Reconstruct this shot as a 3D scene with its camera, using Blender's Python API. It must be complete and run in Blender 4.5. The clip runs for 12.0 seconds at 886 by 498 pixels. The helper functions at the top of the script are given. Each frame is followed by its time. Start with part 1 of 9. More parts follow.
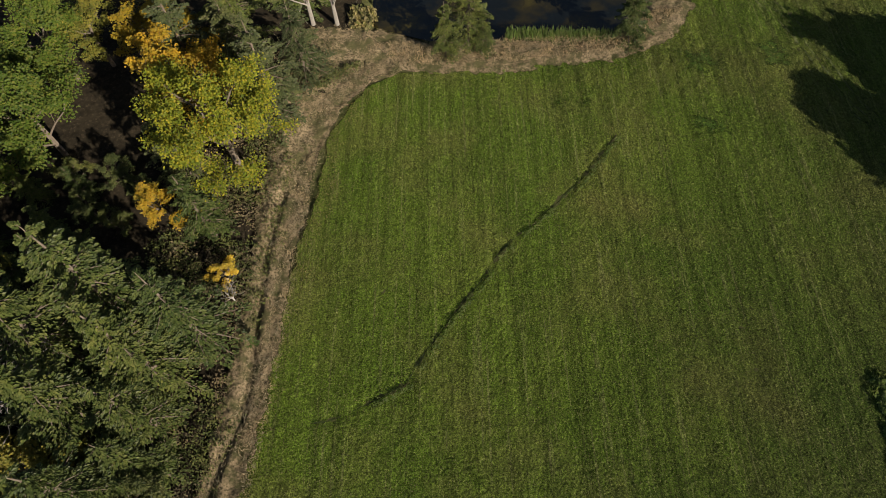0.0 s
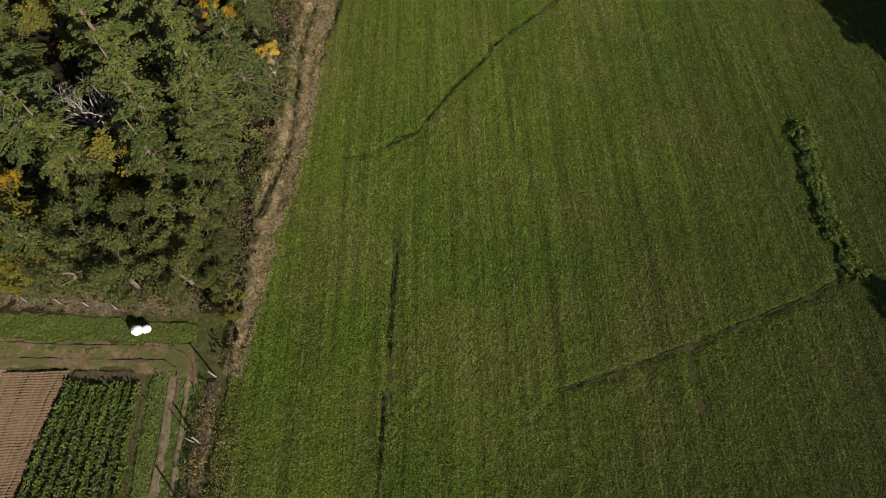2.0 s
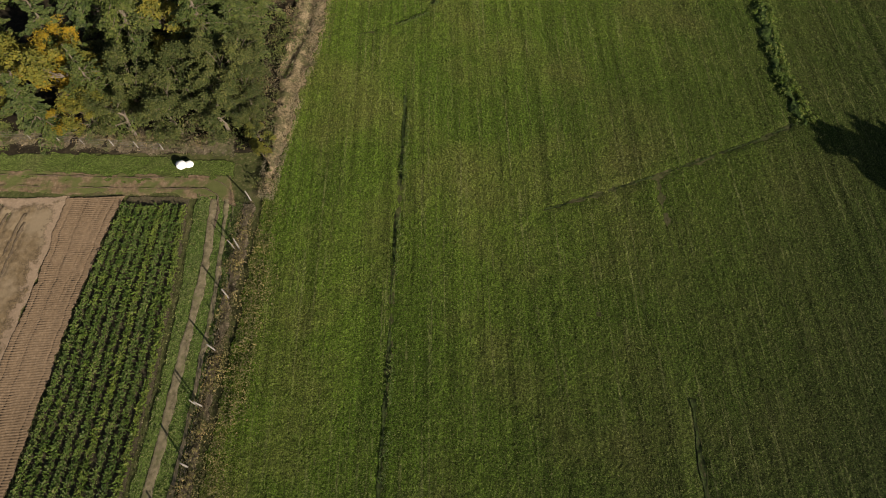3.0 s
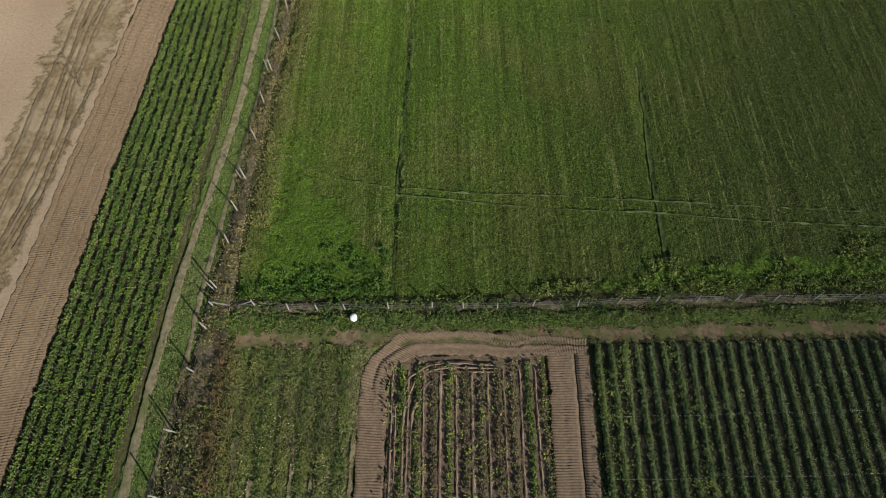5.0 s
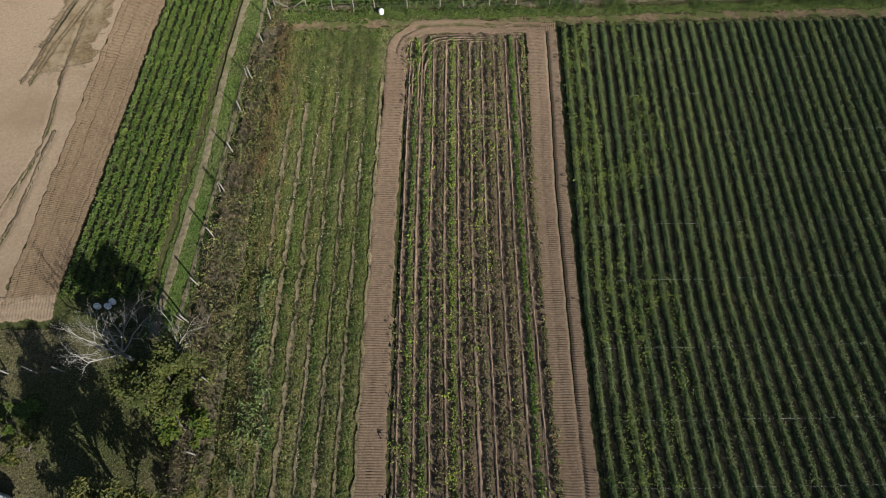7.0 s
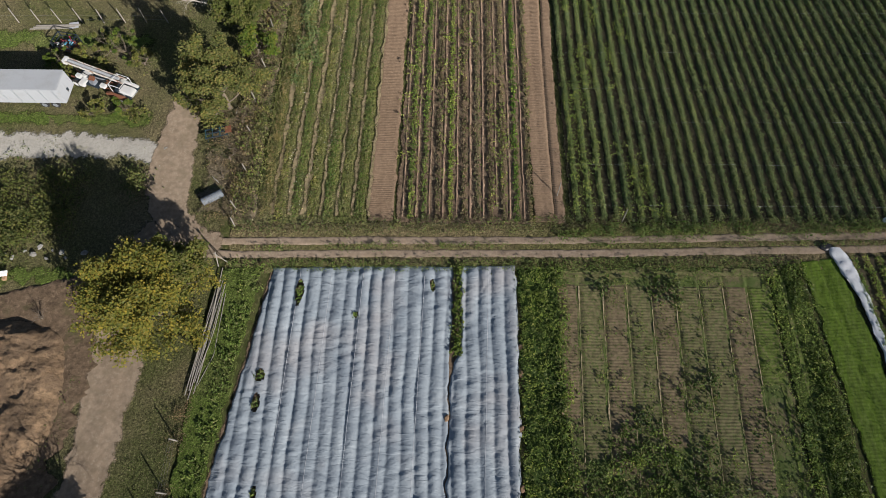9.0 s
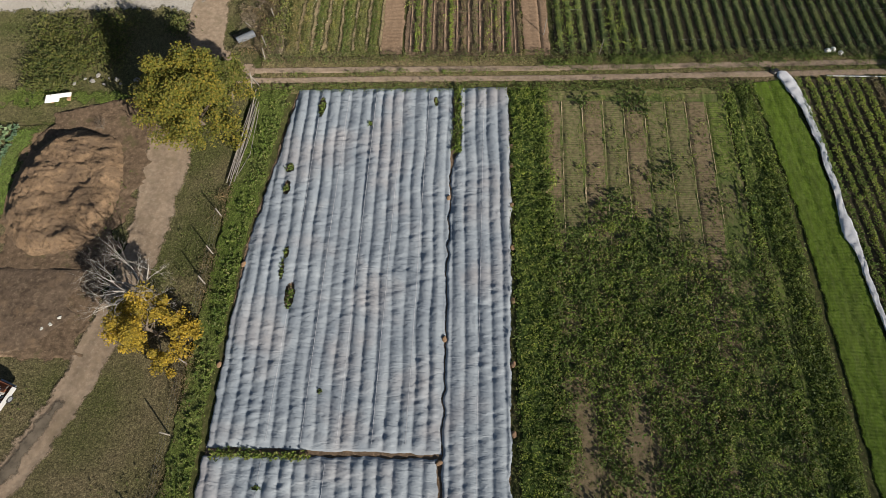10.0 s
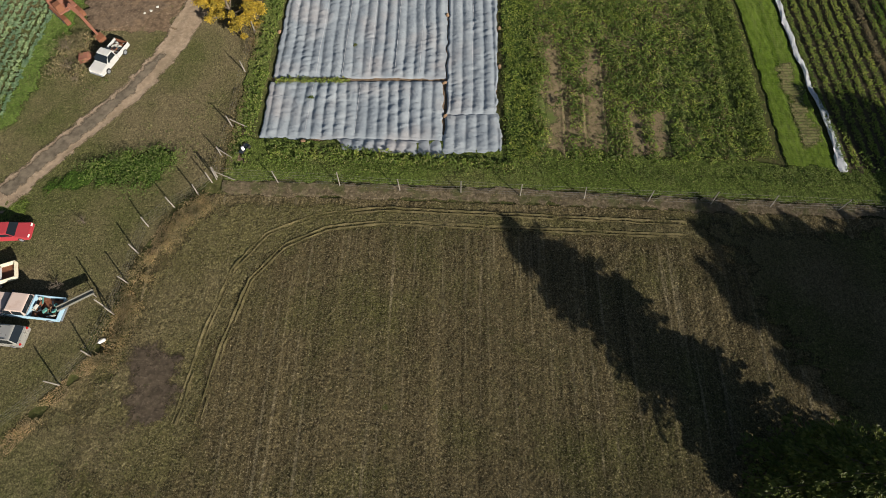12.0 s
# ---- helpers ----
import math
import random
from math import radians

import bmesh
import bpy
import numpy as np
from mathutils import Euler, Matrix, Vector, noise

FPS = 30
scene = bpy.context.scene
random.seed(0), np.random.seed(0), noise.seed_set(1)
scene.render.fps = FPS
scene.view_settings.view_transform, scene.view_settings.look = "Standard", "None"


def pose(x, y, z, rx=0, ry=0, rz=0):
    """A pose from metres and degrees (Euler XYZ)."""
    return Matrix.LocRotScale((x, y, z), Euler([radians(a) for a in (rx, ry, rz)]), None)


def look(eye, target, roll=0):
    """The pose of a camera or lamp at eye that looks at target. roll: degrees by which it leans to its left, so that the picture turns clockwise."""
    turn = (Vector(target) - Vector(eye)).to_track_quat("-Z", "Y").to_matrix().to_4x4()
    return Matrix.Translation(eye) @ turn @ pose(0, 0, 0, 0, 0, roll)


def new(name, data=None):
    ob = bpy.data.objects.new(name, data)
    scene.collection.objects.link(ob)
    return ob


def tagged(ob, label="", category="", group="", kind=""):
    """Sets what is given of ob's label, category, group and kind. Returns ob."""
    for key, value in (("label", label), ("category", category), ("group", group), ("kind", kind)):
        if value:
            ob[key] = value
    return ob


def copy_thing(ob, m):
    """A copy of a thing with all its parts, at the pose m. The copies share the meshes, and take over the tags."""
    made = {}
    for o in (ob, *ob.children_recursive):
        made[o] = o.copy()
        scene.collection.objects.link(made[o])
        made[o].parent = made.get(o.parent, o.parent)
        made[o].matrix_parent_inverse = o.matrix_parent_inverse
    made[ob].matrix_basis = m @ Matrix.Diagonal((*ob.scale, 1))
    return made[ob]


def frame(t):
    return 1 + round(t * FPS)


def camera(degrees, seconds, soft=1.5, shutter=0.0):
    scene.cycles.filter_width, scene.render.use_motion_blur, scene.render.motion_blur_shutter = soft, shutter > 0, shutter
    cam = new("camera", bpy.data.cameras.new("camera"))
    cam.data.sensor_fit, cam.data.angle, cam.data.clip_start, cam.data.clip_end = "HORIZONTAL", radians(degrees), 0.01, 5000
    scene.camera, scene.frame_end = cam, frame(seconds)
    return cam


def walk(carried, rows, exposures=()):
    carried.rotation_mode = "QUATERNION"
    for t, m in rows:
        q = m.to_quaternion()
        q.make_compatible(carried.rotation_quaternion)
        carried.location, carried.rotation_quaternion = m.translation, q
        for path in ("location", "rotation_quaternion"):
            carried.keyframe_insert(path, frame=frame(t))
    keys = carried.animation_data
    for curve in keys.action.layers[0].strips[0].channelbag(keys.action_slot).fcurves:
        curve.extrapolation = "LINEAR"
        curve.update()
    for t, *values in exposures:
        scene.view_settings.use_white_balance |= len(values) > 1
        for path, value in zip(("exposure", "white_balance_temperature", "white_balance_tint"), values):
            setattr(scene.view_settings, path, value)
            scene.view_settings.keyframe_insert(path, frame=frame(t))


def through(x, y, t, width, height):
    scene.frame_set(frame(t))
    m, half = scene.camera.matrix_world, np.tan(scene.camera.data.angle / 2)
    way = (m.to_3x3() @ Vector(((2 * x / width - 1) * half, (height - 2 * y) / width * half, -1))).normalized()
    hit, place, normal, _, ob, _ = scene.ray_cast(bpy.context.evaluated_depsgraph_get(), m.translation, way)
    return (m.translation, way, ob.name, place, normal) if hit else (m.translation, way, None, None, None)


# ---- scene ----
cam = camera(73.4, 12.0, soft=0.7)

PATH = [
    (0, (1.387, 4.131, 46.864), (1.337, 5.11, 45.12), -4.1),
    (0.5, (0.941, -0.28, 46.704), (0.903, 0.698, 44.96), -3.5),
    (1, (0.395, -6.107, 46.563), (0.37, -5.133, 44.816), -2.6),
    (1.5, (-0.076, -13.003, 46.286), (-0.093, -12.033, 44.537), -2.3),
    (2, (-0.245, -20.505, 46.155), (-0.267, -19.542, 44.402), -2.5),
    (2.5, (-0.483, -28.381, 46.115), (-0.507, -27.425, 44.358), -2.5),
    (2.7, (-0.61, -31.666, 46.137), (-0.633, -30.716, 44.377), -2.5),
    (4.3, (-1.63, -58.173, 45.876), (-1.653, -57.238, 44.108), -2.6),
    (4.5, (-1.742, -61.595, 45.904), (-1.768, -60.671, 44.131), -2.7),
    (5, (-1.791, -70.368, 45.979), (-1.827, -69.449, 44.202), -3.2),
    (5.5, (-1.655, -79.166, 46.045), (-1.706, -78.252, 44.266), -4.1),
    (6, (-1.84, -88.038, 46.099), (-1.892, -87.129, 44.318), -4.2),
    (6.5, (-2.065, -96.947, 46.061), (-2.117, -96.039, 44.28), -4.1),
    (6.7, (-2.165, -100.417, 46.064), (-2.216, -99.508, 44.283), -4.0),
    (8.3, (-2.079, -128.157, 47.536), (-2.123, -127.289, 45.734), -1.5),
    (8.5, (-2.008, -131.938, 47.609), (-2.055, -131.084, 45.801), -1.7),
    (9, (-1.933, -141.919, 47.731), (-1.977, -141.065, 45.923), -1.7),
    (9.5, (-1.749, -151.926, 47.742), (-1.795, -151.07, 45.935), -1.8),
    (10, (-1.604, -161.875, 47.727), (-1.651, -161.018, 45.921), -2.0),
    (10.5, (-1.521, -171.983, 47.749), (-1.569, -171.123, 45.944), -2.2),
    (11, (-1.473, -183.445, 47.728), (-1.521, -182.57, 45.931), -2.2),
    (11.5, (-1.315, -193.547, 47.734), (-1.364, -192.67, 45.937), -2.5),
    (12, (-1.382, -199.973, 47.4), (-1.427, -199.082, 45.611), -2.2),
]
walk(cam, [(t, look(eye, target, roll)) for t, eye, target, roll in PATH], [(0.0, 0.37, 6900, 12), (1.0, 0.27, 6950, 12), (2.7, 0.23, 7000, 12), (4.3, 0.34, 6300, 3), (6.6, 0.36, 6000, 4), (8.4, 0.42, 6000, 10), (9.6, 0.37, 6450, 10), (12.0, 0.40, 6700, 9)])

# ---- world, sun and exposure ----
SUN_AZ, SUN_EL = -48.0, 22.5      # degrees: azimuth from +x, elevation
sun_dir = Vector((math.cos(radians(SUN_AZ)) * math.cos(radians(SUN_EL)),
                  math.sin(radians(SUN_AZ)) * math.cos(radians(SUN_EL)), math.sin(radians(SUN_EL))))
world = bpy.data.worlds.new("sky")
scene.world = world
world.use_nodes = True
wn = world.node_tree.nodes
sky = wn.new("ShaderNodeTexSky")
sky.sky_type, sky.sun_disc = "NISHITA", False
sky.sun_elevation, sky.sun_rotation = radians(SUN_EL), radians(90 - SUN_AZ)
sky.air_density, sky.dust_density, sky.ozone_density = 1.0, 1.0, 1.0
wn["Background"].inputs["Strength"].default_value = 0.05
world.node_tree.links.new(sky.outputs[0], wn["Background"].inputs["Color"])
sun = new("sun", bpy.data.lights.new("sun", "SUN"))
sun.data.energy, sun.data.angle, sun.data.color = 5.0, radians(0.53), (1.0, 0.93, 0.83)
sun.matrix_world = look(Vector((0, -80, 120)), Vector((0, -80, 120)) - sun_dir)

# ---- number and mesh tools ----
RNG = np.random.default_rng(7)
LATTICE = np.random.default_rng(3).random((256, 256))


def vnoise(x, y, seed=0):
    """Smooth value noise, 0 to 1, one bump to the unit."""
    x, y = np.asarray(x, float) + seed * 17.31, np.asarray(y, float) + seed * 9.73
    ix, iy = np.floor(x).astype(int), np.floor(y).astype(int)
    fx, fy = x - ix, y - iy
    fx, fy = fx * fx * (3 - 2 * fx), fy * fy * (3 - 2 * fy)
    a, b = LATTICE[ix & 255, iy & 255], LATTICE[(ix + 1) & 255, iy & 255]
    c, d = LATTICE[ix & 255, (iy + 1) & 255], LATTICE[(ix + 1) & 255, (iy + 1) & 255]
    return (a * (1 - fx) + b * fx) * (1 - fy) + (c * (1 - fx) + d * fx) * fy


def fbm(x, y, seed=0, octaves=3):
    total, amp = 0, 0.5
    for i in range(octaves):
        total = total + amp * vnoise(x * 2 ** i, y * 2 ** i, seed + i)
        amp /= 2
    return total / (1 - 0.5 ** octaves)


def line_dist(x, y, line):
    """Distance from points to a polyline."""
    best = np.full(np.shape(x), 1e9)
    for (ax, ay), (bx, by) in zip(line[:-1], line[1:]):
        dx, dy = bx - ax, by - ay
        t = np.clip(((x - ax) * dx + (y - ay) * dy) / (dx * dx + dy * dy), 0, 1)
        best = np.minimum(best, np.hypot(x - ax - t * dx, y - ay - t * dy))
    return best


def along(line, n):
    """n points at even steps along a polyline."""
    p = np.array(line, float)
    s = np.concatenate([[0], np.cumsum(np.linalg.norm(np.diff(p, axis=0), axis=1))])
    t = np.linspace(0, s[-1], n)
    return np.stack([np.interp(t, s, p[:, i]) for i in range(p.shape[1])], 1)


def rounded(line, times=2):
    """A polyline with its corners cut."""
    p = np.array(line, float)
    for _ in range(times):
        p = np.concatenate([p[:1], np.stack([p[:-1] * 0.75 + p[1:] * 0.25, p[:-1] * 0.25 + p[1:] * 0.75], 1).reshape(-1, 2), p[-1:]])
    return p.tolist()


def at_y(line, y):
    """x of a polyline at y."""
    p = np.array(sorted(line, key=lambda q: q[1]), float)
    return np.interp(y, p[:, 1], p[:, 0])


LIGHTWARD = (0.36, -0.40, 0.80)      # leaves turn partly towards the low sun


class Geo:
    """Collects vertices and faces for one mesh."""

    def __init__(self):
        self.v, self.f, self.n = [], [], 0

    def add(self, verts, faces):
        verts = np.asarray(verts, np.float32).reshape(-1, 3)
        self.v.append(verts)
        self.f.append(np.asarray(faces, np.int64) + self.n)
        self.n += len(verts)
        return self

    def mesh(self, name, material=None, smooth=False):
        me = bpy.data.meshes.new(name)
        verts = np.concatenate(self.v)
        loops = np.concatenate([f.ravel() for f in self.f])
        sizes = np.concatenate([np.full(len(f), f.shape[1]) for f in self.f])
        me.vertices.add(len(verts))
        me.vertices.foreach_set("co", verts.ravel())
        me.loops.add(len(loops))
        me.loops.foreach_set("vertex_index", loops.astype(np.int32))
        me.polygons.add(len(sizes))
        me.polygons.foreach_set("loop_start", (np.cumsum(sizes) - sizes).astype(np.int32))
        me.polygons.foreach_set("loop_total", sizes.astype(np.int32))
        me.polygons.foreach_set("use_smooth", np.full(len(sizes), smooth))
        me.update(calc_edges=True)
        if material:
            me.materials.append(material)
        return me

    def box(self, lo, hi, turn=None, bevel=0.0):
        lo, hi = np.array(lo, float), np.array(hi, float)
        bm = bmesh.new()
        bmesh.ops.create_cube(bm, size=1.0)
        for v in bm.verts:
            v.co = Vector([lo[i] + (v.co[i] + 0.5) * (hi[i] - lo[i]) for i in range(3)])
        if bevel:
            bmesh.ops.bevel(bm, geom=list(bm.edges), offset=bevel, segments=2, affect="EDGES")
        return self.bm(bm, turn)

    def bm(self, bm, turn=None):
        if turn is not None:
            bm.transform(turn)
        bmesh.ops.triangulate(bm, faces=list(bm.faces))
        bm.verts.index_update()
        self.add([v.co[:] for v in bm.verts], [[v.index for v in f.verts] for f in bm.faces])
        bm.free()
        return self

    def tube(self, path, radii, sides=6, cap=True):
        p = np.asarray(path, float)
        r = np.broadcast_to(radii, len(p))
        d = np.gradient(p, axis=0)
        d /= np.linalg.norm(d, axis=1)[:, None] + 1e-9
        ref = np.array([0, 0, 1.0]) if abs(d[0][2]) < 0.8 else np.array([1.0, 0, 0])
        a = np.cross(d, ref)
        a /= np.linalg.norm(a, axis=1)[:, None] + 1e-9
        b = np.cross(d, a)
        w = np.linspace(0, 2 * np.pi, sides, endpoint=False)
        ring = p[:, None] + r[:, None, None] * (np.cos(w)[None, :, None] * a[:, None] + np.sin(w)[None, :, None] * b[:, None])
        i, j = np.meshgrid(np.arange(len(p) - 1), np.arange(sides), indexing="ij")
        k = (j + 1) % sides
        q = np.stack([i * sides + j, i * sides + k, (i + 1) * sides + k, (i + 1) * sides + j], -1).reshape(-1, 4)
        self.add(ring.reshape(-1, 3), q)
        if cap:
            last = self.n - sides
            self.f.append(np.array([[last + s for s in range(sides)]], np.int64))
            first = self.n - sides * len(p)
            self.f.append(np.array([[first + s for s in reversed(range(sides))]], np.int64))
        return self

    def cards(self, centre, way, length, width, fold=0.25, rng=RNG):
        """Leaves: folded rhombs at the centres, pointing along way."""
        c, w = np.asarray(centre, float), np.asarray(way, float)
        n = len(c)
        w = w / (np.linalg.norm(w, axis=1)[:, None] + 1e-9)
        s = np.cross(w, rng.normal(size=(n, 3)) * 0.45 + np.array(LIGHTWARD))
        s /= np.linalg.norm(s, axis=1)[:, None] + 1e-9
        up = np.cross(s, w)
        ln = np.broadcast_to(length, n)[:, None]
        wd = np.broadcast_to(width, n)[:, None]
        base, tip = c - w * ln * 0.5, c + w * ln * 0.5 - up * ln * fold * 0.4
        l, r = c + s * wd * 0.5 + up * wd * fold, c - s * wd * 0.5 + up * wd * fold
        v = np.stack([base, l, tip, r], 1).reshape(-1, 3)
        self.add(v, np.arange(n * 4).reshape(n, 4))
        return self


def grid_faces(nv, nu):
    i, j = np.meshgrid(np.arange(nv - 1), np.arange(nu - 1), indexing="ij")
    a = i * nu + j
    return np.stack([a, a + 1, a + nu + 1, a + nu], -1).reshape(-1, 4)


def part(name, geo, material, parent=None, label="", smooth=False):
    """One mesh object out of a Geo, under a thing or a part."""
    ob = new(name, geo.mesh(name, material, smooth))
    ob.parent = parent
    return tagged(ob, label)


def thing(name, label, category, m=None, group="", kind=""):
    ob = new(name)
    ob.empty_display_size = 0.2
    if m is not None:
        ob.matrix_basis = m
    return tagged(ob, label, category, group, kind)


def patch(name, left, right, step, height, material, label, category, lift=0.0, ragged=0.25, skirt=0.25, holes=None, seed=1, kind="structure", soft=0.3, feather=0.0, rim=0.3):
    """A piece of ground between two lines, step metres to the mesh (across, along), with relief from height(x, y, u, s)."""
    ll = max(np.sum(np.linalg.norm(np.diff(np.array(q, float), axis=0), axis=1)) for q in (left, right))
    nv = max(3, int(ll / step[1]) + 1)
    a, b = along(left, nv), along(right, nv)
    wide = np.max(np.linalg.norm(b - a, axis=1))
    nu = max(3, int(wide / step[0]) + 1)
    if ragged:
        way = (b - a) / (np.linalg.norm(b - a, axis=1)[:, None] + 1e-9)
        a = a + way * ragged * (fbm(a[:, 0] * 1.1, a[:, 1] * 1.1, seed, 4) - 0.5)[:, None] * 2.6
        b = b + way * ragged * (fbm(b[:, 0] * 1.1, b[:, 1] * 1.1, seed + 5, 4) - 0.5)[:, None] * 2.6
    u = np.linspace(0, 1, nu)
    xy = a[:, None] * (1 - u)[None, :, None] + b[:, None] * u[None, :, None]
    if ragged:
        for row, inner in ((0, 1), (-1, -2)):
            xy[row, :, 1] += ragged * (fbm(xy[row, :, 0] * 0.9, xy[row, :, 1], seed + 9) - 0.5) * 2
    x, y = xy[..., 0], xy[..., 1]
    s = np.linspace(0, ll, nv)[:, None] * np.ones(nu)[None]
    z = height(x, y, u[None] * np.ones(nv)[:, None], s) + lift
    edge = np.zeros((nv, nu), bool)
    edge[0], edge[-1], edge[:, 0], edge[:, -1] = True, True, True, True
    near = np.minimum(np.minimum(u, 1 - u)[None] * np.linalg.norm(b - a, axis=1)[:, None], np.minimum(s, ll - s))
    fade = np.clip(near / soft, 0, 1) if soft else 1.0
    z = z if skirt is None or feather else np.where(edge, -min(skirt, 0.03), z * fade * fade * (3 - 2 * fade) if soft else z)
    faces = grid_faces(nv, nu)
    if holes is not None:
        c = xy.reshape(-1, 2)[faces].mean(1)
        faces = faces[~holes(c[:, 0], c[:, 1])]
    ob = new(name, Geo().add(np.stack([x, y, z], -1).reshape(-1, 3), faces).mesh(name, material, True))
    broad = np.minimum(feather or rim, 0.42 * np.linalg.norm(b - a, axis=1))[:, None] + 0.01
    rims = ob.data.attributes.new("rim", "FLOAT", "POINT")
    rims.data.foreach_set("value", np.clip(near / broad, 0, 3).astype(np.float32).ravel())
    return tagged(ob, label, category, kind=kind)

# ---- materials ----
class Nodes:
    """A node material in the making."""

    def __init__(self, name):
        self.m = bpy.data.materials.new(name)
        self.m.use_nodes = True
        self.t = self.m.node_tree
        self.b = self.t.nodes["Principled BSDF"]

    def node(self, kind, **kw):
        n = self.t.nodes.new("ShaderNode" + kind)
        for k, v in kw.items():
            n.inputs[k.replace("_", " ")].default_value = v
        return n

    def link(self, a, b):
        self.t.links.new(a, b)

    def place(self, scale=(1, 1, 1), turn=0.0):
        g = self.node("NewGeometry")
        m = self.node("Mapping")
        m.inputs["Scale"].default_value = scale
        m.inputs["Rotation"].default_value = (0, 0, radians(turn))
        self.link(g.outputs["Position"], m.inputs["Vector"])
        return m.outputs[0]

    def noise(self, scale, detail=3.0, stretch=(1, 1, 1), turn=0.0, rough=0.55, distort=0.0):
        n = self.node("TexNoise", Scale=scale, Detail=detail, Roughness=rough, Distortion=distort)
        self.link(self.place(stretch, turn), n.inputs["Vector"])
        return n.outputs["Fac"]

    def ramp(self, fac, stops):
        r = self.node("ValToRGB")
        while len(r.color_ramp.elements) < len(stops):
            r.color_ramp.elements.new(0.5)
        for e, (p, c) in zip(r.color_ramp.elements, stops):
            e.position, e.color = p, (*c, 1) if len(c) == 3 else c
        self.link(fac, r.inputs[0])
        return r.outputs[0]

    def mix(self, fac, a, b, how="MIX"):
        n = self.t.nodes.new("ShaderNodeMix")
        n.data_type, n.blend_type = "RGBA", how
        for sock, v in ((n.inputs[0], fac), (n.inputs[6], a), (n.inputs[7], b)):
            if isinstance(v, (int, float)):
                sock.default_value = v
            elif isinstance(v, tuple):
                sock.default_value = (*v, 1)
            else:
                self.link(v, sock)
        return n.outputs[2]

    def bump(self, fac, strength, distance):
        n = self.node("Bump", Strength=strength, Distance=distance)
        self.link(fac, n.inputs["Height"])
        self.link(n.outputs[0], self.b.inputs["Normal"])

    def thin_out(self):
        """The layer breaks up into crumbs and tufts towards the rim of its patch."""
        a = self.node("Attribute")
        a.attribute_name = "rim"
        value = a.outputs["Fac"]
        for fac, amount in ((self.noise(0.6, 5.0, rough=0.68), 2.4), (self.noise(5.5, 3.0), 0.8)):
            m = self.node("Math")
            m.operation = "MULTIPLY_ADD"
            self.link(fac, m.inputs[0])
            m.inputs[1].default_value = amount
            self.link(value, m.inputs[2])
            value = m.outputs[0]
        r = self.node("MapRange")
        r.inputs[1].default_value, r.inputs[2].default_value = 2.05, 2.45
        self.link(value, r.inputs[0])
        self.link(r.outputs[0], self.b.inputs["Alpha"])

    def done(self, colour, rough=0.9, metal=0.0, spec=0.3):
        if isinstance(colour, tuple):
            self.b.inputs["Base Color"].default_value = (*colour, 1)
        else:
            self.link(colour, self.b.inputs["Base Color"])
        if isinstance(rough, (int, float)):
            self.b.inputs["Roughness"].default_value = rough
        else:
            self.link(rough, self.b.inputs["Roughness"])
        self.b.inputs["Metallic"].default_value = metal
        self.b.inputs["Diffuse Roughness"].default_value = 1.0 if metal == 0 and not isinstance(rough, (int, float)) or rough == 0.95 else 0.3
        self.b.inputs["Specular IOR Level"].default_value = spec
        return self.m


def grey(v):
    return (v, v, v)


def earth(name, low, high, spot, big=0.12, fine=5.0, stretch=(1, 1, 1), bump=0.6, dist=0.08, spots=(0.52, 0.68), patch_colour=None, patches=(0.55, 0.7), streak=None, deep=(0.6, 1.1), rim=True):
    """Soil, grass or litter: two scales of colour, specks, and a rough relief."""
    n = Nodes(name)
    base = n.ramp(n.noise(big, 4.0), [(0.3, low), (0.7, high)])
    f = n.noise(fine, 5.0, stretch, rough=0.7)
    col = n.mix(n.ramp(f, [(spots[0], grey(0)), (spots[1], grey(1))]), base, spot)
    dark = n.ramp(n.noise(fine * 0.55, 3.0, stretch), [(0.3, grey(deep[0])), (0.6, grey(deep[1]))])
    col = n.mix(1.0, col, dark, "MULTIPLY")
    if patch_colour:
        col = n.mix(n.ramp(n.noise(big * 1.7, 5.0, rough=0.65), [(patches[0], grey(0)), (patches[1], grey(0.85))]), col, patch_colour)
    if streak:
        scale, colour, amount = streak
        col = n.mix(n.ramp(n.noise(scale, 3.0, (1, 0.05, 1)), [(0.48, grey(0)), (0.66, grey(amount))]), col, colour)
    n.bump(f, bump, dist)
    if rim:
        n.thin_out()
    return n.done(col, 0.95, spec=0.15)


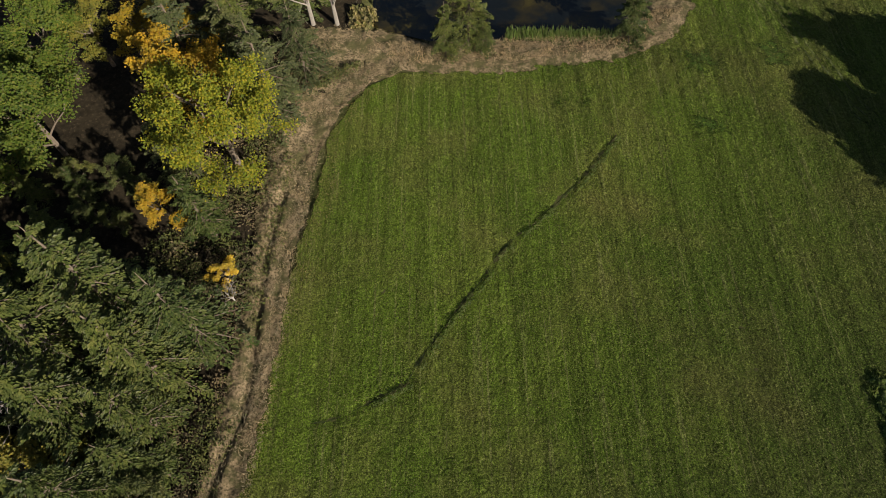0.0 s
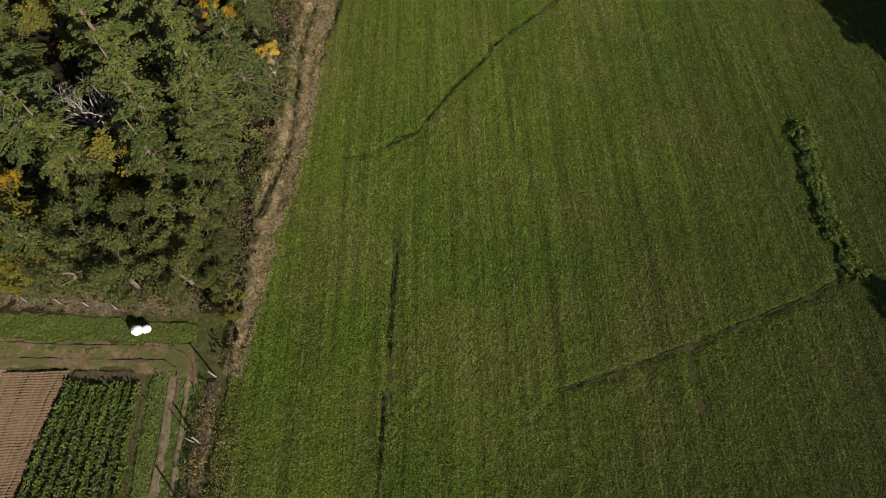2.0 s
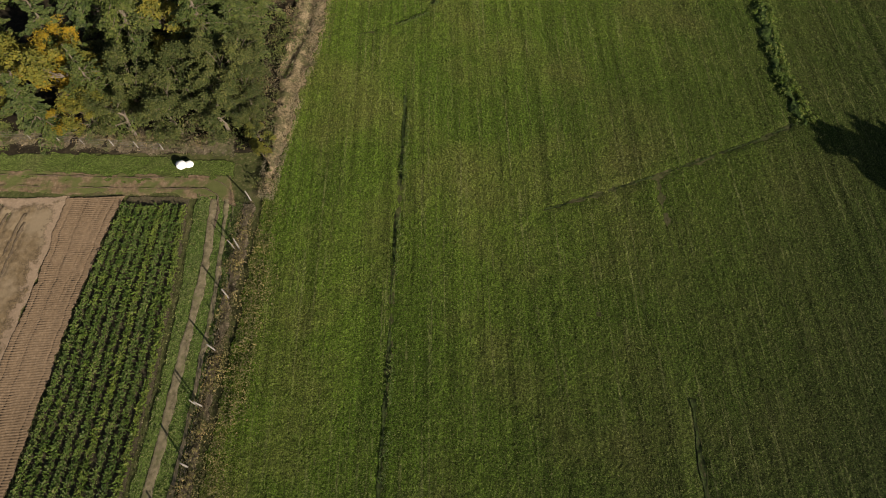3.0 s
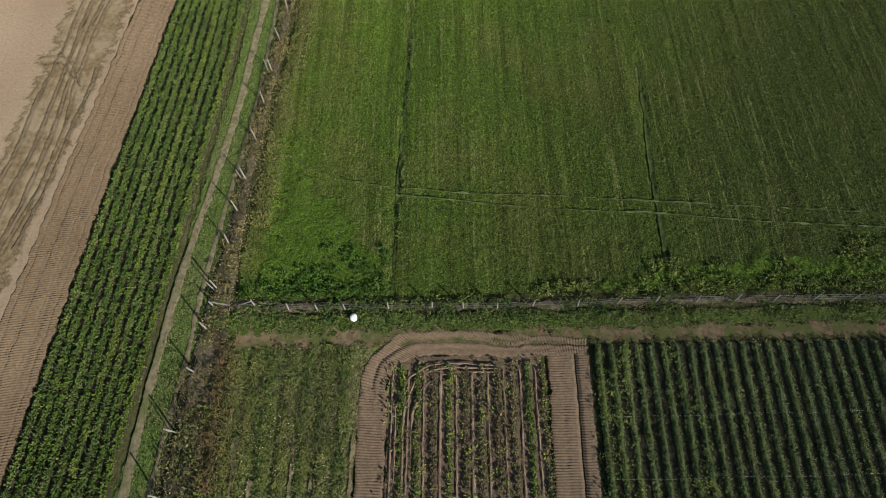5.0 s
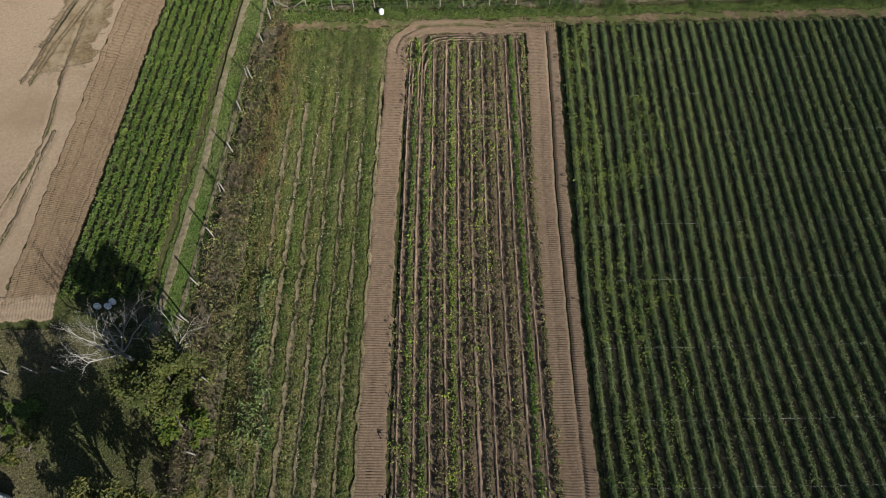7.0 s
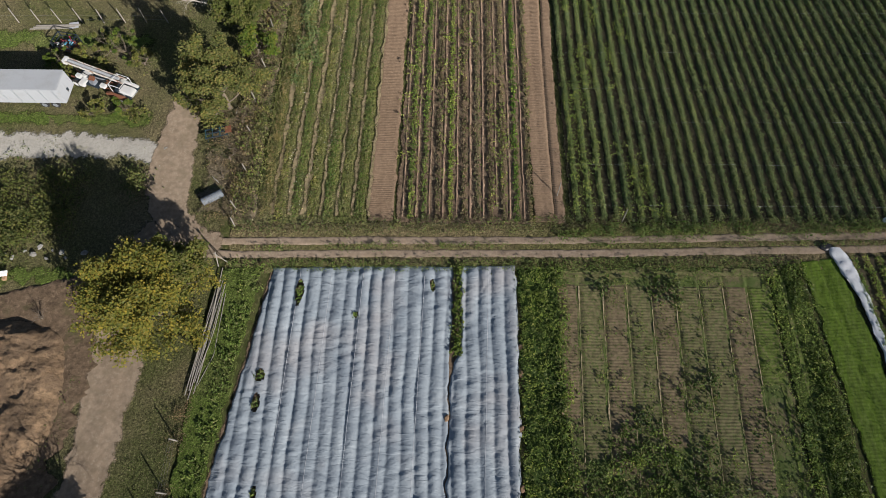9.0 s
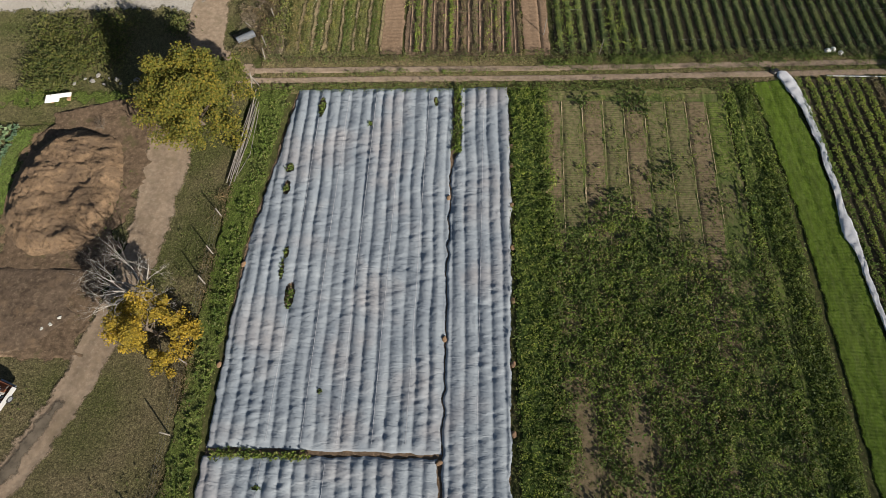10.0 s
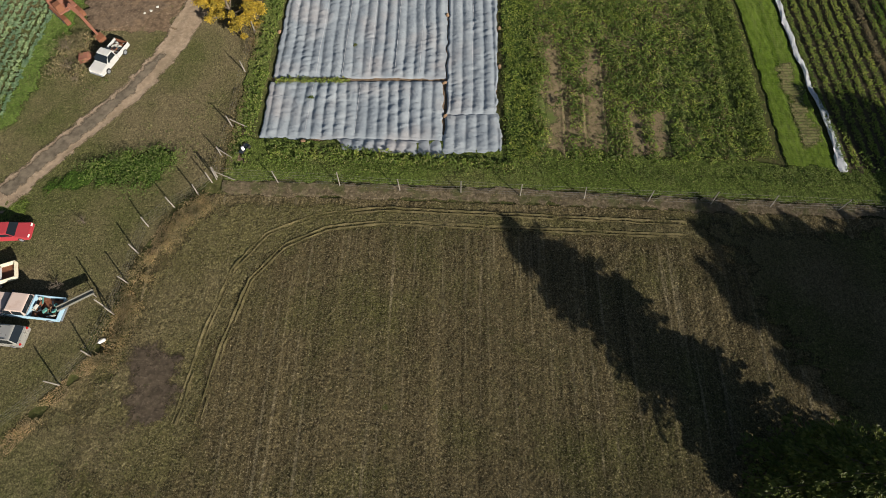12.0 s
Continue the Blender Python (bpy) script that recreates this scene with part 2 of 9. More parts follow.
def turf(name, low, high, tan, light, fine=3.2, lines=4.5, bump=1.0, dist=0.16, tans=(0.5, 0.72), speck=(0.36, 1.0, 1.9), line_amount=0.6, sunward_dim=None):
    """Mown grass or stubble: broad tones, dry patches, thin pale mowing lines along y, a lumpy sward and fine specks;
    can darken sunward.
    """
    n = Nodes(name)
    col = n.ramp(n.noise(0.055, 4.0), [(0.32, low), (0.68, high)])
    dry = n.ramp(n.noise(0.09, 6.0, rough=0.62), [(tans[0], grey(0)), (tans[1], grey(0.8))])
    col = n.mix(dry, col, tan)
    # darker towards the sun: the sward's shaded look mixed into its colour
    if sunward_dim:
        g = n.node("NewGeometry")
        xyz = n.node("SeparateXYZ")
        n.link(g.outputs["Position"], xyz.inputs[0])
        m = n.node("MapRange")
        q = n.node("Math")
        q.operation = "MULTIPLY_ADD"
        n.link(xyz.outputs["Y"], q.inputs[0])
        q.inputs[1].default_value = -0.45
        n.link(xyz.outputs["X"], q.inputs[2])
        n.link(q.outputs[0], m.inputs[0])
        m.inputs[1].default_value, m.inputs[2].default_value = sunward_dim[0]
        m.inputs[3].default_value, m.inputs[4].default_value = 0.0, sunward_dim[2]
        col = n.mix(m.outputs[0], col, sunward_dim[1])
    if lines:
        wide = n.noise(lines * 0.35, 4.0, (1, 0.02, 1), 1.0, 0.65)
        col = n.mix(1.0, col, n.ramp(wide, [(0.36, grey(0.74)), (0.5, grey(1.0)), (0.64, grey(1.22))]), "MULTIPLY")
        thin = n.noise(lines, 2.0, (1, 0.02, 1), 0.5, 0.6)
        col = n.mix(n.ramp(thin, [(0.58, grey(0)), (0.70, grey(line_amount))]), col, light)
        col = n.mix(1.0, col, n.ramp(n.noise(lines * 1.1, 2.0, (1, 0.016, 1), -0.7, 0.6), [(0.32, grey(0.7)), (0.44, grey(1.0))]), "MULTIPLY")
    f = n.noise(fine, 5.0, (1, 0.85, 1), rough=0.62)
    col = n.mix(n.ramp(n.noise(fine * 2.6, 3.0, rough=0.7), [(0.54, grey(0)), (0.66, grey(0.85))]), col, light)
    col = n.mix(1.0, col, n.ramp(n.noise(fine * 1.9, 4.0, rough=0.7), [(0.32, grey(speck[0])), (0.5, grey(speck[1])), (0.68, grey(speck[2]))]), "MULTIPLY")
    col = n.mix(1.0, col, n.ramp(n.noise(fine * 0.75, 3.0, (1, 0.8, 1), 0.4, 0.65), [(0.36, grey(0.72)), (0.5, grey(1.0)), (0.65, grey(1.24))]), "MULTIPLY")
    n.bump(f, bump, dist)
    n.thin_out()
    return n.done(col, 0.95, spec=0.1)


def leafy(name, stops, through=0.25, rough=0.55, drift=True):
    """Leaves: each one its own tone, each plant a little apart."""
    n = Nodes(name)
    g = n.node("NewGeometry")
    col = n.ramp(g.outputs["Random Per Island"], [(i / max(1, len(stops) - 1), c) for i, c in enumerate(stops)])
    info = n.node("ObjectInfo")
    col = n.mix(1.0, col, n.ramp(info.outputs["Random"], [(0.0, (0.75, 0.8, 0.8)), (1.0, (1.2, 1.12, 1.0))]), "MULTIPLY")
    if drift:
        col = n.mix(1.0, col, n.ramp(n.noise(0.9, 3.0), [(0.36, (0.72, 0.76, 0.78)), (0.5, (1.0, 1.0, 1.0)), (0.64, (1.28, 1.22, 1.12))]), "MULTIPLY")
    m = n.done(col, rough, spec=0.25)
    n.b.inputs["Diffuse Roughness"].default_value = 1.0
    tr = n.node("BsdfTranslucent")
    n.link(col, tr.inputs["Color"])
    mx = n.node("MixShader")
    mx.inputs[0].default_value = through
    n.link(n.b.outputs[0], mx.inputs[1])
    n.link(tr.outputs[0], mx.inputs[2])
    n.link(mx.outputs[0], n.t.nodes["Material Output"].inputs["Surface"])
    return m


def worn(name, colour, dirt, rough=0.5, metal=0.0, scale=3.0, amount=(0.5, 0.75), bump=0.15, spec=0.4):
    """Paint, wood, metal or plastic with dirt and scratches."""
    n = Nodes(name)
    f = n.noise(scale, 6.0, rough=0.7)
    col = n.mix(n.ramp(f, [(amount[0], grey(0)), (amount[1], grey(1))]), colour, dirt)
    n.bump(n.noise(scale * 8, 4.0), bump, 0.01)
    return n.done(col, n.ramp(n.noise(scale * 2, 3.0), [(0.3, grey(rough * 0.8)), (0.7, grey(min(1, rough * 1.3)))]), metal, spec)


M = {}
M["ground"] = earth("rough_ground", (0.05, 0.062, 0.018), (0.085, 0.088, 0.03), (0.14, 0.12, 0.06), 0.15, 4.0, patch_colour=(0.12, 0.095, 0.055), rim=False)
M["meadow"] = turf("meadow_grass", (0.062, 0.107, 0.011), (0.098, 0.147, 0.017), (0.142, 0.136, 0.038), (0.185, 0.190, 0.070), 4.4, 3.6, 1.0, 0.42, (0.46, 0.70), (0.24, 1.0, 2.1), 0.55, sunward_dim=((2.0, 42.0), (0.036, 0.053, 0.011), 0.84))
M["clover"] = turf("lush_clover_grass", (0.038, 0.074, 0.012), (0.053, 0.096, 0.016), (0.066, 0.090, 0.02), (0.10, 0.14, 0.03), 3.4, 0, 1.0, 0.4, speck=(0.4, 1.0, 1.7))
M["yard"] = turf("yard_grass", (0.060, 0.070, 0.022), (0.094, 0.092, 0.036), (0.148, 0.118, 0.070), (0.19, 0.165, 0.095), 4.6, 0, 1.0, 0.16, (0.42, 0.62), (0.34, 1.0, 1.85))
M["lanegrass"] = turf("worn_lane_turf", (0.066, 0.108, 0.020), (0.098, 0.138, 0.030), (0.145, 0.130, 0.065), (0.20, 0.19, 0.10), 4.4, 0, 1.0, 0.14, (0.50, 0.72), (0.40, 1.0, 1.75))
M["verge"] = turf("green_verge", (0.062, 0.094, 0.016), (0.092, 0.122, 0.028), (0.12, 0.108, 0.05), (0.17, 0.17, 0.07), 4.4, 0, 1.0, 0.18, (0.50, 0.70), (0.34, 1.0, 1.85))

M["stubble"] = turf("mown_stubble", (0.090, 0.072, 0.035), (0.142, 0.114, 0.058), (0.092, 0.094, 0.030), (0.275, 0.23, 0.145), 3.4, 2.4, 1.0, 0.36, (0.48, 0.66), (0.34, 1.0, 1.9), 0.55)
# litter coloured near black, the shade under the trees included
M["litter"] = earth("shade_dark_litter", (0.016, 0.013, 0.008), (0.030, 0.024, 0.014), (0.055, 0.042, 0.026), 0.3, 3.0, bump=0.8)
M["drygrass"] = earth("dry_grass", (0.20, 0.152, 0.085), (0.32, 0.245, 0.150), (0.095, 0.080, 0.042), 0.35, 4.5, bump=0.9, dist=0.12, spots=(0.46, 0.6), patch_colour=(0.075, 0.075, 0.030), patches=(0.48, 0.60))
M["track"] = earth("dirt_track", (0.215, 0.162, 0.115), (0.285, 0.220, 0.160), (0.30, 0.242, 0.18), 0.3, 4.0, bump=0.12, dist=0.02, patch_colour=(0.175, 0.138, 0.092), patches=(0.50, 0.72), deep=(0.78, 1.1))
M["roadtrack"] = earth("pinkish_road_dirt", (0.255, 0.192, 0.138), (0.325, 0.250, 0.185), (0.36, 0.29, 0.22), 0.3, 4.0, bump=0.12, dist=0.02, patch_colour=(0.20, 0.165, 0.105), patches=(0.54, 0.74), deep=(0.8, 1.1))
M["soil"] = earth("bare_soil", (0.235, 0.168, 0.112), (0.300, 0.222, 0.152), (0.335, 0.256, 0.185), 0.06, 5.5, bump=0.2, dist=0.03, patch_colour=(0.195, 0.138, 0.088), patches=(0.52, 0.75), deep=(0.85, 1.05))
M["tilled"] = earth("tilled_soil", (0.202, 0.138, 0.091), (0.262, 0.182, 0.121), (0.315, 0.225, 0.153), 0.12, 6.0, bump=0.35, dist=0.03, deep=(0.8, 1.05))
M["trodden"] = earth("trodden_brown_soil", (0.150, 0.106, 0.058), (0.198, 0.144, 0.084), (0.25, 0.188, 0.118), 0.18, 4.0, bump=0.6, dist=0.06, patch_colour=(0.26, 0.20, 0.13), patches=(0.46, 0.60), deep=(0.62, 1.1))
M["combed"] = earth("combed_tan_soil", (0.172, 0.117, 0.070), (0.224, 0.156, 0.098), (0.26, 0.188, 0.125), 0.12, 6.0, bump=0.35, dist=0.03, deep=(0.8, 1.05))
M["rut"] = earth("damp_rut_soil", (0.115, 0.085, 0.055), (0.155, 0.115, 0.075), (0.19, 0.145, 0.10), 0.3, 4.0, bump=0.4, dist=0.04)
M["lanetrack"] = earth("worn_lane_grass", (0.165, 0.140, 0.078), (0.215, 0.182, 0.108), (0.24, 0.195, 0.125), 0.3, 4.0, bump=0.5, dist=0.06, spots=(0.48, 0.62), patch_colour=(0.11, 0.125, 0.04), patches=(0.52, 0.68))
M["plot"] = turf("fading_plot_growth", (0.110, 0.128, 0.032), (0.15, 0.155, 0.048), (0.20, 0.168, 0.092), (0.25, 0.235, 0.11), 3.4, 0, 1.0, 0.3, (0.46, 0.66), (0.4, 1.0, 1.7))
M["bedsoil"] = earth("bed_soil", (0.150, 0.106, 0.070), (0.205, 0.145, 0.097), (0.26, 0.185, 0.125), 0.2, 5.0, bump=0.7, dist=0.06)
M["weedsoil"] = earth("weedy_soil", (0.165, 0.134, 0.074), (0.215, 0.172, 0.100), (0.130, 0.152, 0.046), 0.2, 5.0, bump=0.7, dist=0.08, spots=(0.48, 0.60), patch_colour=(0.100, 0.140, 0.036), patches=(0.40, 0.56))
M["gravel"] = earth("pale_gravel", (0.29, 0.27, 0.24), (0.37, 0.35, 0.315), (0.25, 0.225, 0.185), 0.25, 8.0, bump=0.3, dist=0.03, patch_colour=(0.20, 0.19, 0.10), patches=(0.62, 0.74), deep=(0.85, 1.05))
M["mound"] = earth("excavated_clay", (0.195, 0.130, 0.080), (0.300, 0.205, 0.125), (0.15, 0.105, 0.068), 0.45, 3.0, bump=0.9, dist=0.25, spots=(0.5, 0.62), patch_colour=(0.175, 0.122, 0.080), patches=(0.46, 0.58))
M["compost"] = earth("dark_compost", (0.095, 0.068, 0.048), (0.14, 0.102, 0.072), (0.19, 0.145, 0.10), 0.35, 4.0, bump=0.8, dist=0.08, patch_colour=(0.18, 0.125, 0.08))
# dark tone that draws the shadow in the meadow furrows
M["furrowshade"] = earth("shade_dark_furrow", (0.030, 0.040, 0.013), (0.046, 0.060, 0.018), (0.07, 0.10, 0.022), 0.4, 4.0, bump=0.6, dist=0.1, spots=(0.46, 0.6))
M["brightgrass"] = earth("bright_cover_crop", (0.098, 0.158, 0.016), (0.125, 0.184, 0.024), (0.155, 0.21, 0.045), 0.1, 5.0, (1, 0.4, 1), 0.6, 0.08, streak=(2.0, (0.14, 0.165, 0.05), 0.35))
M["lush"] = earth("lush_clover", (0.044, 0.080, 0.016), (0.070, 0.110, 0.024), (0.11, 0.15, 0.045), 0.2, 4.0, bump=1.0, dist=0.25, spots=(0.48, 0.62))

M["blade"] = leafy("grass_blades", [(0.040, 0.074, 0.009), (0.058, 0.096, 0.013), (0.084, 0.114, 0.024), (0.12, 0.132, 0.042), (0.20, 0.195, 0.090)], 0.06, 0.7, False)
M["dryblade"] = leafy("dry_blades", [(0.25, 0.195, 0.112), (0.34, 0.27, 0.168), (0.43, 0.35, 0.232), (0.18, 0.155, 0.085)], 0.15, 0.7)
M["needle"] = leafy("fir_needles", [(0.046, 0.072, 0.018), (0.076, 0.104, 0.028), (0.108, 0.136, 0.040), (0.142, 0.158, 0.054)], 0.18, 0.5)
M["needle_grey"] = leafy("grey_green_needles", [(0.062, 0.078, 0.028), (0.092, 0.108, 0.042), (0.128, 0.135, 0.060)], 0.15, 0.55)

M["leaf_green"] = leafy("green_leaves", [(0.045, 0.085, 0.012), (0.075, 0.125, 0.018), (0.11, 0.15, 0.028), (0.14, 0.15, 0.03)], 0.3)
M["leaf_lime"] = leafy("yellow_green_leaves", [(0.14, 0.185, 0.020), (0.20, 0.24, 0.026), (0.29, 0.30, 0.03), (0.40, 0.34, 0.035)], 0.38)
M["leaf_gold"] = leafy("golden_leaves", [(0.42, 0.32, 0.045), (0.54, 0.43, 0.07), (0.47, 0.35, 0.05), (0.33, 0.29, 0.05)], 0.35)
M["leaf_amber"] = leafy("amber_autumn_leaves", [(0.22, 0.175, 0.035), (0.34, 0.255, 0.04), (0.46, 0.345, 0.05), (0.55, 0.42, 0.07)], 0.35)
M["leaf_orange"] = leafy("golden_orange_leaves", [(0.31, 0.20, 0.022), (0.42, 0.285, 0.03), (0.27, 0.235, 0.032)], 0.35)
M["leaf_maple"] = leafy("turning_maple_leaves", [(0.135, 0.150, 0.032), (0.175, 0.180, 0.036), (0.215, 0.203, 0.040), (0.265, 0.226, 0.045)], 0.32)
M["leaf_turning"] = leafy("yellow_turning_maple_leaves", [(0.125, 0.145, 0.030), (0.18, 0.185, 0.036), (0.255, 0.225, 0.042), (0.33, 0.26, 0.048)], 0.32)
M["leaf_thin"] = leafy("thinning_grey_green_leaves", [(0.075, 0.098, 0.028), (0.115, 0.138, 0.040), (0.165, 0.168, 0.054), (0.23, 0.20, 0.075)], 0.32)
M["crop_dark"] = leafy("dark_crop_leaves", [(0.045, 0.082, 0.014), (0.070, 0.112, 0.020), (0.10, 0.145, 0.032), (0.14, 0.17, 0.052)], 0.2, 0.5)
M["crop_blue"] = leafy("blue_green_brassica_leaves", [(0.076, 0.116, 0.038), (0.115, 0.162, 0.056), (0.165, 0.212, 0.080), (0.24, 0.27, 0.120)], 0.15, 0.5)
M["cabbage"] = leafy("pale_blue_cabbage_leaves", [(0.10, 0.165, 0.085), (0.15, 0.225, 0.125), (0.22, 0.295, 0.18)], 0.15, 0.5)
M["crop_bright"] = leafy("bright_crop_leaves", [(0.066, 0.142, 0.018), (0.100, 0.186, 0.026), (0.145, 0.225, 0.042)], 0.25, 0.5)
M["weed"] = leafy("weed_leaves", [(0.090, 0.150, 0.028), (0.135, 0.200, 0.040), (0.185, 0.245, 0.060), (0.25, 0.25, 0.105)], 0.28, 0.6)
M["brush"] = leafy("brown_brush", [(0.23, 0.175, 0.10), (0.185, 0.16, 0.085), (0.31, 0.25, 0.16), (0.13, 0.14, 0.055)], 0.2, 0.7)
M["petal"] = leafy("pale_petals", [(0.7, 0.66, 0.5), (0.75, 0.72, 0.66), (0.7, 0.55, 0.2)], 0.2, 0.6)
M["bark"] = worn("grey_bark", (0.16, 0.13, 0.10), (0.09, 0.07, 0.05), 0.9, 0, 4.0, bump=0.6, spec=0.1)
M["pale_bark"] = worn("bleached_branches", (0.36, 0.335, 0.30), (0.26, 0.23, 0.20), 0.85, 0, 5.0, bump=0.5, spec=0.1)
M["post"] = worn("weathered_posts", (0.25, 0.23, 0.20), (0.16, 0.14, 0.115), 0.8, 0, 5.0, bump=0.5, spec=0.1)
M["wire"] = worn("galvanised_wire", (0.20, 0.195, 0.19), (0.14, 0.12, 0.10), 0.6, 0.3, 8.0)
M["white_wrap"] = worn("white_plastic", (0.82, 0.82, 0.82), (0.62, 0.60, 0.56), 0.45, 0, 3.0)
M["tan_stubble"] = leafy("stubble_blades", [(0.12, 0.095, 0.048), (0.175, 0.138, 0.075), (0.23, 0.185, 0.11), (0.115, 0.112, 0.04), (0.31, 0.26, 0.17)], 0.05, 0.8, False)
# damp row soil, darkened further to stand for shade between the plants
M["rowsoil"] = earth("damp_shaded_row_soil", (0.066, 0.054, 0.033), (0.098, 0.080, 0.048), (0.11, 0.11, 0.046), 0.2, 5.0, bump=0.7, dist=0.06)
M["rowcore"] = earth("dense_brassica_foliage", (0.076, 0.104, 0.036), (0.120, 0.152, 0.056), (0.19, 0.22, 0.10), 0.2, 7.0, bump=1.0, dist=0.12, spots=(0.50, 0.62), patch_colour=(0.135, 0.140, 0.034), patches=(0.50, 0.66), deep=(0.5, 1.2), rim=False)
M["ridge"] = earth("pale_ridge_soil", (0.30, 0.205, 0.142), (0.37, 0.26, 0.185), (0.25, 0.17, 0.115), 0.2, 5.0, (1, 0.5, 1), 0.5, 0.04, deep=(0.75, 1.08))
M["path"] = earth("tan_row_path", (0.235, 0.185, 0.105), (0.31, 0.245, 0.15), (0.14, 0.145, 0.05), 0.25, 4.0, bump=0.6, dist=0.06, spots=(0.52, 0.64))

M["fading"] = leafy("fading_flower_leaves", [(0.13, 0.16, 0.038), (0.175, 0.20, 0.055), (0.235, 0.23, 0.092), (0.105, 0.16, 0.028), (0.34, 0.30, 0.17)], 0.2, 0.6)
M["drytrack"] = earth("pressed_pale_stubble", (0.165, 0.138, 0.064), (0.22, 0.182, 0.092), (0.26, 0.215, 0.12), 0.3, 4.0, bump=0.6, dist=0.08, patch_colour=(0.11, 0.096, 0.042), patches=(0.46, 0.60))
M["paleline"] = earth("pale_pressed_grass", (0.115, 0.140, 0.052), (0.15, 0.168, 0.072), (0.075, 0.10, 0.02), 0.3, 2.0, bump=0.3, dist=0.03, spots=(0.46, 0.58))
M["brushground"] = earth("brushy_ground", (0.112, 0.090, 0.055), (0.180, 0.143, 0.092), (0.26, 0.21, 0.145), 0.3, 4.0, bump=1.0, dist=0.16, spots=(0.50, 0.64), patch_colour=(0.092, 0.100, 0.038), patches=(0.50, 0.62))
M["diggings"] = earth("dug_brown_earth", (0.116, 0.081, 0.053), (0.162, 0.114, 0.075), (0.22, 0.16, 0.108), 0.25, 4.0, bump=0.8, dist=0.12, patch_colour=(0.095, 0.086, 0.040), patches=(0.56, 0.68))


M["weed_light"] = leafy("light_weed_leaves", [(0.125, 0.205, 0.032), (0.178, 0.262, 0.048), (0.245, 0.318, 0.070), (0.31, 0.32, 0.11)], 0.3, 0.6)

M["bedbrown"] = earth("brown_bed_soil", (0.185, 0.142, 0.084), (0.240, 0.184, 0.112), (0.13, 0.142, 0.052), 0.25, 5.0, bump=0.6, dist=0.06, spots=(0.52, 0.64))
M["bedolive"] = earth("olive_bed_soil", (0.162, 0.146, 0.072), (0.210, 0.182, 0.094), (0.12, 0.155, 0.045), 0.3, 5.0, bump=0.6, dist=0.06, spots=(0.50, 0.64))
M["bedlime"] = earth("greened_bed_soil", (0.120, 0.165, 0.032), (0.155, 0.195, 0.045), (0.19, 0.175, 0.08), 0.3, 5.0, bump=0.6, dist=0.06, spots=(0.50, 0.62))
M["bedline"] = earth("pale_bed_line", (0.25, 0.205, 0.125), (0.31, 0.255, 0.165), (0.20, 0.17, 0.09), 0.3, 4.0, bump=0.4, dist=0.04)
M["bedgreen"] = earth("greening_bed_soil", (0.160, 0.150, 0.064), (0.205, 0.182, 0.088), (0.115, 0.150, 0.040), 0.3, 5.0, bump=0.7, dist=0.08, spots=(0.48, 0.62))
M["roadside"] = turf("worn_roadside_grass", (0.095, 0.098, 0.032), (0.130, 0.122, 0.046), (0.185, 0.142, 0.082), (0.22, 0.19, 0.10), 4.0, 0, 1.0, 0.2, (0.42, 0.60), (0.34, 1.0, 1.8))
M["wetrut"] = earth("damp_grey_rut", (0.125, 0.105, 0.080), (0.165, 0.135, 0.102), (0.16, 0.135, 0.10), 0.4, 3.0, bump=0.4, dist=0.04)

M["fieldtrack"] = earth("grassy_earth_track", (0.155, 0.108, 0.062), (0.205, 0.146, 0.088), (0.25, 0.185, 0.12), 0.3, 4.0, bump=0.6, dist=0.08, patch_colour=(0.090, 0.108, 0.030), patches=(0.44, 0.56))
M["straw"] = leafy("dry_straw_leaves", [(0.24, 0.20, 0.085), (0.30, 0.25, 0.12), (0.19, 0.175, 0.065), (0.13, 0.14, 0.04)], 0.2, 0.6)
M["headland"] = turf("yellowish_stubble_headland", (0.090, 0.084, 0.032), (0.130, 0.114, 0.050), (0.165, 0.134, 0.074), (0.25, 0.215, 0.125), 3.6, 0, 1.0, 0.3, (0.46, 0.64), (0.34, 1.0, 1.9))
M["crop_lane"] = leafy("leafy_vegetable_leaves", [(0.065, 0.112, 0.018), (0.100, 0.155, 0.026), (0.140, 0.195, 0.040), (0.19, 0.225, 0.062)], 0.2, 0.5)
M["leaf_ever"] = leafy("olive_green_evergreen_leaves", [(0.085, 0.12, 0.025), (0.125, 0.16, 0.035), (0.175, 0.205, 0.05), (0.23, 0.24, 0.075)], 0.3)
M["leaf_dull"] = leafy("dull_grey_green_leaves", [(0.045, 0.064, 0.017), (0.073, 0.094, 0.027), (0.106, 0.124, 0.040), (0.15, 0.15, 0.056)], 0.22)
M["brushdark"] = leafy("dark_dead_brush", [(0.085, 0.066, 0.042), (0.135, 0.105, 0.066), (0.20, 0.155, 0.098), (0.090, 0.092, 0.038), (0.27, 0.215, 0.145)], 0.15, 0.75)
M["rustbrush"] = leafy("rust_brown_stems", [(0.20, 0.115, 0.050), (0.27, 0.165, 0.075), (0.15, 0.105, 0.05), (0.34, 0.24, 0.12)], 0.2, 0.7)
M["leaf_olive"] = leafy("dull_olive_leaves", [(0.075, 0.10, 0.022), (0.115, 0.135, 0.03), (0.16, 0.165, 0.045), (0.20, 0.175, 0.065)], 0.3)
M["darkstubble"] = earth("damp_dark_stubble", (0.078, 0.060, 0.044), (0.108, 0.084, 0.060), (0.17, 0.135, 0.095), 0.3, 4.0, bump=0.9, dist=0.14)
M["lushgrass"] = turf("lush_corner_grass", (0.064, 0.114, 0.012), (0.088, 0.142, 0.017), (0.110, 0.132, 0.028), (0.17, 0.20, 0.055), 3.8, 0, 1.0, 0.4, speck=(0.30, 1.0, 1.9))
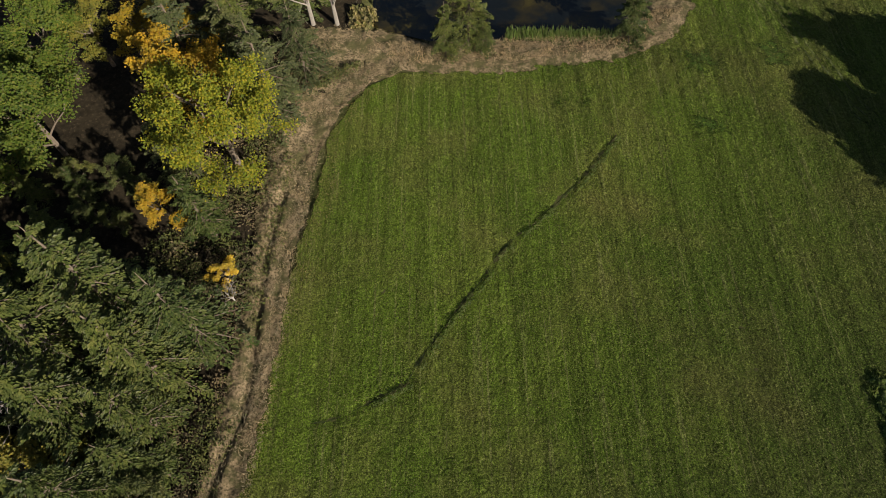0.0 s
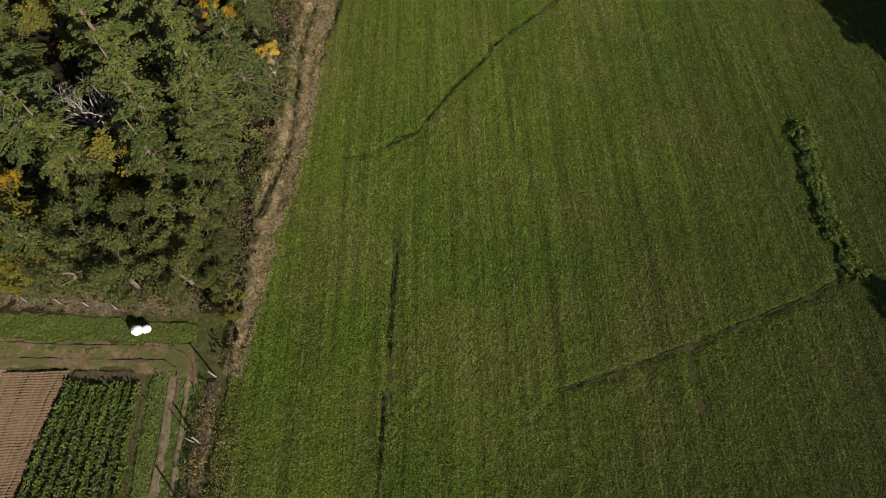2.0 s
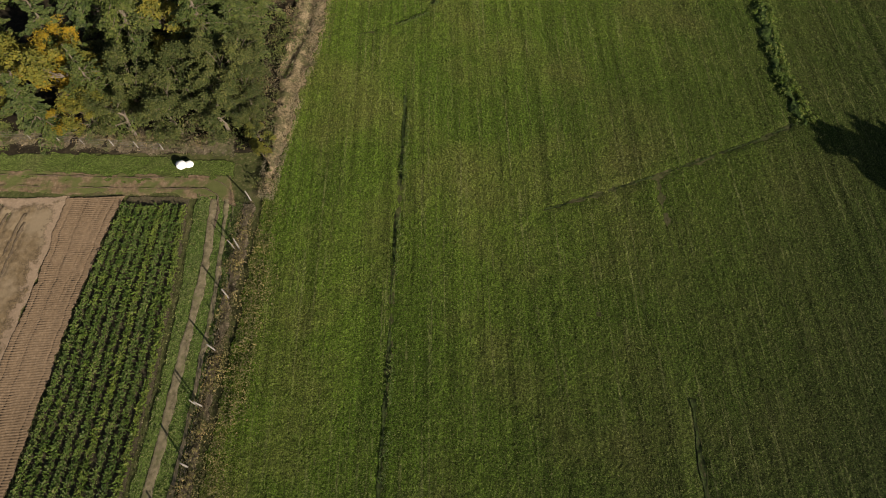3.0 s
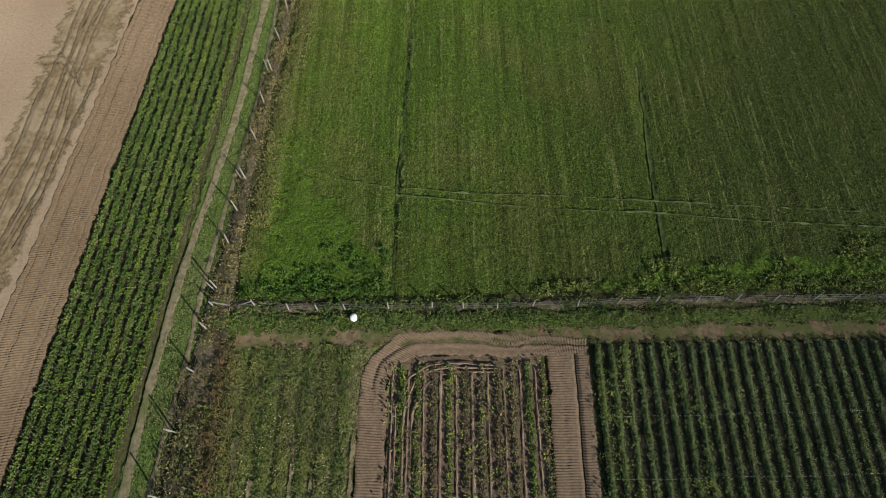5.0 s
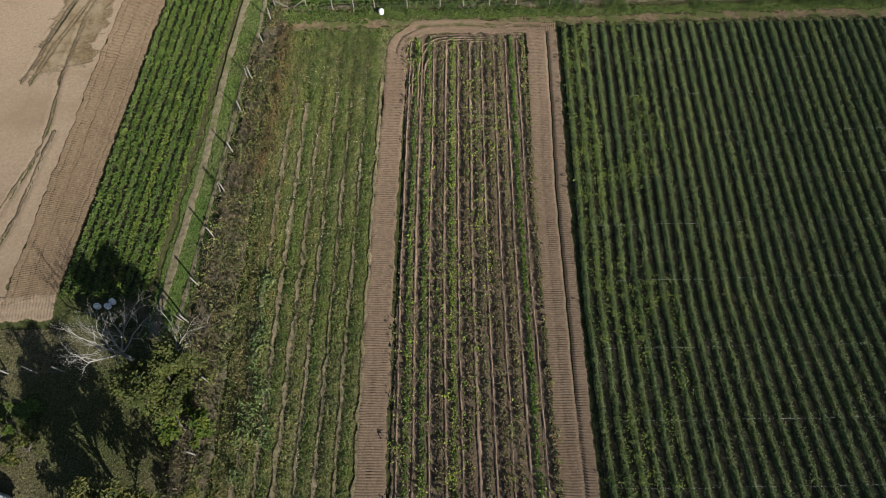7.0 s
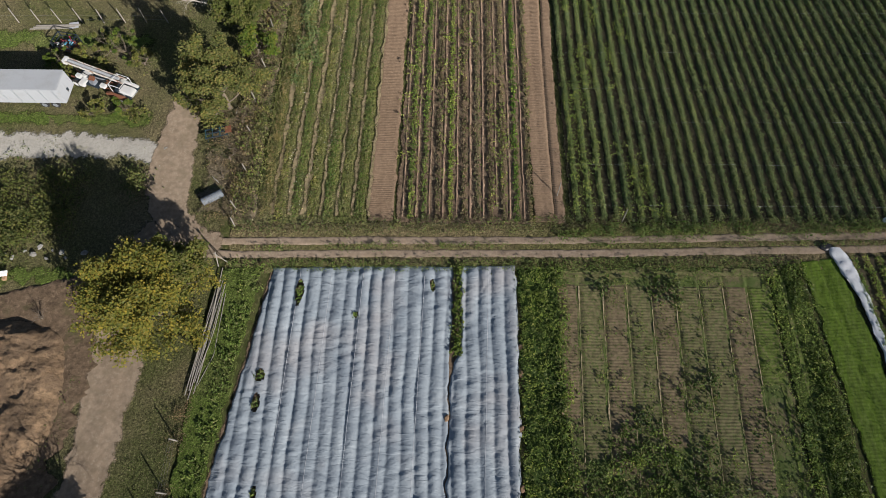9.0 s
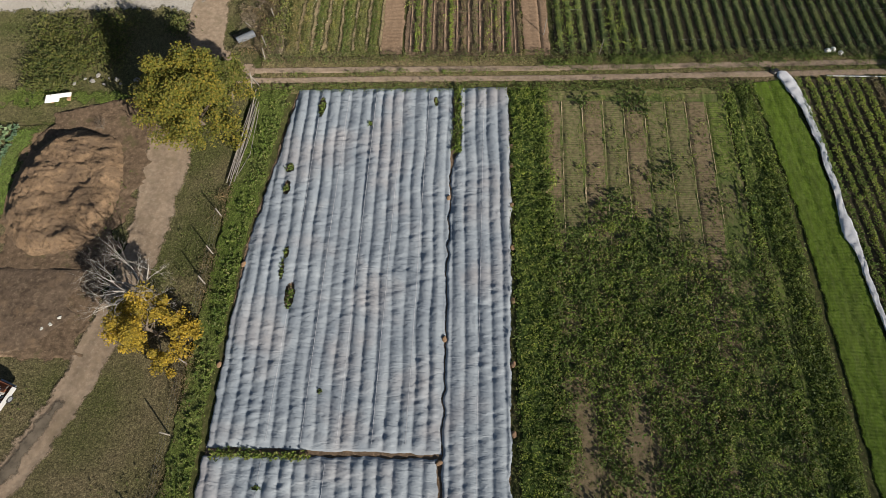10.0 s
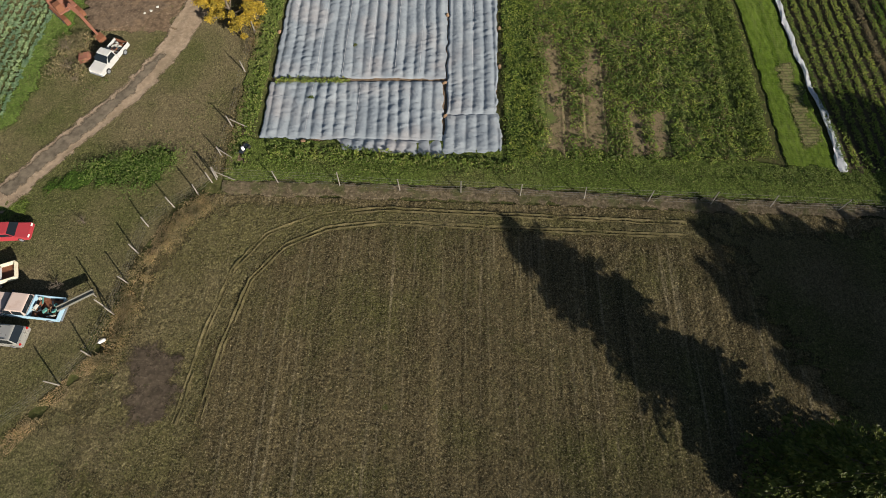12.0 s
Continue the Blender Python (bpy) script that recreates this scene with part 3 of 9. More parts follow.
# ---- ground and the large pieces of land ----
POND = [(-9, 64), (-8.6, 60.9), (-5.7, 59.6), (-1.2, 57.8), (8, 57.6), (14, 57.2), (19.6, 57.3), (21.9, 59.2), (23.2, 63), (24, 90), (-9, 90)]


def pond_depth(x, y):
    inside = (y > 57.2) & (x > -8.5) & (x < 22.5)
    d = np.minimum(np.minimum(y - 57.2, x + 8.5), 22.5 - x)
    return np.where(inside, np.clip(d / 1.6, 0, 1), 0)


def core_axis(lo, hi, step, far=1500):
    mid = np.arange(lo, hi + step, step)
    out = np.cumsum(np.geomspace(step * 2, far * 0.4, 14))
    return np.concatenate([(lo - out)[::-1], mid, hi + out])


DITCH = [(-15.2, 37), (-15.7, 33.4), (-16.1, 30.4), (-16.0, 27.5), (-16.0, 23.8), (-15.8, 20.3), (-15.9, 17.4), (-16.1, 15.2), (-17.0, 12.7), (-17.6, 9)]


def ditch(x, y, wide):
    return np.exp(-(line_dist(x, y, DITCH) / wide) ** 2)


gx, gy = core_axis(-85, 85, 1.7), core_axis(-260, 110, 1.7)
X, Y = np.meshgrid(gx, gy)
Z = -0.08 + 0.10 * (fbm(X * 0.5, Y * 0.5, 2) - 0.5) - 1.1 * pond_depth(X, Y) - 1.0 * ditch(X, Y, 1.7)
ground = new("ground", Geo().add(np.stack([X, Y, Z], -1).reshape(-1, 3), grid_faces(len(gy), len(gx))).mesh("ground", M["ground"], True))
tagged(ground, "rough mixed grass and bare earth of the farm", "ground", kind="structure")


def rough(amp=0.05, size=0.7, seed=3):
    return lambda x, y, u, s: amp * (fbm(x / size, y / size, seed) - 0.5) * 2


# mown meadow with shallow drainage furrows
FURROWS = [
    [(17.5, 42.9), (12.8, 36.9), (9.3, 33.8), (5.4, 30.3), (3.3, 27), (0.7, 23.9), (-1.7, 20.4), (-3, 18.1), (-8.3, 15.5), (-10.5, 15.1)],
    [(-4.9, 6.1), (-5.1, 1.0), (-5.3, -4.8), (-5.7, -11.6), (-6, -23.6), (-6.7, -38.8), (-7, -51)],
    [(7.9, -8.1), (18.8, -4.6), (29.7, -0.6), (33.3, 1.1)],
    [(18.8, -4.6), (18.7, -10.1)],
    [(17.6, -25.4), (16.6, -39.7), (16.3, -51)],
    [(33.4, 1.0), (32.6, 6.4), (33.2, 12.9), (33.6, 17.5)],
]
MOWN = [[(-18.5, -33), (-17.6, -36), (-15.2, -37.9), (-11.6, -39.3), (-7.7, -40.1), (0, -41.1), (7.5, -41.5), (16.3, -42.3), (25.8, -43.1), (36, -44.0)], [(-7.2, -40.9), (2.7, -42.4), (7.4, -42.9), (16.1, -43.5), (25.4, -44.6), (36, -45.5)]]
MEADOW_EDGE = [(-20.6, -51.2), (-20.0, -38), (-19.2, -25), (-18.3, -9), (-18.2, -3), (-17.6, 3), (-16.8, 7.5), (-15.4, 14), (-14.4, 24.6), (-13.4, 31),
               (-12.2, 37), (-11.6, 44.5), (-8.3, 50.5), (-5, 52.6), (2, 53.3), (16.7, 53.9), (21, 54.7), (26, 57.6), (28.5, 60.7), (33, 80)]


def meadow_height(x, y, u, s):
    z = 0.24 * (fbm(x / 0.5, y / 0.6, 4) - 0.5) + 0.08 * (vnoise(x / 0.7, y / 22, 8) - 0.5)
    z = z + 0.10 * np.exp(-((y + 45) / 8.0) ** 2) * vnoise(x / 0.5, y / 0.5, 12)
    for f in FURROWS[:5]:
        z = z - 0.13 * np.exp(-(line_dist(x, y, f) / 0.3) ** 2)
    for c in (42.9, 44.4):
        z = z - 0.08 * np.exp(-((x - c + 0.12 * (y - 20) * (y > 20)) / 0.35) ** 2)
    return z


ym = np.linspace(-51.2, 80, 480)
left_edge = [(float(at_y(MEADOW_EDGE, q)), float(q)) for q in ym]
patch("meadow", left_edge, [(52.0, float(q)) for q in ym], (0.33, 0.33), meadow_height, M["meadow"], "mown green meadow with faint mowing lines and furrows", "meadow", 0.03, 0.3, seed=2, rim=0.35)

patch("clover_block", [(-19.9, -51.0), (-19.6, -46), (-18.6, -41), (-17.0, -37.6)], [(-7.1, -51.0), (-7.2, -47.5), (-9.8, -43.2), (-15.4, -37.8)], (0.3, 0.3), lambda x, y, u, s: 0.16 * fbm(x / 0.5, y / 0.5, 73), M["lushgrass"], "lush green grass at the fence corner", "grass", 0.04, 1.6, soft=1.6, feather=2.2)
patch("clover_block", [(10, -51.0), (22, -51.0), (52, -51.0)], [(10, -50.0), (20, -47.6), (52, -46.4)], (0.3, 0.3), lambda x, y, u, s: 0.18 * fbm(x / 0.6, y / 0.6, 74), M["lushgrass"], "tall green grass along the meadow fence", "grass", 0.03, 0.9, soft=1.2, feather=2.2)

# narrow furrows, their shadow drawn as dark strips, and pale mower marks, flush with the grass
def strand(name, line, wide, gap, lift, height, material, label, category, seed, shift=0.0, wander=0.25, rim=0.05):
    """A thin broken strip that follows the ground along a line."""
    c = along(line, max(8, int(np.sum(np.linalg.norm(np.diff(np.array(line), axis=0), axis=1)) / 0.5)))
    way = np.gradient(c, axis=0)
    side = np.column_stack([-way[:, 1], way[:, 0]]) / (np.linalg.norm(way, axis=1)[:, None] + 1e-9)
    c = c + side * (shift + wander * (fbm(c[:, 0] * 0.3, c[:, 1] * 0.3, seed, 4) - 0.5))[:, None]
    w = np.clip(wide * (fbm(c[:, 0] * 0.55, c[:, 1] * 0.55, seed + 3, 4) - gap) * 2.0, 0.004, wide)[:, None]
    return patch(name, (c + side * w).tolist(), (c - side * w).tolist(), (0.07, 0.18), height, material, label, category, lift, 0.07, None, seed=seed, rim=rim)


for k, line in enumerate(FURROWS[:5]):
    strand("drainage_furrow", line, (0.12, 0.24, 0.22, 0.07, 0.32)[k], (0.20, 0.20, 0.20, 0.40, 0.12)[k], 0.11, meadow_height, M["furrowshade"], "narrow drainage furrow in the grass, coloured dark for shade", "furrow", 60 + 3 * k)
for k, line in enumerate(MOWN):
    strand("mower_mark", line, 0.14, 0.0, 0.13, meadow_height, M["paleline"], "thin pale line left by the mower", "mower mark", 80 + 3 * k, 0.0, 0.12, 0.08)
for k, d in enumerate((-0.5, 0.35, 1.3)):
    strand("mower_mark", rounded([(36.2, 63.5), (38.9, 58), (40.2, 52), (41.0, 47.2), (42.6, 43.3), (45.5, 40.5)]), 0.3, 0.2, 0.05, meadow_height, M["paleline"], "pale tractor line sweeping round the meadow corner", "mower mark", 90 + 3 * k, d, 0.3, 0.3)
for k, (x, y, a, b) in enumerate(((28.2, 53.0, 3.4, 3.0), (13.0, 47.6, 3.2, 2.0), (36.0, 53.6, 2.6, 3.0), (27, 44, 3.0, 2.4))):
    patch("clover_patch", [(x - a, y - b), (x - a, y + b)], [(x + a, y - b), (x + a, y + b)], (0.33, 0.33), meadow_height, M["clover"], "cool green clover patch in the meadow", "clover", 0.045, 0.6, seed=40 + k, feather=3.0)
patch("ditch_growth", [(33.4, 0.4), (32.9, 6), (32.7, 10), (33.2, 18.2)], [(34.6, 0.6), (34.0, 6), (34.4, 10), (35.2, 17.6)], (0.15, 0.15), lambda x, y, u, s: 0.3 * np.sin(np.pi * u) * (0.4 + fbm(x / 0.5, y / 0.5, 91)), M["lush"], "rank bright green growth along the ditch", "ditch growth", 0.05, 0.6)

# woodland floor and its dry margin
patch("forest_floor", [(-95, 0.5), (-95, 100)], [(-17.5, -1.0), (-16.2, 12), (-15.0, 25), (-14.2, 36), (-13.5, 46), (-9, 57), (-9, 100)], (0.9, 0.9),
      lambda x, y, u, s: 0.44 * (fbm(x / 1.6, y / 1.6, 5) - 0.5) - 0.9 * ditch(x, y, 1.6), M["litter"], "leaf-strewn woodland floor with tree shade in its colour", "forest floor", 0.14, 0.3)
DRY_L = [(-18.4, -6), (-18.6, 0.7), (-18.6, 8.5), (-18.6, 12), (-18.6, 14.4), (-18.2, 17.5), (-18.0, 22.3), (-17.6, 26.5), (-17.6, 33.5), (-17.8, 42), (-18.0, 50), (-18.0, 56), (-15, 60.4), (-9, 60.2)]
DRY_R = [(x + 0.8, y - 0.5) for x, y in [(-17.8, -6), (-16.9, 0.7), (-15.8, 8.5), (-15.0, 13), (-14.8, 15.2), (-14.5, 18.3), (-14.2, 22.2), (-14.0, 26.4), (-14.0, 30.4), (-13.2, 33.3), (-13.3, 37.9), (-12.3, 43.4), (-10.9, 47.1), (-8.2, 51.4), (-4.7, 53.4)]]
patch("dry_margin", DRY_L, DRY_R, (0.2, 0.22), lambda x, y, u, s: 0.30 * fbm(x / 0.6, y / 0.6, 9) + 0.35 * np.sin(np.pi * np.clip(u / 0.7, 0, 1)) - 0.55 * ditch(x, y, 0.45), M["drygrass"], "tan dry grass bank and ditch between meadow and trees", "grass bank", 0.02, 0.5, rim=0.8)
patch("pond_bank", [(-9, 60.4), (-5.6, 59.4), (-1.2, 57.4), (8, 57.4), (14, 57.0), (20, 57.0), (22.2, 59.2), (23.6, 64)], [(-8.2, 50.4), (-4.4, 52.5), (1.3, 51.9), (7, 51.8), (13, 52.7), (19.8, 53.2), (26.2, 56.3), (29.8, 62)], (0.25, 0.3),
      lambda x, y, u, s: 0.45 * np.sin(np.pi * np.clip(u, 0, 1)) * fbm(x / 0.7, y / 0.7, 10) - 0.35 * (1 - u) ** 3, M["drygrass"], "brown dry grass bank round the pond", "bank", 0.02, 0.4)

water_mat = Nodes("pond_water")
wcol = water_mat.ramp(water_mat.noise(0.22, 4.0), [(0.42, (0.006, 0.008, 0.008)), (0.60, (0.030, 0.024, 0.007)), (0.72, (0.055, 0.045, 0.010))])
water_mat.bump(water_mat.noise(2.0, 2.0), 0.05, 0.02)
M["water"] = water_mat.done(wcol, 0.12, spec=0.5)
pond = new("water", Geo().add([(q[0], q[1], -0.45) for q in POND], [list(range(len(POND)))]).mesh("water", M["water"]))
tagged(pond, "dark still pond with golden floating algae", "pond", kind="structure")

# lane end, headland strips and tracks at the corner of the wood
patch("grass_strip", [(-75, 1.5), (-44, 0.6), (-30, -0.8), (-21, -1.5)], [(-75, -4.2), (-44, -3.2), (-30, -4.2), (-21, -4.6)], (0.3, 0.35), rough(0.08, 0.6), M["verge"], "short green grass strip beside the wood", "grass strip", 0.0, 0.3)
patch("brush_strip", [(-75, 3.4), (-44, 3.0), (-30, 2.4), (-21, 1.4)], [(-75, 0.9), (-44, 0.2), (-30, -1.0), (-21, -1.9)], (0.25, 0.3), lambda x, y, u, s: 0.25 * fbm(x / 0.5, y / 0.5, 17), M["brushground"], "grey-brown dead grass along the woodland fence", "brush strip", 0.10, 0.3, feather=0.7)
patch("dirt_track", [(-75, -2.6), (-44, -1.9), (-34, -2.6), (-27, -3.2), (-21.4, -3.2)], [(-75, -5.6), (-44, -4.9), (-34, -5.4), (-27, -5.6), (-20.2, -7.0)], (0.25, 0.3), rough(0.06, 0.5, 4), M["fieldtrack"], "half-grassy earth track at the field corner", "dirt track", 0.02, 0.35)
CORNER = [(-75, -4.2), (-44, -3.4), (-34, -4.0), (-27, -4.3), (-23.4, -4.4), (-21.8, -5.4), (-21.3, -7.5), (-21.4, -9.5)]
for k, d in enumerate((-0.6, 0.65)):
    strand("wheel_track", CORNER, (0.24, 0.2)[k], 0.26, 0.09, lambda x, y, u, s: 0.03 * fbm(x / 0.6, y / 0.6, 4), M["rut"], "worn earth wheel track turning into the lane", "wheel track", 120 + 3 * k, d, 0.3, 0.25)

# pale bare field with a ridged edge and wheel ruts
CROP_L = [(-30.9, -5.3), (-32.3, -15), (-32.8, -23), (-33.8, -38), (-34.6, -53), (-35.5, -73), (-36.2, -86)]
CROP_R = [(-24.8, -5.6), (-24.3, -15), (-24.3, -23.4), (-25.4, -40), (-26.5, -58.2), (-27.6, -75.3), (-28.3, -86)]
RIDGED_L = [(-36.7, -5.4), (-37.0, -13.7), (-37.4, -20.6), (-38.1, -28.2), (-38.9, -36.5), (-39.3, -44), (-39.9, -52.3), (-40.4, -60), (-41.2, -87)]
RUTS = [[(-42.6, -6), (-43.3, -15.8), (-43.5, -21.2), (-44.2, -28.7), (-44.2, -34), (-44.9, -40.2), (-44.8, -46.5), (-46.1, -54.1), (-47.5, -62)],
        [(-40, -7), (-41.3, -17.5), (-41.5, -24.8), (-41.3, -33.5), (-41.8, -41.1), (-42.9, -48), (-45.4, -56.1), (-46.6, -62)],
        [(-39.6, -8), (-40.6, -19), (-40.8, -26.2), (-40.2, -33), (-40.6, -39.6), (-42.1, -46.6), (-43.3, -52.2), (-43.6, -62)],
        [(-39, -24), (-39.0, -27.5), (-39.5, -31.4), (-39.8, -38), (-41, -46)],
        [(-41.5, -7), (-42.3, -15), (-42.4, -24), (-42.6, -34), (-43.5, -42), (-45.2, -50), (-47, -57)],
        [(-46, -22.3), (-43.5, -22), (-41.5, -24), (-40.0, -27)], [(-46, -23.4), (-43.2, -23.2), (-41.2, -25.4)],
        [(-46, -86.5), (-44.5, -78), (-42.6, -70), (-43.5, -60)], [(-44.6, -86.5), (-42.7, -78), (-42, -68)]]


def bare_height(x, y, u, s):
    z = 0.03 * (fbm(x / 0.6, y / 0.6, 6) - 0.5)
    for i, r in enumerate(RUTS):
        d = line_dist(x, y, r)
        z = z - 0.12 * np.exp(-(d / 0.24) ** 2) * (0.4 + vnoise(x * 0.4, y * 0.4, i)) + 0.09 * np.exp(-((d - 0.48) / 0.16) ** 2) * vnoise(x * 1.1, y * 0.6, i + 20)
    return z


patch("bare_field", [(-75, -5.2), (-75, -89)], [(-36.2, -5.2), (-37.6, -30), (-39.8, -60), (-41, -89)], (0.3, 0.3), bare_height, M["soil"], "pale bare sandy soil with wheel ruts", "bare field", 0.0, 0.4)


def ribs(period=0.28, amp=0.05, seed=1):
    def f(x, y, u, s):
        w = s + 0.10 * (vnoise(x * 1.2, y * 1.2, seed) - 0.5)
        lane = 0.035 * np.exp(-((u - 0.33) / 0.05) ** 2) + 0.035 * np.exp(-((u - 0.68) / 0.05) ** 2)
        return amp * (0.5 + 0.5 * np.sin(w * 2 * np.pi / period)) * (0.6 + 0.8 * vnoise(x, y, seed + 3)) - lane + 0.03 * fbm(x, y, seed + 8)
    return f


patch("ridged_soil", RIDGED_L, [(q[0] - 0.1, q[1]) for q in CROP_L], (0.12, 0.06), lambda x, y, u, s: ribs(0.22, 0.046, 3)(x, y, u, s) - sum(0.05 * np.exp(-((u - c + 0.02 * vnoise(y * 0.3, y * 0, k)) / 0.012) ** 2) for k, c in enumerate((0.16, 0.4, 0.62, 0.84))), M["combed"], "brown soil combed into fine cross ridges", "tilled soil", 0.03, 0.2)
patch("muddy_patch", [(-45.2, -5.6), (-45.4, -12), (-45.8, -20), (-46.2, -30), (-46.7, -40), (-47.4, -50), (-47.8, -62)], [(q[0] + 0.2, q[1]) for q in RIDGED_L[:8]], (0.22, 0.25), lambda x, y, u, s: 0.06 * fbm(x / 0.5, y / 0.5, 31) + bare_height(x, y, u, s), M["trodden"], "trampled darker soil patch with ruts", "soil patch", 0.02, 0.8, feather=1.6)
for k, r in enumerate(RUTS):
    c = along(r, 60)
    c[:, 0] += 0.5 * (fbm(c[:, 1] * 0.15, c[:, 0] * 0, 75 + k) - 0.5)
    w = 0.13 + 0.22 * fbm(c[:, 1] * 0.5, c[:, 0] * 0, 85 + k)
    patch("wheel_rut", np.column_stack([c[:, 0] - w, c[:, 1]]).tolist(), np.column_stack([c[:, 0] + w, c[:, 1]]).tolist(), (0.1, 0.25), lambda x, y, u, s: 0.05 * fbm(x / 0.4, y / 0.4, 76), M["rut"], "dark wheel rut pressed in the pale soil", "wheel rut", 0.05, 0.14, 0.0, soft=0.06)
patch("ridged_headland", [(-75, -86.5), (-50, -86.3), (-36.5, -85.5)], [(-75, -88.8), (-50, -88.8), (-36, -88.3)], (0.2, 0.07), ribs(0.27, 0.048, 5), M["soil"], "pale soil headland with fine ridges", "headland", 0.03, 0.2)

patch("crop_bed", CROP_L, CROP_R, (0.3, 0.4), rough(0.06, 0.5, 5), M["rowsoil"], "soil bed under leafy rows, darkened by damp and row shade", "crop bed", 0.0, 0.15)
# farm lane between the leafy rows and the post line: two wheel tracks in grass
patch("farm_lane", [(-24.6, -5.0), (-24.2, -15), (-24.2, -23.4), (-25.3, -40), (-26.4, -58.2), (-27.5, -75.3), (-28.4, -90)],
      [(-19.5, -6.5), (-19.8, -15), (-20.3, -23.4), (-21.5, -40), (-23.2, -58.2), (-24.0, -75.3), (-25, -90)], (0.25, 0.3), rough(0.06, 0.5, 7), M["lanegrass"], "grassy farm lane beside the post fence", "lane", 0.01, 0.2)
LANE_TRACKS = [[(-22.5, -6.0), (-22.2, -13.2), (-22.4, -17.7), (-22.7, -21), (-23.0, -31), (-25.3, -48), (-25.7, -55), (-26.1, -60.4), (-26.2, -72), (-26.8, -80), (-27.4, -90)],
               [(-21.4, -6.0), (-20.9, -13.2), (-21.0, -21), (-21.3, -31), (-23.2, -48), (-23.5, -57.4), (-24.2, -63.4), (-24.4, -72), (-25.0, -80), (-25.6, -90)]]
for c, wide in zip(LANE_TRACKS, (0.48, 0.32)):
    c = rounded(c)
    patch("wheel_track", [(q[0] - wide, q[1]) for q in c], [(q[0] + wide, q[1]) for q in c], (0.15, 0.25), lambda x, y, u, s: 0.02 * fbm(x / 0.5, y / 0.5, 8), M["lanetrack"], "worn pale wheel track of the lane", "wheel track", 0.06, 0.12, soft=0.15, rim=0.15)

# post strip and brush between lane and flower plot
patch("brush_strip", [(-19.9, -6.5), (-20.4, -23.4), (-21.6, -40), (-23.2, -58.2), (-23.9, -75.3), (-24.6, -90), (-23.8, -104), (-22.6, -117.5)],
      [(-18.4, -6.5), (-19.4, -23.4), (-20.4, -40), (-20.3, -55), (-19.9, -63.4), (-20.8, -73), (-20.6, -90), (-20.6, -104), (-20.3, -117.5)], (0.25, 0.3),
      lambda x, y, u, s: 0.22 * fbm(x / 0.5, y / 0.5, 11), M["brushground"], "brown dead brush and litter along the post fence", "brush strip", 0.02, 0.4)
patch("fence_strip", [(-22, -51.2), (0, -51.5), (30, -51.4), (76, -51.6)], [(-22, -52.3), (0, -52.5), (30, -52.4), (76, -52.6)], (0.2, 0.3),
      lambda x, y, u, s: 0.2 * fbm(x / 0.4, y / 0.4, 12), M["brushground"], "grey-brown dead grass under the cross fence", "fence strip", 0.02, 0.3)
patch("headland_grass", [(-21, -52.2), (0, -52.4), (30, -52.3), (76, -52.5)], [(-21, -54.6), (0, -54.4), (30, -54.2), (76, -54.4)], (0.25, 0.3),
      lambda x, y, u, s: 0.14 * fbm(x / 0.4, y / 0.4, 13), M["verge"], "green grassy headland below the fence", "headland", 0.01, 0.3)
patch("headland_soil", [(-20.5, -53.4), (-10, -53.2), (0, -53.5), (30, -53.3), (76, -53.5)], [(-20.5, -56.0), (-10, -55.9), (0, -56.0), (30, -55.8), (76, -56.0)], (0.2, 0.25),
      lambda x, y, u, s: 0.07 * fbm(x / 0.4, y / 0.4, 14), M["fieldtrack"], "strip of brown turned soil at the headland", "headland", 0.05, 0.35, rim=1.0)

# upper block of beds
patch("flower_plot", [(-20.4, -55), (-19.9, -63.4), (-20.8, -73), (-20.8, -90), (-20.6, -117.4)], [(-6.6, -54.6), (-8.8, -57.5), (-9.3, -65), (-9.6, -80), (-10.0, -117.0)], (0.22, 0.35),
      lambda x, y, u, s: 0.09 * fbm(x / 0.4, y / 0.4, 15), M["plot"], "weedy olive growth of the fading flower plot", "flower plot", 0.0, 0.2)
patch("bed_block", [(-7.3, -56.0), (-7.3, -75), (-7.7, -117)], [(5.2, -56.0), (4.8, -75), (5.1, -117)], (0.16, 0.3),
      lambda x, y, u, s: 0.07 * fbm(x / 0.4, y / 0.4, 16), M["bedsoil"], "dark soil bed with dead stems", "crop bed", 0.0, 0.15)
for k in range(10):
    x0 = -6.75 + k * 1.235
    c = [(x0, -57.2), (x0 - 0.15, -70), (x0 - 0.32, -84), (x0 - 0.2, -100), (x0 - 0.15, -116.4)]
    c = [(q[0] + 0.10 * (fbm(q[1] * 0.2, k, 3) - 0.5), q[1]) for q in along(c, 70)]
    h = (0.15, 0.19, 0.13, 0.20, 0.14, 0.21, 0.16, 0.12, 0.17, 0.13)[k]
    patch("soil_ridge", [(q[0] - h, q[1]) for q in c], [(q[0] + h, q[1]) for q in c], (0.06, 0.22), lambda x, y, u, s: 0.15 * np.sin(np.pi * u) * (0.5 + 0.6 * fbm(x / 0.5, y / 0.5, 47)), M["ridge"], "pale raised soil ridge cleared of plants", "soil ridge", 0.02, 0.07, soft=0.05)
for k in range(7):
    x0 = -18.55 + k * 1.47
    c = along([(x0 + 0.1, -62 - 3 * (k % 3)), (x0 - 0.15, -90), (x0 - 0.3, -116.4)], 90)
    patch("row_path", [(q[0] - (0.40 if k < 3 else 0.28), q[1]) for q in c], [(q[0] + (0.40 if k < 3 else 0.28), q[1]) for q in c], (0.1, 0.22), lambda x, y, u, s: 0.06 * fbm(x / 0.3, y / 0.3, 48), M["path"], "trodden tan path between flower rows", "row path", 0.10, 0.22, soft=0.1)
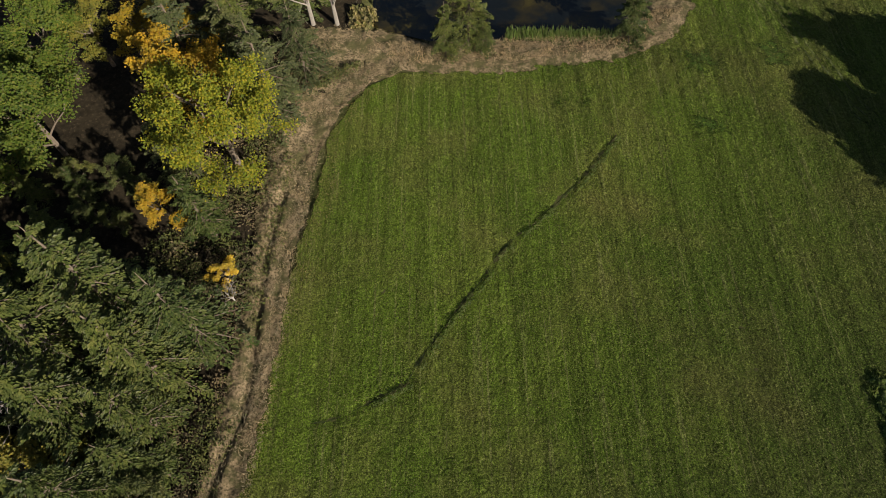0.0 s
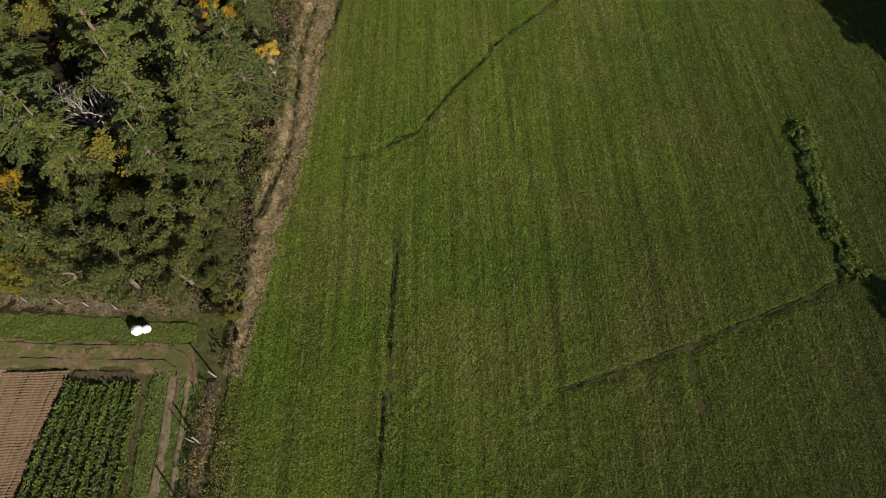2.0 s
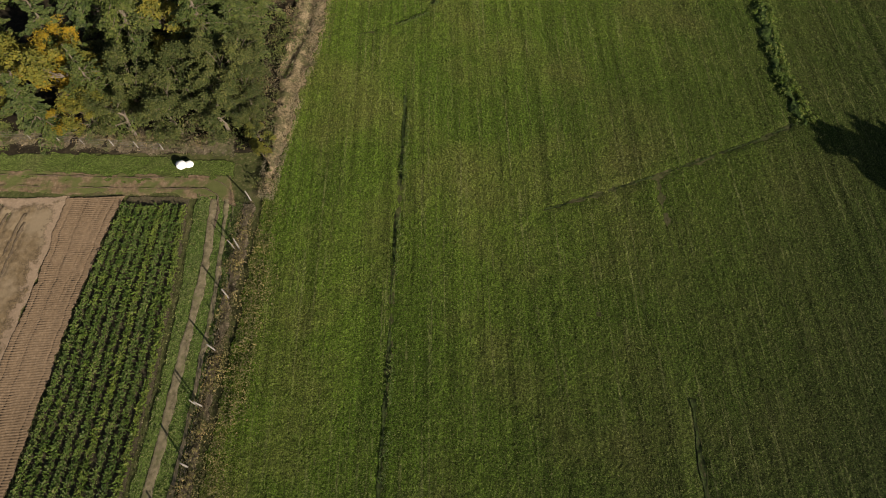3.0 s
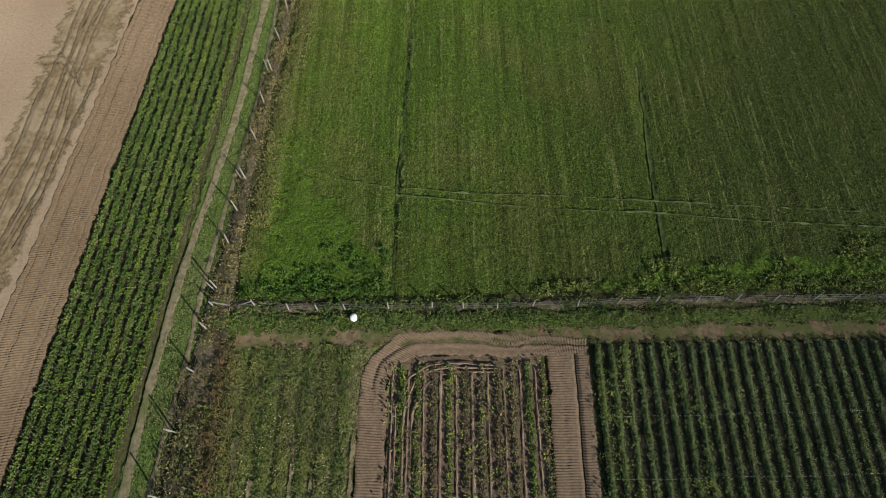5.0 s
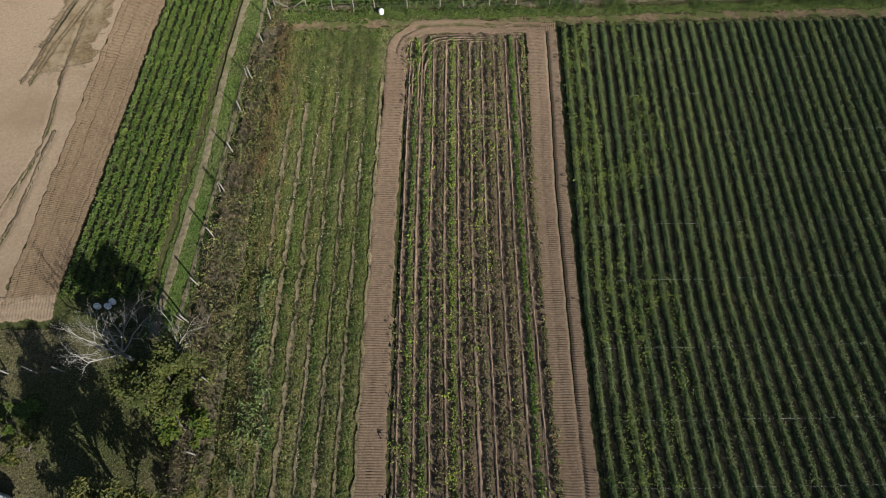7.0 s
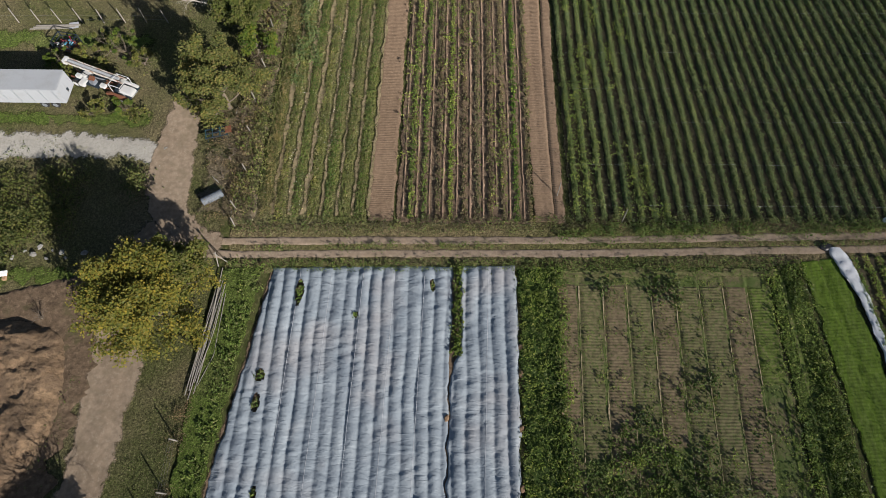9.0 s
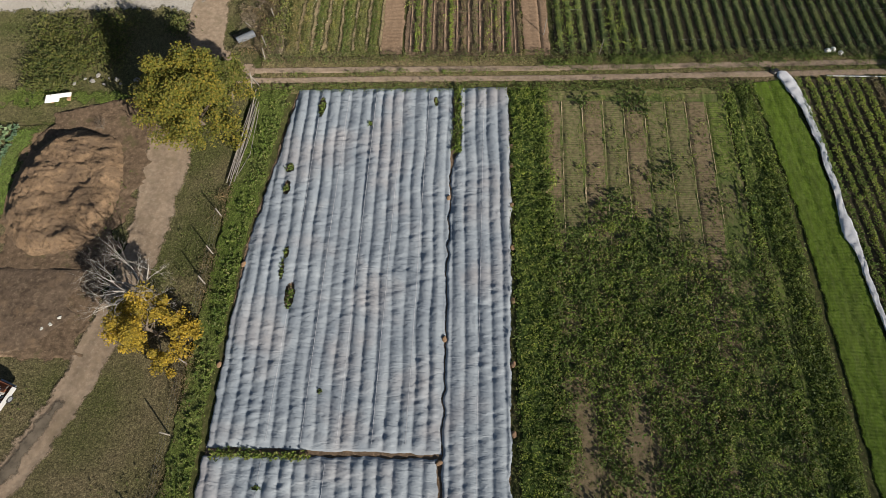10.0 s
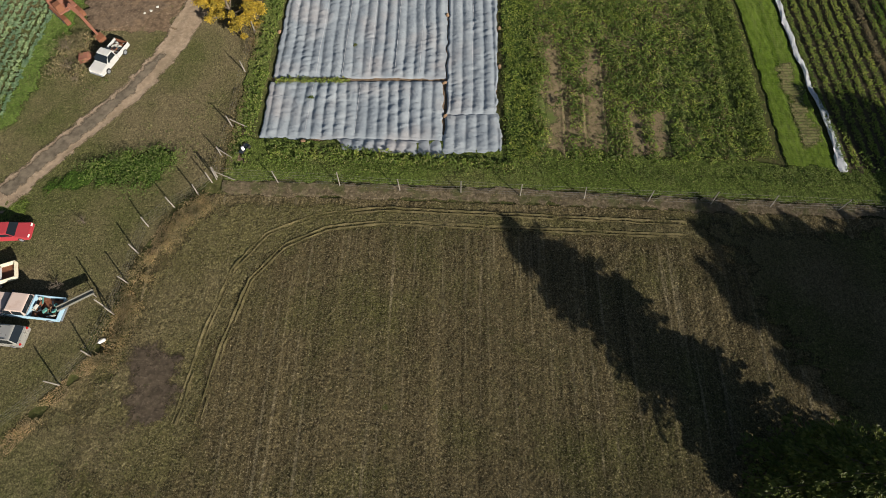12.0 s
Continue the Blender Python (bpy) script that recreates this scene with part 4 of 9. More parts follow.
SL_L = [(-9.5, -58.5), (-9.5, -65.4), (-9.9, -75.5), (-10.1, -95), (-10.2, -116.8)]
SL_R = [(-7.0, -58.6), (-7.2, -68.2), (-7.5, -78), (-7.5, -95), (-7.6, -116.8)]
patch("tilled_strip", SL_L, SL_R, (0.22, 0.05), ribs(0.2, 0.04, 6), M["tilled"], "reddish tilled strip with cross ridges", "tilled soil", 0.06, 0.14, rim=0.2)
arc_out = [(-9.5, -60.5), (-9.4, -57.8), (-8.8, -56.2), (-8.0, -55.2), (-7.0, -54.5), (-5.8, -54.0), (-2.2, -53.9), (3, -54.3), (9.0, -54.8)]
arc_in = [(-7.2, -60.6), (-7.1, -59.1), (-6.7, -57.8), (-6.1, -57.0), (-5.3, -56.5), (-4.4, -56.3), (0.4, -56.5), (3, -56.6), (8.8, -56.4)]
patch("tilled_turn", arc_out, arc_in, (0.16, 0.05), lambda x, y, u, s: ribs(0.24, 0.042, 7)(x, y, u, s) - 0.10 * np.exp(-((u - 0.52 + 0.1 * vnoise(x * 0.3, y * 0.3, 8)) / 0.05) ** 2), M["tilled"], "curved tilled strip where a tractor turned", "tilled soil", 0.075, 0.25, rim=0.35)
for k in range(3):
    d = 0.55 + 0.6 * k
    strand("soil_ridge", [(-7.1 + d, -66), (-7.0 + d, -60.2 - 0.3 * k), (-6.2 + d, -58.0 - 0.35 * k), (-4.8 + d, -57.0 - 0.35 * k), (-2.4 + d, -56.9 - 0.3 * k), (1.5, -57.0 - 0.3 * k)], 0.16, 0.2, 0.13, lambda x, y, u, s: 0.10 * np.sin(np.pi * u), M["ridge"], "curving ridge of soil thrown up at the turn", "soil ridge", 150 + 4 * k)
patch("tilled_strip", [(5.3, -55.4), (5.0, -65.7), (4.5, -75.7), (4.5, -98), (5.0, -116.8)], [(8.9, -55.4), (8.6, -65.8), (8.2, -75.7), (7.9, -98), (8.1, -116.8)], (0.18, 0.05),
      lambda x, y, u, s: ribs(0.2, 0.04, 9)(x, y, u, s) - 0.22 * np.exp(-((u - 0.66 + 0.03 * vnoise(y * 0.1, y * 0, 3)) / 0.022) ** 2), M["tilled"], "reddish tilled strip with a dark centre furrow", "tilled soil", 0.06, 0.07)
patch("crop_field", [(9.0, -55.2), (8.7, -66), (8.3, -76), (8.0, -98), (8.2, -116.6)], [(76, -55.2), (76, -116)], (0.5, 0.6), rough(0.05, 0.6, 17), M["rowsoil"], "soil between brassica rows, darkened by damp and row shade", "crop field", 0.0, 0.15)

# middle farm road
ROAD_TRACKS = [[(-26.5, a - 0.1), (-10, a + 0.3), (8.5, a + 0.65), (39, a + 1.75), (76, a + 3.0)] for a in (-118.95, -120.25)]


def margin_height(x, y, u, s):
    d = np.min([line_dist(x, y, q) for q in ROAD_TRACKS], axis=0)
    return rough(0.12, 0.6, 18)(x, y, u, s) * np.clip((d - 0.35) / 0.5, 0, 1) - 0.03 * (d < 0.6)


patch("field_margin", [(-22.5, -116.6), (8, -116.3), (76, -114.8)], [(-22.5, -122.2), (8, -121.6), (76, -120)], (0.3, 0.4), margin_height, M["roadside"], "brownish grassy margin of the farm road", "road margin", 0.0, 0.3)
for c in ROAD_TRACKS:
    patch("wheel_track", [(q[0], q[1] + 0.4) for q in c], [(q[0], q[1] - 0.4) for q in c], (0.12, 0.2), lambda x, y, u, s: 0.03 * fbm(x / 0.5, y / 0.5, 19) - 0.02, M["roadtrack"], "pale worn wheel track of the farm road", "wheel track", 0.05, 0.08, soft=0.08, rim=0.04)


patch("scrub_ground", [(-26.9, -103.5), (-26.6, -110), (-26.2, -116.6)], [(-21.0, -103.5), (-20.9, -110), (-20.8, -117)], (0.25, 0.3), lambda x, y, u, s: 0.2 * fbm(x / 0.5, y / 0.5, 111), M["brushground"], "brown scrubby ground with twigs beside the lane", "scrub", 0.09, 0.6, feather=0.9)
# yard west of the beds
patch("yard_north", [(-75, -88.8), (-75, -126)], [(-25, -88.6), (-24, -104), (-22.8, -126)], (0.35, 0.4), rough(0.10, 0.8, 20), M["yard"], "rough mown grass yard", "yard", 0.0, 0.3)
patch("yard_south", [(-75, -126), (-75, -260)], [(-22.4, -126), (-23.2, -140), (-23.6, -168), (-27.5, -172), (-30.5, -180), (-32.5, -188), (-42, -200), (-42, -260)], (0.6, 0.6), rough(0.10, 0.8, 21), M["yard"], "worn olive grass yard with bare spots", "yard", -0.005, 0.3)
patch("gravel_drive", [(-75, -107.0), (-47.4, -107.0), (-41.7, -106.8), (-33.1, -107.3), (-29.5, -108.6)], [(-75, -111.6), (-46.4, -111.2), (-40.7, -111.2), (-34.3, -110.6), (-29.8, -112.4)], (0.25, 0.3), rough(0.02, 0.8, 22), M["gravel"], "pale grey gravel drive", "gravel drive", 0.07, 0.35, feather=1.1)
patch("yard_lane", [(-31.0, -102.5), (-31.3, -106.2), (-31.6, -109.5), (-31.8, -112.5), (-30.6, -116.4), (-28.6, -118.6), (-26.3, -120.3), (-22.6, -120.6)], [(-27.3, -102.5), (-27.0, -106.8), (-26.9, -110.1), (-26.9, -113.3), (-26.4, -115.9), (-25.3, -117.0), (-24.2, -117.6), (-22.3, -118.1)], (0.25, 0.3), rough(0.02, 0.8, 23), M["track"], "pale trodden dirt lane through the yard", "dirt lane", 0.085, 0.25, feather=0.6)
patch("yard_lane", rounded([(-30.6, -116.5), (-32.0, -121), (-32.7, -127.7), (-32.0, -134.4), (-31.7, -139.2), (-33.0, -147.3), (-34.5, -152.9), (-37.0, -158.0), (-39.4, -161.3), (-41.7, -164.2), (-45.2, -169.4), (-52, -176.3), (-75, -195)]),
      rounded([(-24.2, -117.6), (-26.5, -121), (-27.1, -127), (-27.2, -134.4), (-27.5, -139.8), (-28.9, -147.2), (-30.5, -152.8), (-32.8, -158.2), (-35.2, -161.9), (-38.9, -166.4), (-43.2, -173.2), (-50, -179.8), (-75, -199)]), (0.25, 0.3),
      lambda x, y, u, s: -0.05 * np.exp(-((u - 0.3) / 0.12) ** 2) - 0.05 * np.exp(-((u - 0.75) / 0.12) ** 2) + 0.03 * fbm(x / 0.9, y / 0.9, 24), M["track"], "pale trodden dirt lane curving through the yard", "dirt lane", 0.08, 0.12, feather=0.8)
patch("wet_rut", rounded([(-33.6, -152.6), (-36.2, -157.6), (-38.9, -161.4), (-41.9, -165.4), (-45.6, -170.6)]), rounded([(-32.3, -153.2), (-34.3, -158.4), (-36.9, -162.5), (-40.0, -166.7), (-43.6, -171.9)]), (0.15, 0.25), lambda x, y, u, s: 0.03 * fbm(x / 0.4, y / 0.4, 25), M["wetrut"], "dark damp rut along the lane", "wet rut", 0.10, 0.22, 0.0, soft=0.1, rim=0.7)
patch("bare_yard", [(-42.6, -124.5), (-43.4, -129), (-43.4, -134), (-43.0, -140), (-43.0, -146), (-42, -150)], [(-30.6, -121.0), (-31.6, -128), (-31.8, -140), (-32.8, -150)], (0.3, 0.3), lambda x, y, u, s: 0.10 * fbm(x / 0.8, y / 0.8, 26), M["diggings"], "trodden brown earth round the mound", "bare earth", 0.05, 1.2, soft=0.6)
patch("bare_yard", [(-44, -141.5), (-43.6, -147), (-41, -150)], [(-34.5, -141.5), (-34.4, -146), (-36, -149)], (0.25, 0.25), lambda x, y, u, s: 0.25 * np.sin(np.pi * u) * np.sin(np.pi * np.clip(s / 9, 0, 1)) + 0.12 * fbm(x / 0.6, y / 0.6, 27), M["compost"], "dark spread compost below the mound", "compost", 0.10, 1.2, soft=0.5)


def mound_height(x, y, u, s):
    r = np.hypot((x + 38.4) / 5.2, (y + 133.6) / 6.8)
    terrace = np.clip((1.06 - r + 0.22 * (fbm(x / 2.2, y / 2.2, 28) - 0.5)) / 0.30, 0, 1)
    crest = 0.7 * np.clip((-x - 38.0) / 3.5, 0, 1) * np.clip(1.12 - r, 0, 1)
    return 0.75 * terrace ** 1.6 + crest + 0.62 * terrace * (fbm(x / 1.4, y / 1.0, 29, 5) - 0.5) + 0.20 * np.floor(5 * terrace * fbm(x / 2.0, y / 1.4, 33, 4)) / 2 + 0.28 * terrace * np.abs(fbm(x / 0.45, y / 0.4, 34) - 0.5)


patch("earth_mound", [(-44.6, -126.4), (-44.6, -142.6)], [(-32.6, -126.8), (-32.9, -142.2)], (0.16, 0.16), mound_height, M["mound"], "dug-out heap of orange-brown clay with eroded steps", "earth mound", 0.0, 0.5)

# lower block: side strips, weedy beds, bright band, right-hand beds
patch("west_verge", [(-22.6, -121.5), (-23.2, -134), (-23.7, -150), (-24.0, -168.8)], [(-18.6, -121.2), (-20.3, -138), (-21.0, -150), (-21.6, -168.8)], (0.25, 0.3), lambda x, y, u, s: 0.18 * fbm(x / 0.5, y / 0.5, 34), M["verge"], "weedy green verge beside the covered beds", "verge", 0.0, 0.3)
patch("soil_under_cover", [(-18.2, -121.3), (-20.8, -140), (-20.9, -164.4)], [(3.4, -121.0), (3.3, -140), (2.6, -165.8)], (0.6, 0.6), rough(0.04, 0.6, 35), M["bedsoil"], "dark soil beneath the fabric cover", "crop bed", -0.03, 0.1)
patch("weed_strip", [(3.3, -121), (3.4, -140), (3.2, -167)], [(7.0, -121), (7.2, -140), (6.4, -167)], (0.22, 0.25), lambda x, y, u, s: 0.22 * fbm(x / 0.4, y / 0.4, 36), M["lush"], "dense green weeds beside the fabric cover", "weed strip", 0.0, 0.3)


def bed_lines(x, y, u, s):
    ridge = 0.036 * (0.5 + 0.5 * np.sin((y + 0.06 * vnoise(x * 1.5, y * 1.5, 4)) * 2 * np.pi / 0.25)) * (0.4 + 0.9 * vnoise(x * 0.8, y * 0.8, 3))
    across = (x - 0.037 * (y + 123.7) - 7.48) % 2.04
    return ridge + 0.09 * np.exp(-((across - 1.0) / 0.10) ** 2) - 0.09 * np.exp(-((across - 1.24) / 0.12) ** 2) + 0.05 * fbm(x / 0.4, y / 0.4, 37)


patch("weedy_beds", [(6.6, -120.8), (6.9, -140), (6.2, -166.6)], [(25.0, -120.5), (25.0, -140), (25.5, -166.6)], (0.17, 0.12), bed_lines, M["weedsoil"], "weedy brown beds with tractor lines", "crop bed", 0.0, 0.25)
for k, kind in enumerate(("bedbrown", "bedolive", "bedbrown", "bedolive", "bedbrown", "bedolive", "bedolive", "bedbrown", "bedlime")):
    a = 6.55 + 2.04 * k
    end = (-134, -137, -138, -139, -136, -139, -146, -150, -131)[k]
    rows_y = np.linspace(-122.4, end, 8)
    patch("bare_bed", [(a + 0.037 * (q + 123.7), q) for q in rows_y], [(a + 2.06 + 0.037 * (q + 123.7), q) for q in rows_y], (0.13, 0.06), bed_lines, M[kind], "combed bed of soil thinly greened" if kind != "bedbrown" else "brown combed soil bed", "crop bed", 0.03 + 0.003 * k, 0.06, soft=0.3, seed=60 + k, rim=0.06)
    if 0 < k < 9:
        strand("bed_line", [(a + 0.037 * (q + 123.7), q) for q in np.linspace(-122.6, min(end - 3, -138), 9)], 0.085, 0.12, 0.06, bed_lines, M["bedline"], "pale trodden line between two beds", "bed line", 260 + k, wander=0.06)
for a, b, c, d in ((7.0, 19.8, -147, -167),):
    patch("bare_bed", [(a, c), (a - 0.2, (c + d) / 2), (a, d)], [(b, c), (b + 0.2, (c + d) / 2), (b - 0.3, d)], (0.13, 0.11), bed_lines, M["bedbrown"], "brown combed soil showing between the weeds", "crop bed", 0.02, 1.3, soft=0.5, feather=1.2)
patch("turning_strip", [(6.8, -121.0), (26, -120.6)], [(6.8, -122.3), (26, -121.8)], (0.13, 0.1), lambda x, y, u, s: 0.06 * (0.5 + 0.5 * np.sin(y * 2 * np.pi / 0.42)) + 0.05 * fbm(x / 0.4, y / 0.4, 137), M["bedgreen"], "thinly greened headland combed by tractor tines", "crop bed", 0.04, 0.25, feather=0.4)
patch("green_strip", [(24.8, -120.5), (24.9, -140), (25.4, -166.6)], [(28.0, -119.9), (28.9, -137), (29.2, -157), (29.0, -166.4)], (0.2, 0.25),
      lambda x, y, u, s: 0.12 * fbm(x / 0.4, y / 0.4, 38) - 0.08 * np.exp(-((u - 0.4) / 0.05) ** 2), M["verge"], "green weedy strip with wheel lines", "crop bed", 0.01, 0.25)
for k, x in enumerate((24.15, 26.05)):
    strand("green_line", [(x + 0.3 * (k == 0), -121.4), (x + 0.1, -130), (x, -138), (x, -150), (x + 0.3, -166)], 0.26, 0.12, 0.06, lambda x, y, u, s: 0.05 * fbm(x / 0.3, y / 0.3, 38), M["bedlime"], "yellow-green line of grass in an old wheel track", "grass line", 280 + k, wander=0.15)
patch("bright_band", [(27.9, -119.9), (29.2, -137), (29.6, -157), (29.6, -167.5)], [(31.4, -119.4), (32.6, -127), (33.5, -140), (34.0, -157), (34.6, -168)], (0.3, 0.1),
      lambda x, y, u, s: 0.038 * (0.5 + 0.5 * np.sin(s * 2 * np.pi / 0.3)) + 0.05 * fbm(x / 0.3, y / 0.3, 39) - 0.10 * np.exp(-((u - 0.5) / 0.04) ** 2), M["brightgrass"], "bright green band of young cover crop", "cover crop", 0.03, 0.15)
patch("bare_bed", [(30.8, -154.6), (31.0, -160), (31.6, -166.4)], [(33.6, -153.6), (34.0, -159), (34.4, -164.6)], (0.13, 0.1), lambda x, y, u, s: 0.06 * (0.5 + 0.5 * np.sin(y * 2 * np.pi / 0.36)) + 0.05 * fbm(x / 0.4, y / 0.4, 139), M["bedgreen"], "brown combed soil at the foot of the bright band", "crop bed", 0.06, 0.6, feather=1.3)
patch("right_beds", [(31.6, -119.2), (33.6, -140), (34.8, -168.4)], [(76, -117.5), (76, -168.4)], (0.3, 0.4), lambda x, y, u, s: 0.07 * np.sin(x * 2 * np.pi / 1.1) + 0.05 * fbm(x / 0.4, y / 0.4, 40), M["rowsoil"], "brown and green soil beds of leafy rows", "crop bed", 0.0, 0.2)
patch("south_headland", [(-23.8, -164.0), (0, -164.6), (40, -167.8), (76, -167.8)], [(-23.8, -169.4), (0, -170.0), (40, -172.0), (76, -173.5)], (0.25, 0.3), lambda x, y, u, s: 0.14 * fbm(x / 0.45, y / 0.45, 41), M["verge"], "green grassy headland above the wire fence", "headland", 0.0, 0.35)
patch("fence_strip", [(-23.8, -169.0), (0, -169.7), (40, -171.7), (76, -173)], [(-23.8, -171.0), (0, -171.6), (40, -173.4), (76, -175)], (0.25, 0.3), lambda x, y, u, s: 0.12 * fbm(x / 0.45, y / 0.45, 42), M["brushground"], "brown grass strip under the wire fence", "fence strip", 0.03, 0.3)

WHEELS = [[(19.5, -173.7), (3.4, -172.9), (-8, -172.3), (-14, -173.0), (-18.5, -175), (-21, -178.5), (-22.3, -184), (-23.4, -192), (-24.5, -215)],
          [(19.5, -175.0), (3.4, -174.3), (-8, -173.7), (-13, -174.3), (-16.8, -176.2), (-19.3, -179.5), (-20.6, -185), (-21.6, -192), (-22.5, -215)],
          [(-17.6, -260), (-17.0, -180)], [(-15.9, -260), (-15.3, -180)], [(-11, -260), (-10.6, -184)]]


def stubble_height(x, y, u, s):
    z = 0.16 * (fbm(x / 0.45, y / 0.6, 43) - 0.5) + 0.05 * (vnoise(x / 0.8, y / 12, 44) - 0.5)
    for w in WHEELS:
        z = z - 0.01 * np.exp(-(line_dist(x, y, w) / 0.28) ** 2)
    return z


patch("stubble_field", [(-24.2, -170.6), (-27.8, -172.8), (-29.8, -180), (-31.8, -188), (-41, -200), (-41, -206)], [(38, -172.8), (38, -206)], (0.3, 0.28), stubble_height, M["stubble"], "brown mown stubble field with curving wheel marks", "stubble field", 0.0, 0.35)
patch("stubble_headland", [(24, -172.9), (0, -171.6), (-14, -171.1), (-23.6, -171.0), (-27.4, -173.4), (-29.4, -180), (-31.2, -188), (-36, -197)], [(24, -176.4), (3.4, -175.6), (-7, -175.0), (-12, -175.8), (-15.8, -177.6), (-18.3, -181), (-19.8, -187), (-20.8, -198)], (0.3, 0.28), stubble_height, M["headland"], "yellowish grassy headland round the stubble", "headland", 0.03, 0.5, feather=2.6)
for k, w in enumerate(WHEELS[:2]):
    for d in (-0.17, 0.17):
        strand("wheel_mark", w[:8], 0.17, 0.10, 0.10, stubble_height, M["drytrack"], "pale wheel mark pressed in the stubble", "wheel mark", 100 + 5 * k + int(10 * d), d, 0.15, 0.08)
patch("green_lawn", [(-46.4, -126.5), (-47.0, -140), (-48.2, -150), (-49.0, -164)], [(-43.0, -125.6), (-43.2, -140), (-43.6, -150), (-46.0, -164)], (0.3, 0.3), rough(0.08, 0.6, 93), M["lanegrass"], "fresh green grass beside the cabbages", "lawn", 0.06, 0.7, feather=1)
patch("green_lawn", [(-52, -121.0), (-42, -121.3), (-33, -121.6)], [(-52, -124.6), (-42, -124.4), (-33.5, -123.4)], (0.3, 0.3), rough(0.08, 0.6, 92), M["verge"], "greener strip of yard lawn", "lawn", 0.07, 0.9, feather=1)
patch("green_lawn", [(-58, -93.4), (-44, -93.6), (-34, -94.2)], [(-58, -97.2), (-44, -96.8), (-34, -97.4)], (0.3, 0.3), rough(0.08, 0.6, 95), M["verge"], "pale green mown grass below the rail fence", "lawn", 0.07, 0.7, feather=1.2)
patch("green_lawn", [(-58, -104.6), (-44, -104.6), (-32, -104.4)], [(-58, -107.0), (-44, -106.9), (-32, -107.0)], (0.3, 0.3), rough(0.08, 0.6, 96), M["verge"], "green grass between trailer and gravel", "lawn", 0.065, 0.5, feather=0.8)
patch("green_lawn", [(-56, -170.4), (-46, -171.2), (-41, -170.2)], [(-56, -175.8), (-46, -175.6), (-39.4, -174.6)], (0.3, 0.3), rough(0.08, 0.6, 94), M["verge"], "green grass around the parked hatchback", "lawn", 0.05, 0.7, feather=1.8)
patch("green_patch", [(-41.5, -171.6), (-38.5, -171.4), (-35, -170.8), (-30.2, -170.8)], [(-40.5, -168.6), (-34.5, -166.0), (-30.5, -164.8), (-26.8, -165.6)], (0.22, 0.22), lambda x, y, u, s: 0.25 * fbm(x / 0.5, y / 0.5, 46), M["clover"], "lush dark green patch of nettles in the yard", "weed patch", 0.0, 1.2, soft=1.5, feather=1.6)
patch("bare_corner", [(-22.6, -162.0), (-23.4, -165), (-23.4, -168.6)], [(-21.6, -163), (-21.3, -165.5), (-20.4, -167.6)], (0.2, 0.2), rough(0.06, 0.5, 90), M["bedsoil"], "scorched brown earth at the fence corner", "bare earth", 0.09, 0.7, feather=1.2)
patch("bare_patch", [(-28.6, -184.6), (-28.9, -188), (-28.8, -193.0)], [(-23.2, -184.8), (-22.8, -188), (-22.6, -193.2)], (0.25, 0.25), lambda x, y, u, s: stubble_height(x, y, u, s) + 0.12 * fbm(x / 0.35, y / 0.35, 143), M["darkstubble"], "dark trampled patch in the stubble", "bare patch", 0.045, 1.0, feather=2.0)
patch("green_edge", [(-40, -192.5), (-38.5, -198), (-38, -206)], [(-30.5, -188.6), (-28.4, -195), (-26.5, -206)], (0.3, 0.3), stubble_height, M["yard"], "greener grass outside the fence corner", "grass", 0.05, 1.2, feather=2.8)
patch("green_edge", [(20.5, -172.6), (22.5, -182), (27, -190), (32, -205)], [(38, -172.8), (38, -205)], (0.3, 0.3), stubble_height, M["yard"], "greener mown grass at the edge of the stubble", "grass", 0.02, 1.5, soft=1.0, feather=3)
patch("stubble_field", [(37.8, -174.5), (37.8, -205.8), (-39, -205.8), (-39, -262)], [(80, -174.5), (80, -190), (80, -205.8), (80, -262)], (1.2, 1.2), rough(0.1, 2.0, 49), M["stubble"], "brown mown stubble beyond the trees' shadow", "stubble field", 0.0, 0.2)

# ---- small plants as joined stuff ----
def scatter(n, left, right, keep=None, seed=0):
    """n random points between two lines that run along y (or along x)."""
    r = np.random.default_rng(seed)
    a, b = along(left, 400), along(right, 400)
    i = r.integers(0, 400, n * 2 if keep else n)
    u = r.random(len(i))[:, None]
    p = a[i] * (1 - u) + b[i] * u + r.normal(0, 0.12, (len(i), 2))
    if keep:
        p = p[keep(p[:, 0], p[:, 1])][:n]
    return p


def tufts(name, p, material, label, category, size=(0.12, 0.28), width=0.4, lean=0.5, z=0.05, seed=1, per=1, spread=0.0):
    """Many small upright blades or leaves, one mesh."""
    r = np.random.default_rng(seed)
    big = np.repeat(0.55 + 1.15 * r.random(len(p)) ** 2.2, per) if per > 1 else 1.0
    p = np.repeat(p, per, axis=0)
    off = r.normal(0, 1.0, p.shape) * (spread * big)[:, None] if spread else 0.0 * p
    p = p + off
    n = len(p)
    ln = r.uniform(*size, n) * (0.6 + 0.4 * big)
    way = r.normal(0, lean, (n, 3)) * np.array([1, 1, 0.4]) + np.array([0, 0, 1.0])
    dome = 1.5 * spread * big * np.clip(1 - np.sum(off ** 2, 1) / (3.0 * (spread * big) ** 2 + 1e-9), 0, 1) if spread else 0.0
    c = np.column_stack([p, z + ln * 0.45 + dome])
    ob = new(name, Geo().cards(c, way, ln, ln * width * r.uniform(0.6, 1.3, n), 0.2, r).mesh(name, material))
    return tagged(ob, label, category, kind="stuff")


def weeds(p, label, size=(0.14, 0.3), mat="weed", seed=1, per=5, spread=0.18, z=0.08, lean=1.1, name="weeds", width=0.55):
    return tufts(name, p, M[mat], label, "weeds", size, width, lean, z, seed, per, spread)


